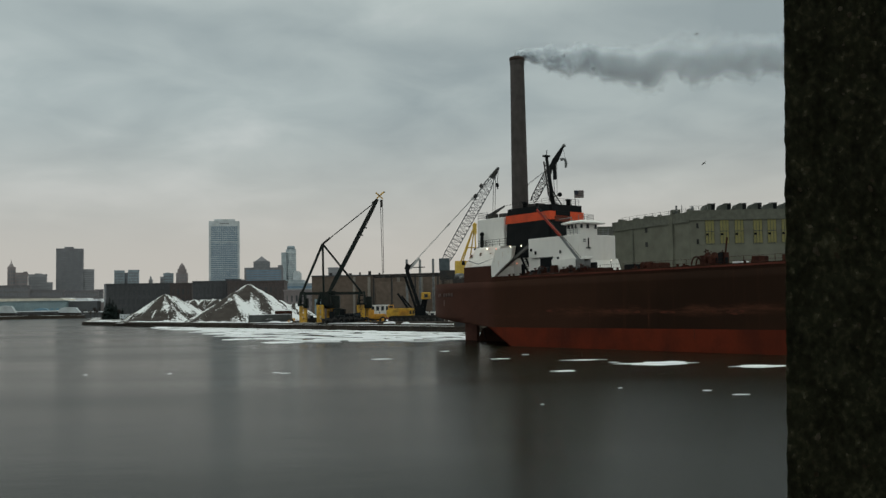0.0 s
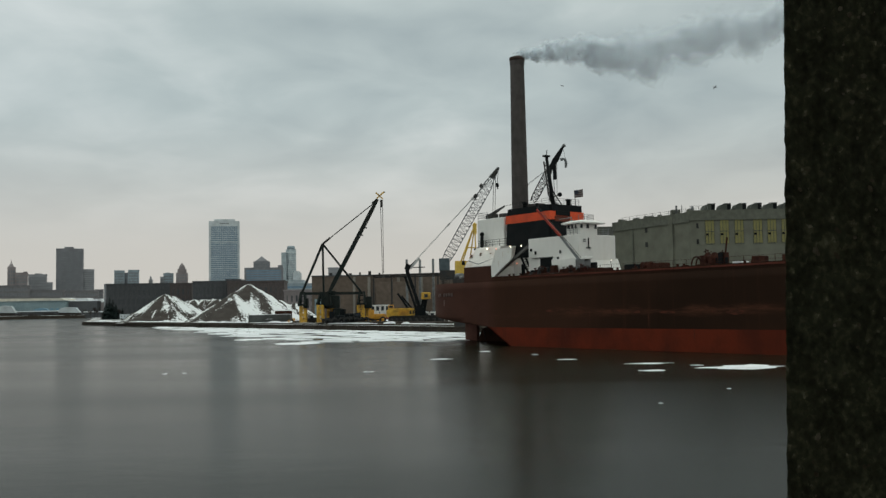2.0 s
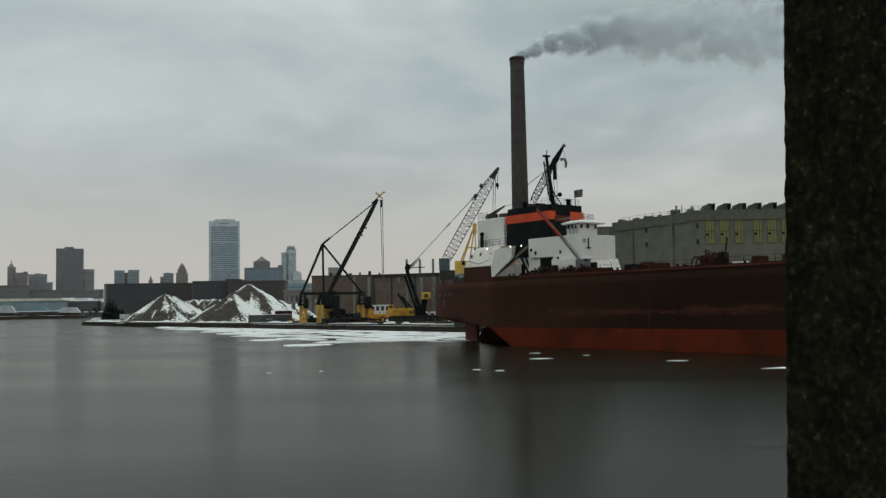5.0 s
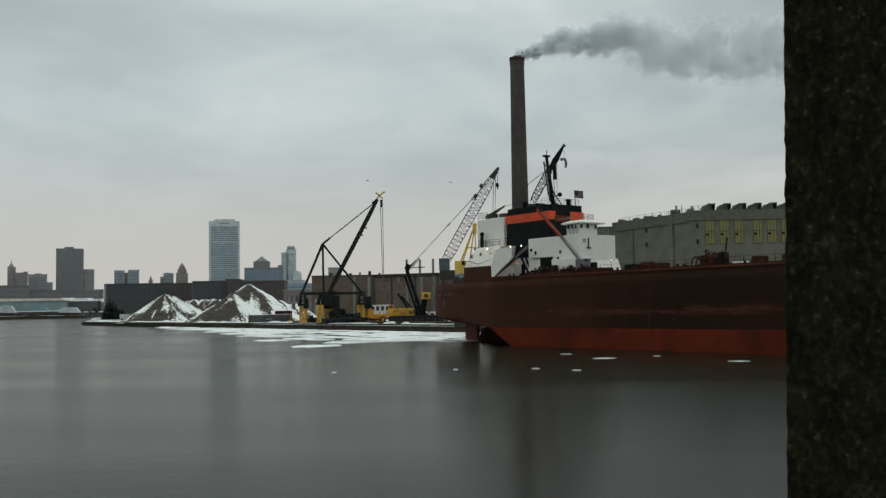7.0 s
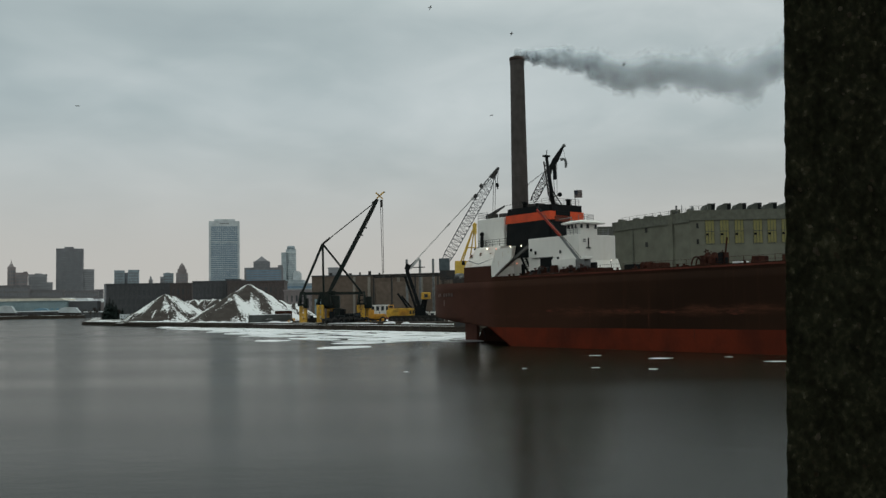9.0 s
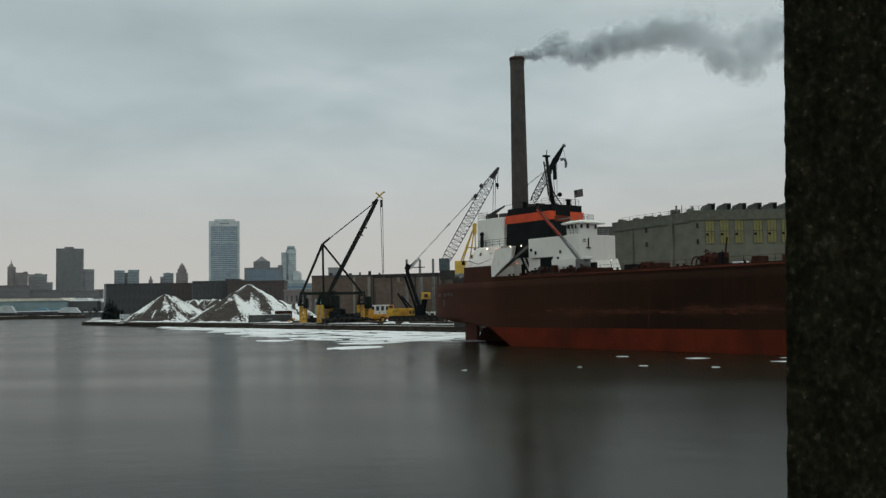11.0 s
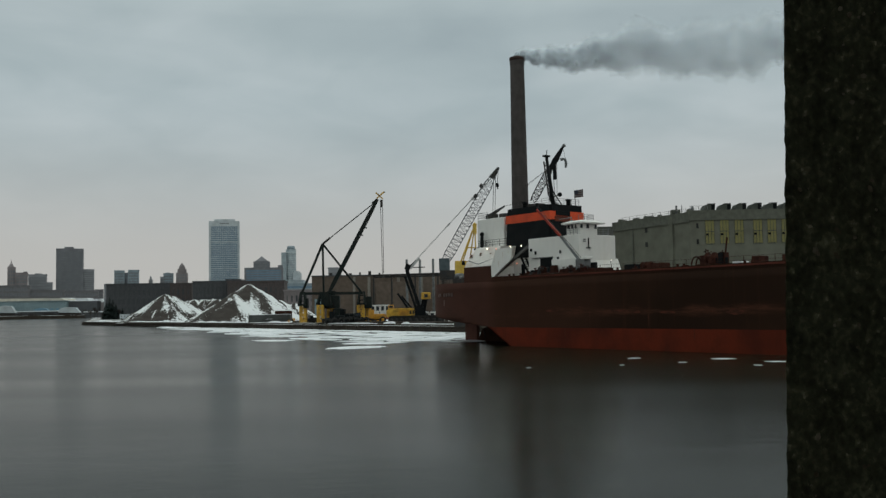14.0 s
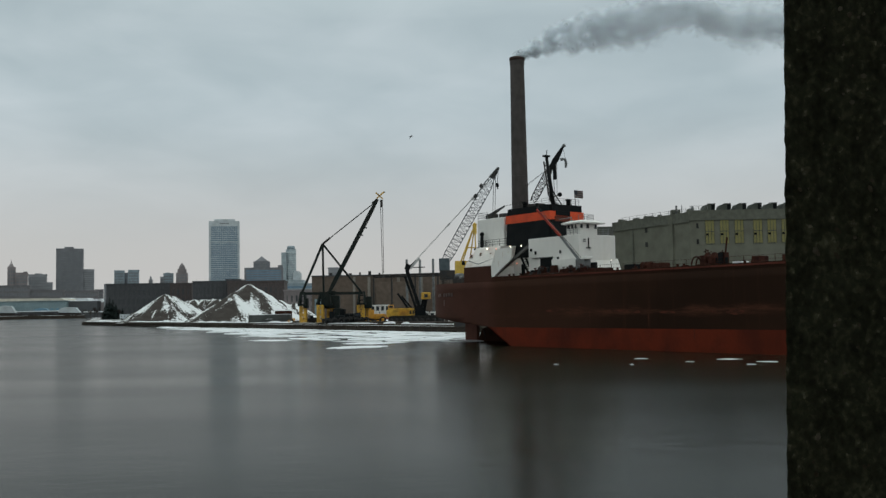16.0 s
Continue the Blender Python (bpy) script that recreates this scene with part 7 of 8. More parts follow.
floe([(0, 9.92, 79.08), (0.5, 11.63, 78.63), (1, 13.36, 78.18), (1.5, 15.32, 78.01), (2, 17.05, 77.9), (2.5, 18.78, 77.44), (3, 20.79, 77.26), (3.5, 23.08, 76.99), (4, 24.88, 76.51), (6, 32.25, 74.54), (16, 32.25, 74.54)], 2.48, 2.97, 4, 0)
floe([(0, 5.72, 99.15), (1, 8.92, 97.57), (2, 12.24, 95.97), (3, 15.61, 94.38), (4, 18.82, 92.35), (6.5, 26.12, 88.62), (7, 27.13, 88.31), (8, 28.79, 87.79), (9, 30.05, 86.94), (11.5, 30.6, 86.77), (13, 30.33, 86.85), (16, 29.26, 86.73)], 1.96, 2.43, 5, 0)
floe([(0, -6.83, 102.66), (1, -3.57, 101.61), (2, -0.38, 100.58), (3, 3.11, 99.99), (4, 6.41, 98.92), (6.5, 14.71, 97.3), (7, 16.13, 96.83), (8, 18.98, 95.9), (9, 21.41, 95.1), (11.5, 25.44, 93.78), (13, 26.62, 92.87), (14.5, 26.98, 92.24), (16, 27.24, 91.65)], 2.45, 2.79, 6, 0)
floe([(0, 0.06, 118.63), (1.5, 3.87, 117.17), (3.5, 7.92, 112.71), (6.5, 12.83, 107.49), (7, 13.6, 106.56), (8, 14.84, 104.22), (9, 16.18, 102.52), (11.5, 18.89, 98.67), (12.5, 19.23, 97.44), (14.5, 19.03, 95.88), (16, 19.57, 95.17)], 1.40, 2.35, 7, 0)
floe([(0, -14.67, 83.31), (1, -10.14, 82.51), (1.5, -8.87, 82.54), (2, -6.71, 82.34), (3, -3.21, 82.52), (4, -0.09, 82.81), (6.5, 6.55, 82.53), (7, 7.82, 82.57), (8, 10.42, 82.62), (9, 13.02, 82.68), (11.5, 18.33, 84.38), (12.5, 19.96, 85.58), (14, 21.9, 88.08), (16, 22.75, 88.73)], 0.73, 1.38, 8, 0)
floe([(0, -13.77, 82.37), (1, -9.29, 81.94), (1.5, -7.92, 82.3), (3.5, -1.15, 81.99), (4, 0.97, 81.43), (6.5, 9.36, 80.3), (7, 11.01, 79.86), (8, 14.24, 79.72), (9, 17.33, 79.61), (11.5, 24.0, 81.16), (12.5, 25.92, 82.19), (13.5, 26.84, 82.33), (15, 27.0, 82.68), (16, 26.8, 83.57)], 0.86, 1.62, 9, 0)
floe([(0, -24.32, 84.32), (3.5, -20.02, 84.68), (4.2, -17.11, 84.67), (6.5, -0.04, 83.17), (7, 0.9, 83.3), (9, 6.9, 83.2), (11.5, 12.72, 83.94), (12.5, 14.39, 84.68), (14, 15.84, 85.51), (16, 16.82, 86.07)], 0.49, 1.12, 10, 0)
floe([(0, -31.98, 84.8), (4, -18.15, 83.48), (6.5, -11.1, 82.4), (9, -3.36, 81.48), (11.5, 2.79, 82.42), (12.5, 4.99, 82.57), (13.5, 6.61, 83.28), (15, 8.7, 85.89), (16, 10.22, 88.0)], 0.48, 1.08, 11, 0)
floe([(0, 16.22, 59.27), (0.5, 17.74, 58.97), (1, 19.47, 58.62), (1.5, 21.05, 58.3), (3, 26.01, 57.12), (16, 26.01, 57.12)], 0.59, 0.84, 12, 0)
floe([(0, 17.41, 56.36), (0.5, 18.94, 56.06), (1, 20.51, 55.76), (2, 24.09, 55.08), (16, 24.09, 55.08)], 1.06, 0.76, 13, 0)
floe([(0, 26.62, 80.8), (0.5, 27.82, 79.32), (1, 29.14, 78.21), (2, 31.99, 75.99), (16, 31.99, 75.99)], 5.15, 3.58, 14, 0)
floe([(0, 5.32, 52.7), (0.5, 6.84, 52.44), (1, 8.45, 52.47), (2, 11.74, 52.21), (4, 19.18, 51.52), (16, 19.18, 51.52)], 0.25, 0.44, 15, 0)
floe([(0, 11.36, 62.15), (1, 14.58, 61.48), (2, 17.88, 60.37), (3.2, 22.04, 59.11), (16, 22.04, 59.11)], 0.29, 0.61, 16, 0)
floe([(0, 9.03, 106.9), (3, 10.86, 106.25), (3.5, 11.45, 104.79), (4, 12.52, 104.41), (6.5, 20.37, 100.47), (9, 28.38, 95.47), (12, 33.47, 91.65), (16, 33.47, 91.65)], 0.74, 1.79, 17, 0)
floe([(0, -27.18, 162.77), (4, -21.53, 150.22), (7, -19.14, 143.63), (9, -14.14, 136.42), (12, -12.37, 134.71), (16, -12.13, 136.55)], 8.49, 10.10, 18, 0)
floe([(0, -22.69, 168.9), (4, -17.81, 160.89), (7, -15.34, 157.07), (9, -13.36, 153.6), (12, -11.85, 151.67), (16, -11.38, 151.45)], 11.14, 10.06, 19, 0)
floe([(0, -39.98, 183.99), (4, -34.21, 177.8), (7, -31.63, 173.43), (9, -31.22, 171.74), (12, -30.55, 171.41), (16, -31.51, 173.37)], 7.18, 9.82, 20, 0)

# ---- smoke ----
def smoke_material(name, density):
    """Thin veil of smoke: ragged holes at two scales let the sky through."""
    m, n, l, b = nodes_of(name)
    n.remove(b)
    d, t = n.new("ShaderNodeBsdfDiffuse"), n.new("ShaderNodeBsdfTranslucent")
    d.inputs[0].default_value = t.inputs[0].default_value = (0.90, 0.945, 0.99, 1)
    both = n.new("ShaderNodeMixShader")
    both.inputs[0].default_value = 0.3
    l.new(d.outputs[0], both.inputs[1])
    l.new(t.outputs[0], both.inputs[2])
    co, rag, thin = n.new("ShaderNodeTexCoord"), n.new("ShaderNodeTexNoise"), n.new("ShaderNodeMapRange")
    rag.inputs["Scale"].default_value, rag.inputs["Detail"].default_value = 0.22, 2
    l.new(co.outputs["Object"], rag.inputs["Vector"])
    thin.inputs[1].default_value, thin.inputs[2].default_value = 0.36, 0.62
    thin.inputs[3].default_value, thin.inputs[4].default_value = density * 0.3, min(1.0, density * 1.5)
    l.new(rag.outputs[0], thin.inputs[0])
    clear = n.new("ShaderNodeBsdfTransparent")
    mix = n.new("ShaderNodeMixShader")
    l.new(thin.outputs[0], mix.inputs[0])
    l.new(clear.outputs[0], mix.inputs[1])
    l.new(both.outputs[0], mix.inputs[2])
    l.new(mix.outputs[0], n["Material Output"].inputs[0])
    return m


PLUME_X0, PLUME_DX = 20.39, 0.14


def puff_mesh(r, seed, mats):
    """A billow of nested veils, knobbly like a cauliflower: thick within, thinning outwards."""
    bm = bmesh.new()
    for shell, (size, off) in enumerate(((1.0, 0.0), (0.84, 3.0), (0.66, 6.0), (0.46, 9.0))):
        made = bmesh.ops.create_icosphere(bm, subdivisions=3, radius=1)["verts"]
        for v in made:
            u = v.co.normalized()
            big = noise.noise(u * 1.3 + Vector((seed * 5.3, off * 0.2, 0)))
            knob = abs(noise.noise(u * 2.6 + Vector((seed * 3.1, 0, off * 0.3)))) + 0.22 * abs(noise.noise(u * 5.5 + Vector((0, seed * 2.7, off * 0.3))))
            v.co = u * r * size * (0.78 + 0.42 * big + 0.75 * knob)
            v.co.x *= 1.18
            for f in v.link_faces:
                f.material_index, f.smooth = shell, True
    me = bpy.data.meshes.new("smoke_puff")
    bm.to_mesh(me)
    bm.free()
    for m in mats:
        me.materials.append(m)
    return me


smoke = thing("smoke_plume", "grey smoke drifting from the chimney top", "smoke", (0, 230, 0))
PUFFS = []


def make_puffs():
    rng = random.Random(3)
    radii = (1.25, 1.5, 1.8, 2.2, 2.7, 3.3)
    meshes = []
    for i, r in enumerate(radii):
        mats = [smoke_material("drifting smoke", k * (1.6 - 0.22 * i)) for k in (0.07, 0.09, 0.12, 0.16)]
        meshes.append([puff_mesh(r, 10 + i * 4 + k, mats) for k in range(3)])
    s = -6.0
    while s < 540:
        k = min(1.0, (max(0.0, s) / 210) ** 0.7)
        lanes = 1 if s < 14 else 2 if s < 45 else 3 if s < 110 else 4
        for lane in range(lanes):
            idx = min(5, max(0, int(k * 5.0 + rng.uniform(-0.6, 0.9))))
            ob = new("smoke_puff", meshes[idx][rng.randrange(3)])
            ob.parent = smoke
            tagged(ob, kind="stuff")
            lie = (lane - (lanes - 1) / 2) * 2 / max(1, lanes - 1) + rng.uniform(-0.25, 0.25) if lanes > 1 else 0.0
            PUFFS.append((ob, s + rng.uniform(-6, 6) * min(1, abs(s) / 20), lie, radii[idx] / PLUME_DX, rng.uniform(-1, 1) * (0.5 + 2.0 * k), rng.uniform(0, 360), rng.choice((-1, 1)) * rng.uniform(10, 30)))
        s += 4 + 12 * k


make_puffs()

# the plume's middle line at six stations downwind, time by time
PLUME_A = [
    (0, 98, 110, 127, 120, 116, 112),
    (0.5, 97, 109, 137, 140, 128, 104),
    (1, 92, 88, 96, 108, 148, 157),
    (1.5, 90, 74, 72, 68, 75, 90),
    (2, 93, 95, 112, 90, 68, 46),
    (2.5, 92, 90, 74, 52, 42, 42),
    (3, 88, 84, 90, 70, 30, 5),
    (3.5, 82, 58, 48, 22, 8, 20),
    (4, 86, 77, 75, 95, 50, 20),
]
PLUME_B = [
    (6.5, 84, 64, 36, 25, 92, 95),
    (7, 88, 75, 72, 108, 108, 88),
    (7.5, 98, 110, 122, 128, 99, 78),
    (8, 97, 103, 95, 60, 85, 68),
    (8.5, 97, 104, 131, 115, 55, 25),
    (9, 99, 115, 144, 138, 147, 121),
]
PLUME_C = [
    (11.5, 90, 80, 62, 62, 68, 50),
    (12, 88, 72, 82, 75, 40, 38),
    (12.5, 92, 82, 72, 65, 30, 30),
    (13, 92, 80, 52, 112, 140, 150),
    (13.5, 106, 122, 124, 115, 78, 30),
    (14, 101, 106, 94, 107, 104, 90),
    (14.5, 100, 106, 106, 110, 156, 156),
    (15, 106, 126, 117, 110, 97, 80),
    (15.5, 92, 78, 70, 75, 90, 130),
    (16, 84, 64, 48, 26, 54, 60),
]
# and half its depth there
SPREAD_A = [
    (9, 25, 28, 38, 32, 34),
    (9, 25, 30, 40, 46, 33),
    (9, 20, 25, 33, 37, 36),
    (9, 24, 24, 28, 34, 40),
    (9, 21, 34, 40, 36, 28),
    (9, 20, 23, 27, 36, 36),
    (9, 20, 33, 27, 27, 27),
    (9, 25, 28, 28, 26, 30),
    (9, 23, 40, 64, 50, 40),
]
SPREAD_B = [
    (9, 25, 23, 25, 42, 45),
    (9, 23, 30, 48, 50, 52),
    (9, 30, 29, 29, 46, 52),
    (9, 28, 26, 36, 50, 40),
    (9, 34, 24, 32, 38, 28),
    (9, 20, 30, 30, 40, 32),
]
SPREAD_C = [
    (9, 26, 26, 33, 48, 46),
    (9, 26, 36, 36, 34, 34),
    (9, 30, 42, 33, 28, 28),
    (9, 28, 28, 38, 32, 32),
    (9, 27, 33, 43, 40, 34),
    (9, 20, 34, 40, 50, 40),
    (9, 20, 27, 48, 37, 34),
    (9, 27, 37, 36, 37, 34),
    (9, 30, 36, 34, 36, 40),
    (9, 30, 38, 30, 34, 32),
]


# ---- gulls ----
GULL = surface("grey-white gull feathers", (0.11, 0.11, 0.115), (0.2, 0.2, 0.2), 4, 0.8, bump=0)
GULLS = []


def make_gull():
    g = thing("gull", "gull flying with spread wings", "bird", (0, 0, 0), 0, "gulls over the harbour")
    bm = bmesh.new()
    bmesh.ops.create_icosphere(bm, subdivisions=2, radius=1, matrix=Matrix.Diagonal((0.24, 0.07, 0.07, 1)))
    bmesh.ops.create_icosphere(bm, subdivisions=1, radius=0.06, matrix=Matrix.Translation((0.23, 0, 0.02)))
    part("body", bm, GULL, g)
    part("tail", prism(bmesh.new(), [(-0.2, -0.03), (-0.36, -0.07), (-0.36, 0.07), (-0.2, 0.03)], -0.01, 0.01, axis="z"), GULL, g)
    part("beak", beam(bmesh.new(), (0.28, 0, 0.02), (0.34, 0, 0.01), 0.025, 4, 0.01), YELLOW, g)
    for s in (-1, 1):
        pts = [(0.10, 0.04 * s), (0.12, 0.26 * s), (0.02, 0.62 * s), (-0.04, 0.6 * s), (-0.03, 0.26 * s), (-0.07, 0.04 * s)]
        w = part("wing", prism(bmesh.new(), pts, -0.012, 0.012, axis="z"), GULL, g)
    return g


GULL_ROUTES = [
    [(0.00, 41.2, 150.0, 48.5, 0), (0.35, 67.5, 150.0, 66.7, 0), (3.15, -79.5, 135.0, 63.0, 0), (3.50, -53.8, 135.0, 49.2, 0), (3.85, -28.4, 135.0, 62.1, 0), (16.00, -28.4, 135.0, 62.1, 0)],
    [(0.00, 41.7, 150.0, 27.6, 180), (0.35, 19.9, 150.0, 67.5, 180), (3.15, -22.0, 172.0, 77.4, 180), (3.50, -44.1, 172.0, 56.0, 180), (3.85, -66.2, 172.0, 78.2, 180), (16.00, -66.2, 172.0, 78.2, 180)],
    [(0.00, 37.3, 150.0, 67.2, 180), (1.65, 37.3, 150.0, 67.2, 180), (2.00, 19.5, 150.0, 40.5, 180), (2.35, 3.0, 150.0, 67.8, 180), (3.15, 6.2, 159.0, 71.5, 180), (3.50, -20.9, 159.0, 54.2, 180), (3.85, -47.6, 159.0, 72.5, 180), (8.65, -20.4, 150.0, 68.2, 0), (9.00, -1.4, 150.0, 53.6, 0), (9.35, 18.0, 150.0, 67.5, 0), (16.00, 18.0, 150.0, 67.5, 0)],
    [(0.00, 68.4, 150.0, 66.6, 180), (1.65, 68.4, 150.0, 66.6, 180), (2.00, 43.9, 150.0, 39.8, 180), (2.35, 21.3, 150.0, 67.5, 180), (3.15, -19.7, 146.0, 66.5, 0), (3.50, 3.4, 146.0, 51.7, 0), (3.85, 27.0, 146.0, 65.7, 0), (8.65, 39.6, 150.0, 67.1, 180), (9.00, 11.6, 150.0, 49.1, 180), (9.35, -15.6, 150.0, 68.1, 180), (16.00, -15.6, 150.0, 68.1, 180)],
    [(0.00, 34.5, 183.0, 81.0, 180), (3.15, 34.5, 183.0, 81.0, 180), (3.50, 9.9, 183.0, 61.7, 180), (3.85, -14.0, 183.0, 81.8, 180), (8.65, -76.2, 150.0, 69.2, 0), (9.00, -58.0, 150.0, 38.6, 0), (9.35, -40.2, 150.0, 68.6, 0), (16.00, -40.2, 150.0, 68.6, 0)],
    [(0.00, -61.7, 170.0, 77.3, 0), (3.15, -61.7, 170.0, 77.3, 0), (3.50, -32.9, 170.0, 50.2, 0), (3.85, -3.9, 170.0, 76.3, 0), (8.65, 35.5, 150.0, 67.2, 180), (9.00, 8.1, 150.0, 35.9, 180), (9.35, -17.9, 150.0, 68.2, 180), (16.00, -17.9, 150.0, 68.2, 180)],
    [(0.00, 9.0, 157.0, 70.6, 180), (3.15, 9.0, 157.0, 70.6, 180), (3.50, -14.5, 157.0, 43.7, 180), (3.85, -37.5, 157.0, 71.4, 180), (8.65, 48.0, 150.0, 67.0, 180), (9.00, 29.5, 150.0, 43.8, 180), (9.35, 12.3, 150.0, 67.6, 180), (16.00, 12.3, 150.0, 67.6, 180)],
    [(0.00, -33.4, 144.0, 66.0, 0), (3.15, -33.4, 144.0, 66.0, 0), (3.50, -6.7, 144.0, 42.5, 0), (3.85, 20.6, 144.0, 65.0, 0), (6.65, 19.0, 150.0, 67.5, 180), (7.00, 1.4, 150.0, 25.3, 180), (7.35, -14.8, 150.0, 68.1, 180), (16.00, -14.8, 150.0, 68.1, 180)],
    [(0.00, -19.4, 181.0, 81.1, 180), (3.15, -19.4, 181.0, 81.1, 180), (3.50, -44.5, 181.0, 35.1, 180), (3.85, -69.4, 181.0, 82.0, 180), (6.65, 13.7, 150.0, 67.6, 180), (7.00, -11.8, 150.0, 25.8, 180), (7.35, -36.3, 150.0, 68.5, 180), (16.00, -36.3, 150.0, 68.5, 180)],
    [(0.00, -32.6, 168.0, 75.9, 0), (3.15, -32.6, 168.0, 75.9, 0), (3.50, -6.6, 168.0, 31.0, 0), (3.85, 20.8, 168.0, 75.0, 0), (12.15, 35.5, 150.0, 67.2, 180), (12.50, 8.0, 150.0, 46.7, 180), (12.85, -18.6, 150.0, 68.2, 180), (16.00, -18.6, 150.0, 68.2, 180)],
    [(0.00, 55.3, 155.0, 69.0, 180), (3.15, 55.3, 155.0, 69.0, 180), (3.50, 32.5, 155.0, 46.7, 180), (3.85, 11.0, 155.0, 69.7, 180), (12.65, 55.3, 150.0, 66.9, 180), (13.00, 32.7, 150.0, 42.7, 180), (13.35, 11.5, 150.0, 67.7, 180), (16.00, 11.5, 150.0, 67.7, 180)],
    [(0.00, 7.9, 142.0, 64.4, 0), (3.15, 7.9, 142.0, 64.4, 0), (3.50, 32.8, 142.0, 41.8, 0), (3.85, 59.1, 142.0, 63.5, 0), (12.65, 14.6, 150.0, 67.6, 0), (13.00, 35.6, 150.0, 43.4, 0), (13.35, 58.1, 150.0, 66.8, 0), (16.00, 58.1, 150.0, 66.8, 0)],
    [(0.00, 23.5, 179.0, 79.5, 0), (3.15, 23.5, 179.0, 79.5, 0), (3.50, 45.7, 179.0, 49.7, 0), (3.85, 69.8, 179.0, 78.7, 0), (15.15, 16.3, 150.0, 67.6, 0), (15.50, 33.1, 150.0, 36.5, 0), (15.85, 51.9, 150.0, 66.9, 0), (16.00, 51.9, 150.0, 66.9, 0)],
    [(0.00, 28.9, 166.0, 74.0, 0), (3.15, 28.9, 166.0, 74.0, 0), (3.50, 49.9, 166.0, 49.1, 0), (3.85, 72.5, 166.0, 73.2, 0), (15.15, 53.4, 150.0, 66.9, 180), (15.50, 28.0, 150.0, 31.0, 180), (15.85, 4.7, 150.0, 67.8, 180), (16.00, 4.7, 150.0, 67.8, 180)],
    [(0.00, 45.2, 153.0, 68.3, 180), (3.15, 45.2, 153.0, 68.3, 180), (3.50, 20.2, 153.0, 43.2, 180), (3.85, -3.5, 153.0, 69.2, 180), (15.65, 15.2, 150.0, 67.6, 180), (16.00, -4.8, 150.0, 32.7, 180)],
    [(0.00, 34.5, 140.0, 63.1, 180), (3.15, 34.5, 140.0, 63.1, 180), (3.50, 18.8, 140.0, 37.9, 180), (3.85, 4.4, 140.0, 63.6, 180), (16.00, 4.4, 140.0, 63.6, 180)],
    [(0.00, 19.2, 177.0, 78.8, 0), (3.15, 19.2, 177.0, 78.8, 0), (3.50, 43.9, 177.0, 41.0, 0), (3.85, 71.1, 177.0, 77.8, 0), (16.00, 71.1, 177.0, 77.8, 0)],
    [(0.00, 24.3, 164.0, 73.3, 0), (3.15, 24.3, 164.0, 73.3, 0), (3.50, 51.9, 164.0, 41.4, 0), (3.85, 81.7, 164.0, 72.2, 0), (16.00, 81.7, 164.0, 72.2, 0)],
]
first = make_gull()
for k, route in enumerate(GULL_ROUTES):
    g = first if k == 0 else copy_thing(first, pose(0, 0, 0))
    roll = 25 * math.sin(k * 2.3)
    GULLS.append((g, [(t, pose(x, y, z, roll, -6, hd + 20 * math.sin(k))) for t, x, y, z, hd in route]))



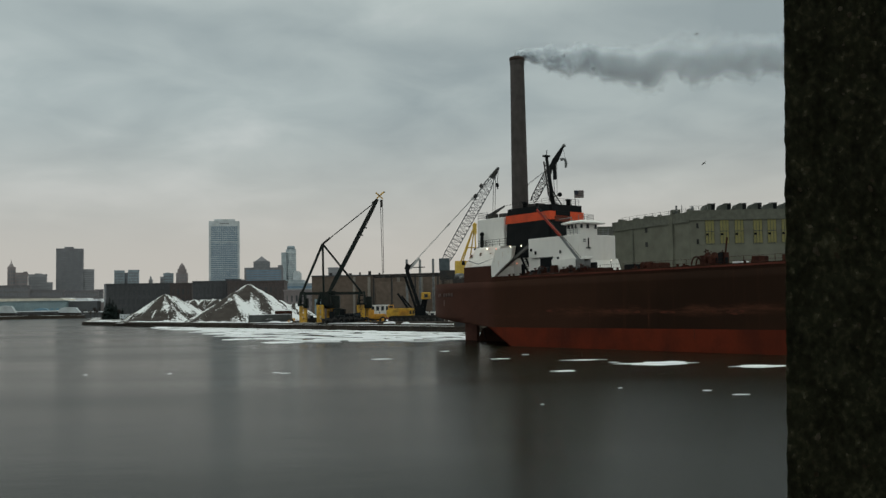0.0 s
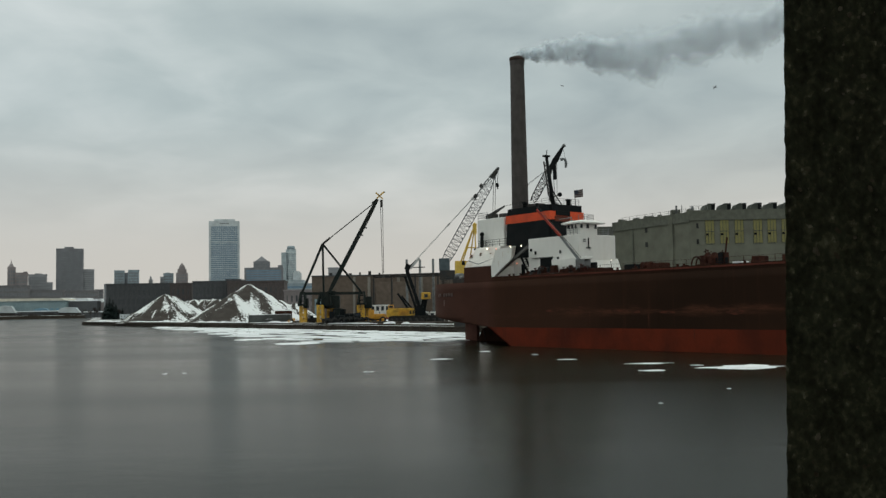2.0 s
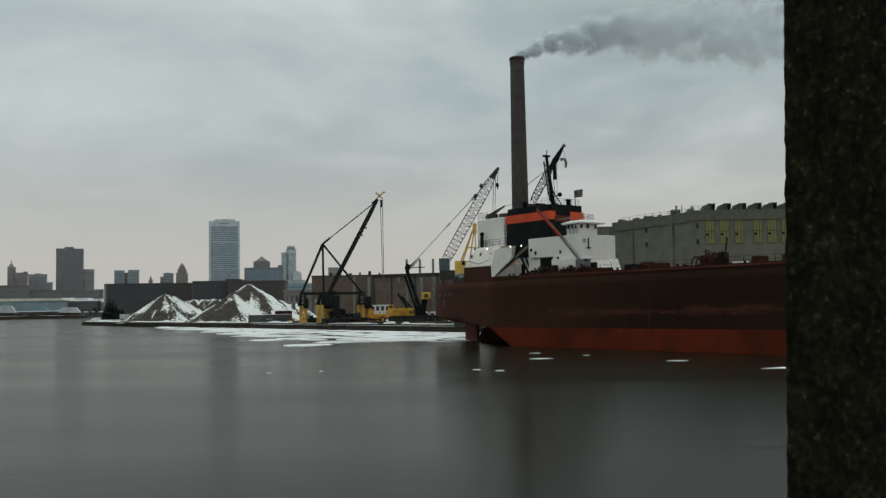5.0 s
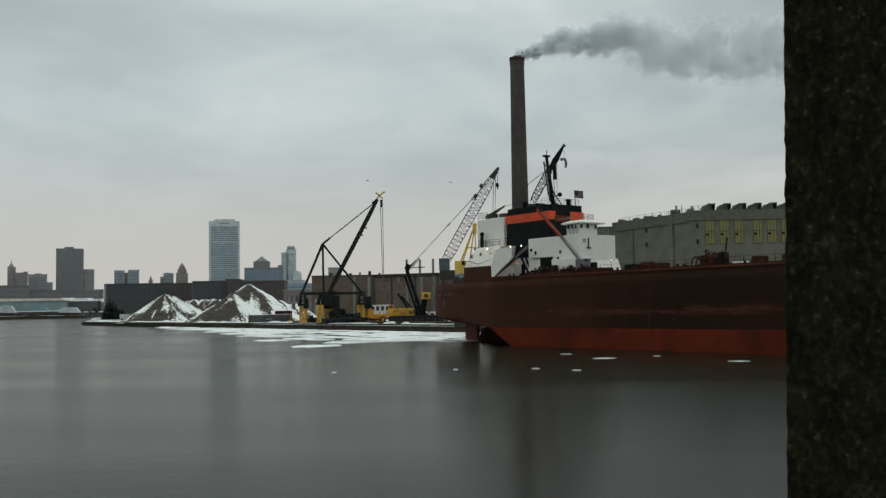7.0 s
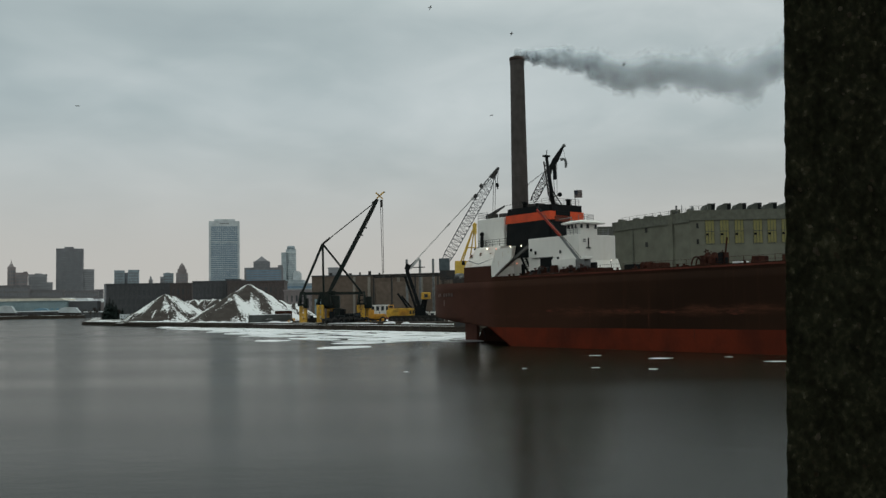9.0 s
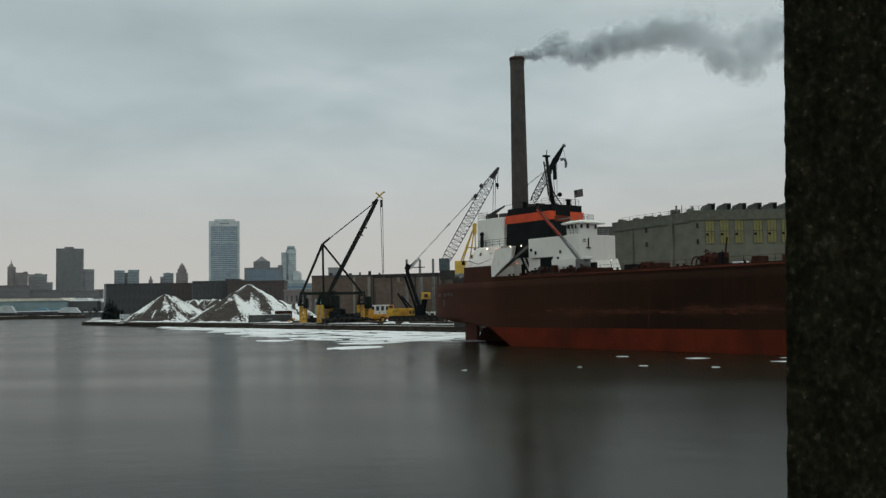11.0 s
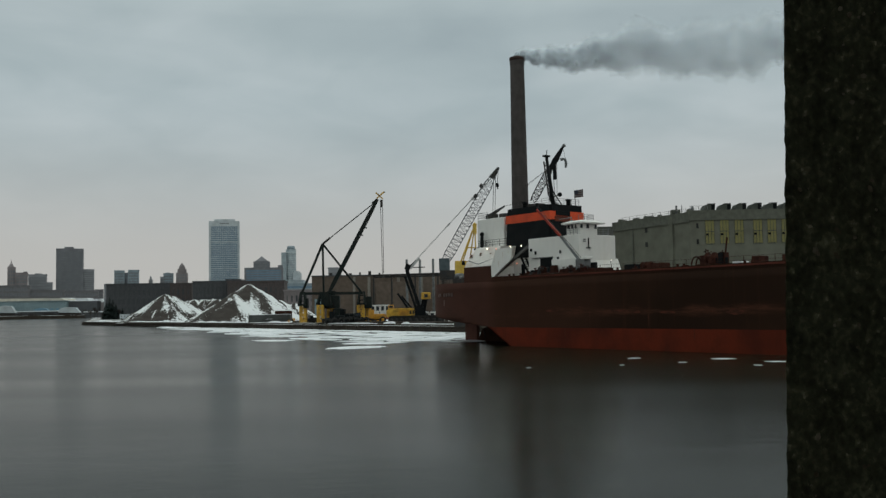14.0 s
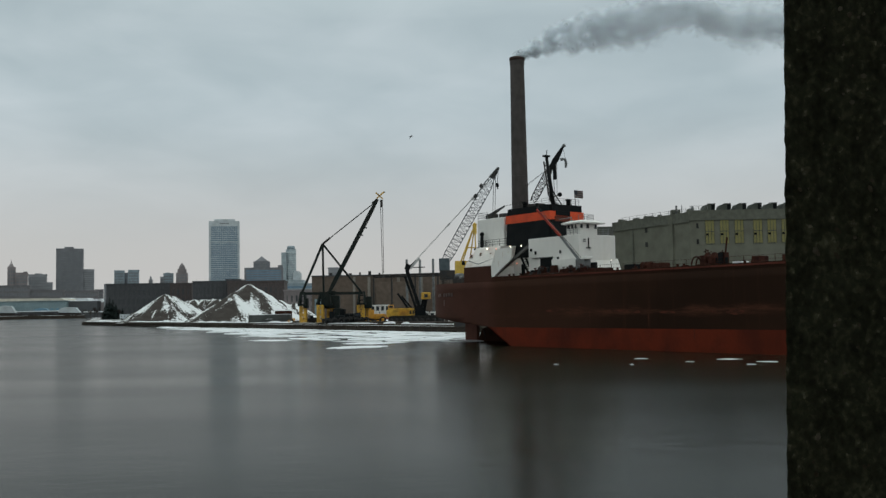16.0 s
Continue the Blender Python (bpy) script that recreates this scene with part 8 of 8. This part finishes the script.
def motions():
    walk(clouds, [(t, pose(0, 0, 0, 0, 0, -6.0 * t)) for t in (0, 4, 8, 12, 16)])
    walk(water, [(0, pose(0, 0, 0)), (8, pose(26, 0, 0)), (16, pose(40, 0, 0))])
    for ob, v, p, turn in PANS:
        reach = 2.0 + 0.16 * v
        rows = []
        for t, k in ((0, 0), (2, 0.28), (4, 0.55), (7, 0.85), (9, 1.0), (12, 1.05), (16, 1.0)):
            q = p + QDIR * reach * k * 0.55 + Vector((1, 0, 0)) * reach * k * 0.5
            rows.append((t, pose(q.x, q.y, 0, 0, 0, turn)))
        walk(ob, rows)
    for ob, rows, seed in FLOES:
        walk(ob, [(t, pose(x, y, 0, 0, 0, 3.0 * math.sin(seed) * t)) for t, x, y in rows])
    middles, spreads = PLUME_A + PLUME_B + PLUME_C, SPREAD_A + SPREAD_B + SPREAD_C
    for n, (ob, s, lie, size, dy, a, spin) in enumerate(PUFFS):
        keys = []
        f = min(4.999, max(0.0, s / 93))
        j = int(f)
        for i, ((t, *ys), ws) in enumerate(zip(middles, spreads)):
            ease = (f - j) ** 2 * (3 - 2 * (f - j))
            y = ys[j] + (ys[j + 1] - ys[j]) * ease
            w = ws[j] + (ws[j + 1] - ws[j]) * (f - j)
            if s < 30:
                y, w = 98 + (y - 98) * max(0.0, s) / 30, 9 + (w - 9) * max(0.0, s) / 30
            room = max(0.0, w - size * 0.75)
            # whole billows heave together; each puff stirs a little by itself
            heave = noise.noise(Vector((s * 0.021, t * 2.3, 4))) + 0.6 * lie * noise.noise(Vector((s * 0.035, t * 1.9, 9)))
            wob = w * (0.2 * noise.noise(Vector((n * 3.1, t * 1.7, 0))) + 0.55 * heave) * max(0.0, min(1, s / 60))
            drift = 14 * max(0.0, min(1, s / 80)) * noise.noise(Vector((n * 1.7, 5, t * 1.3)))
            keys.append((t, pose(PLUME_X0 + (s + drift) * PLUME_DX, dy, 66.29 - (y + lie * room + wob - 103) * PLUME_DX + s * PLUME_DX * 0.0175, a, a * 1.7, spin * i * 0.9)))
        walk(ob, keys)
    for n, strip in enumerate(FLAG_PARTS):
        keys = []
        for i in range(33):
            t = i / 2
            sway = [14 * math.sin(3.1 * t + 1.1 * k) + 9 * math.sin(7.3 * t + 0.8 * k) for k in range(n + 1)]
            x = y = 0.0
            for k in range(n):
                x += 0.34 * math.cos(radians(sway[k]))
                y += 0.34 * math.sin(radians(sway[k]))
            keys.append((t, pose(0.05 + x, y, -0.03 * n - 0.04 * n * math.sin(2.1 * t), 0, 4 * math.sin(2.7 * t), sway[n])))
        walk(strip, keys)
    for g, rows in GULLS:
        walk(g, rows)


motions()
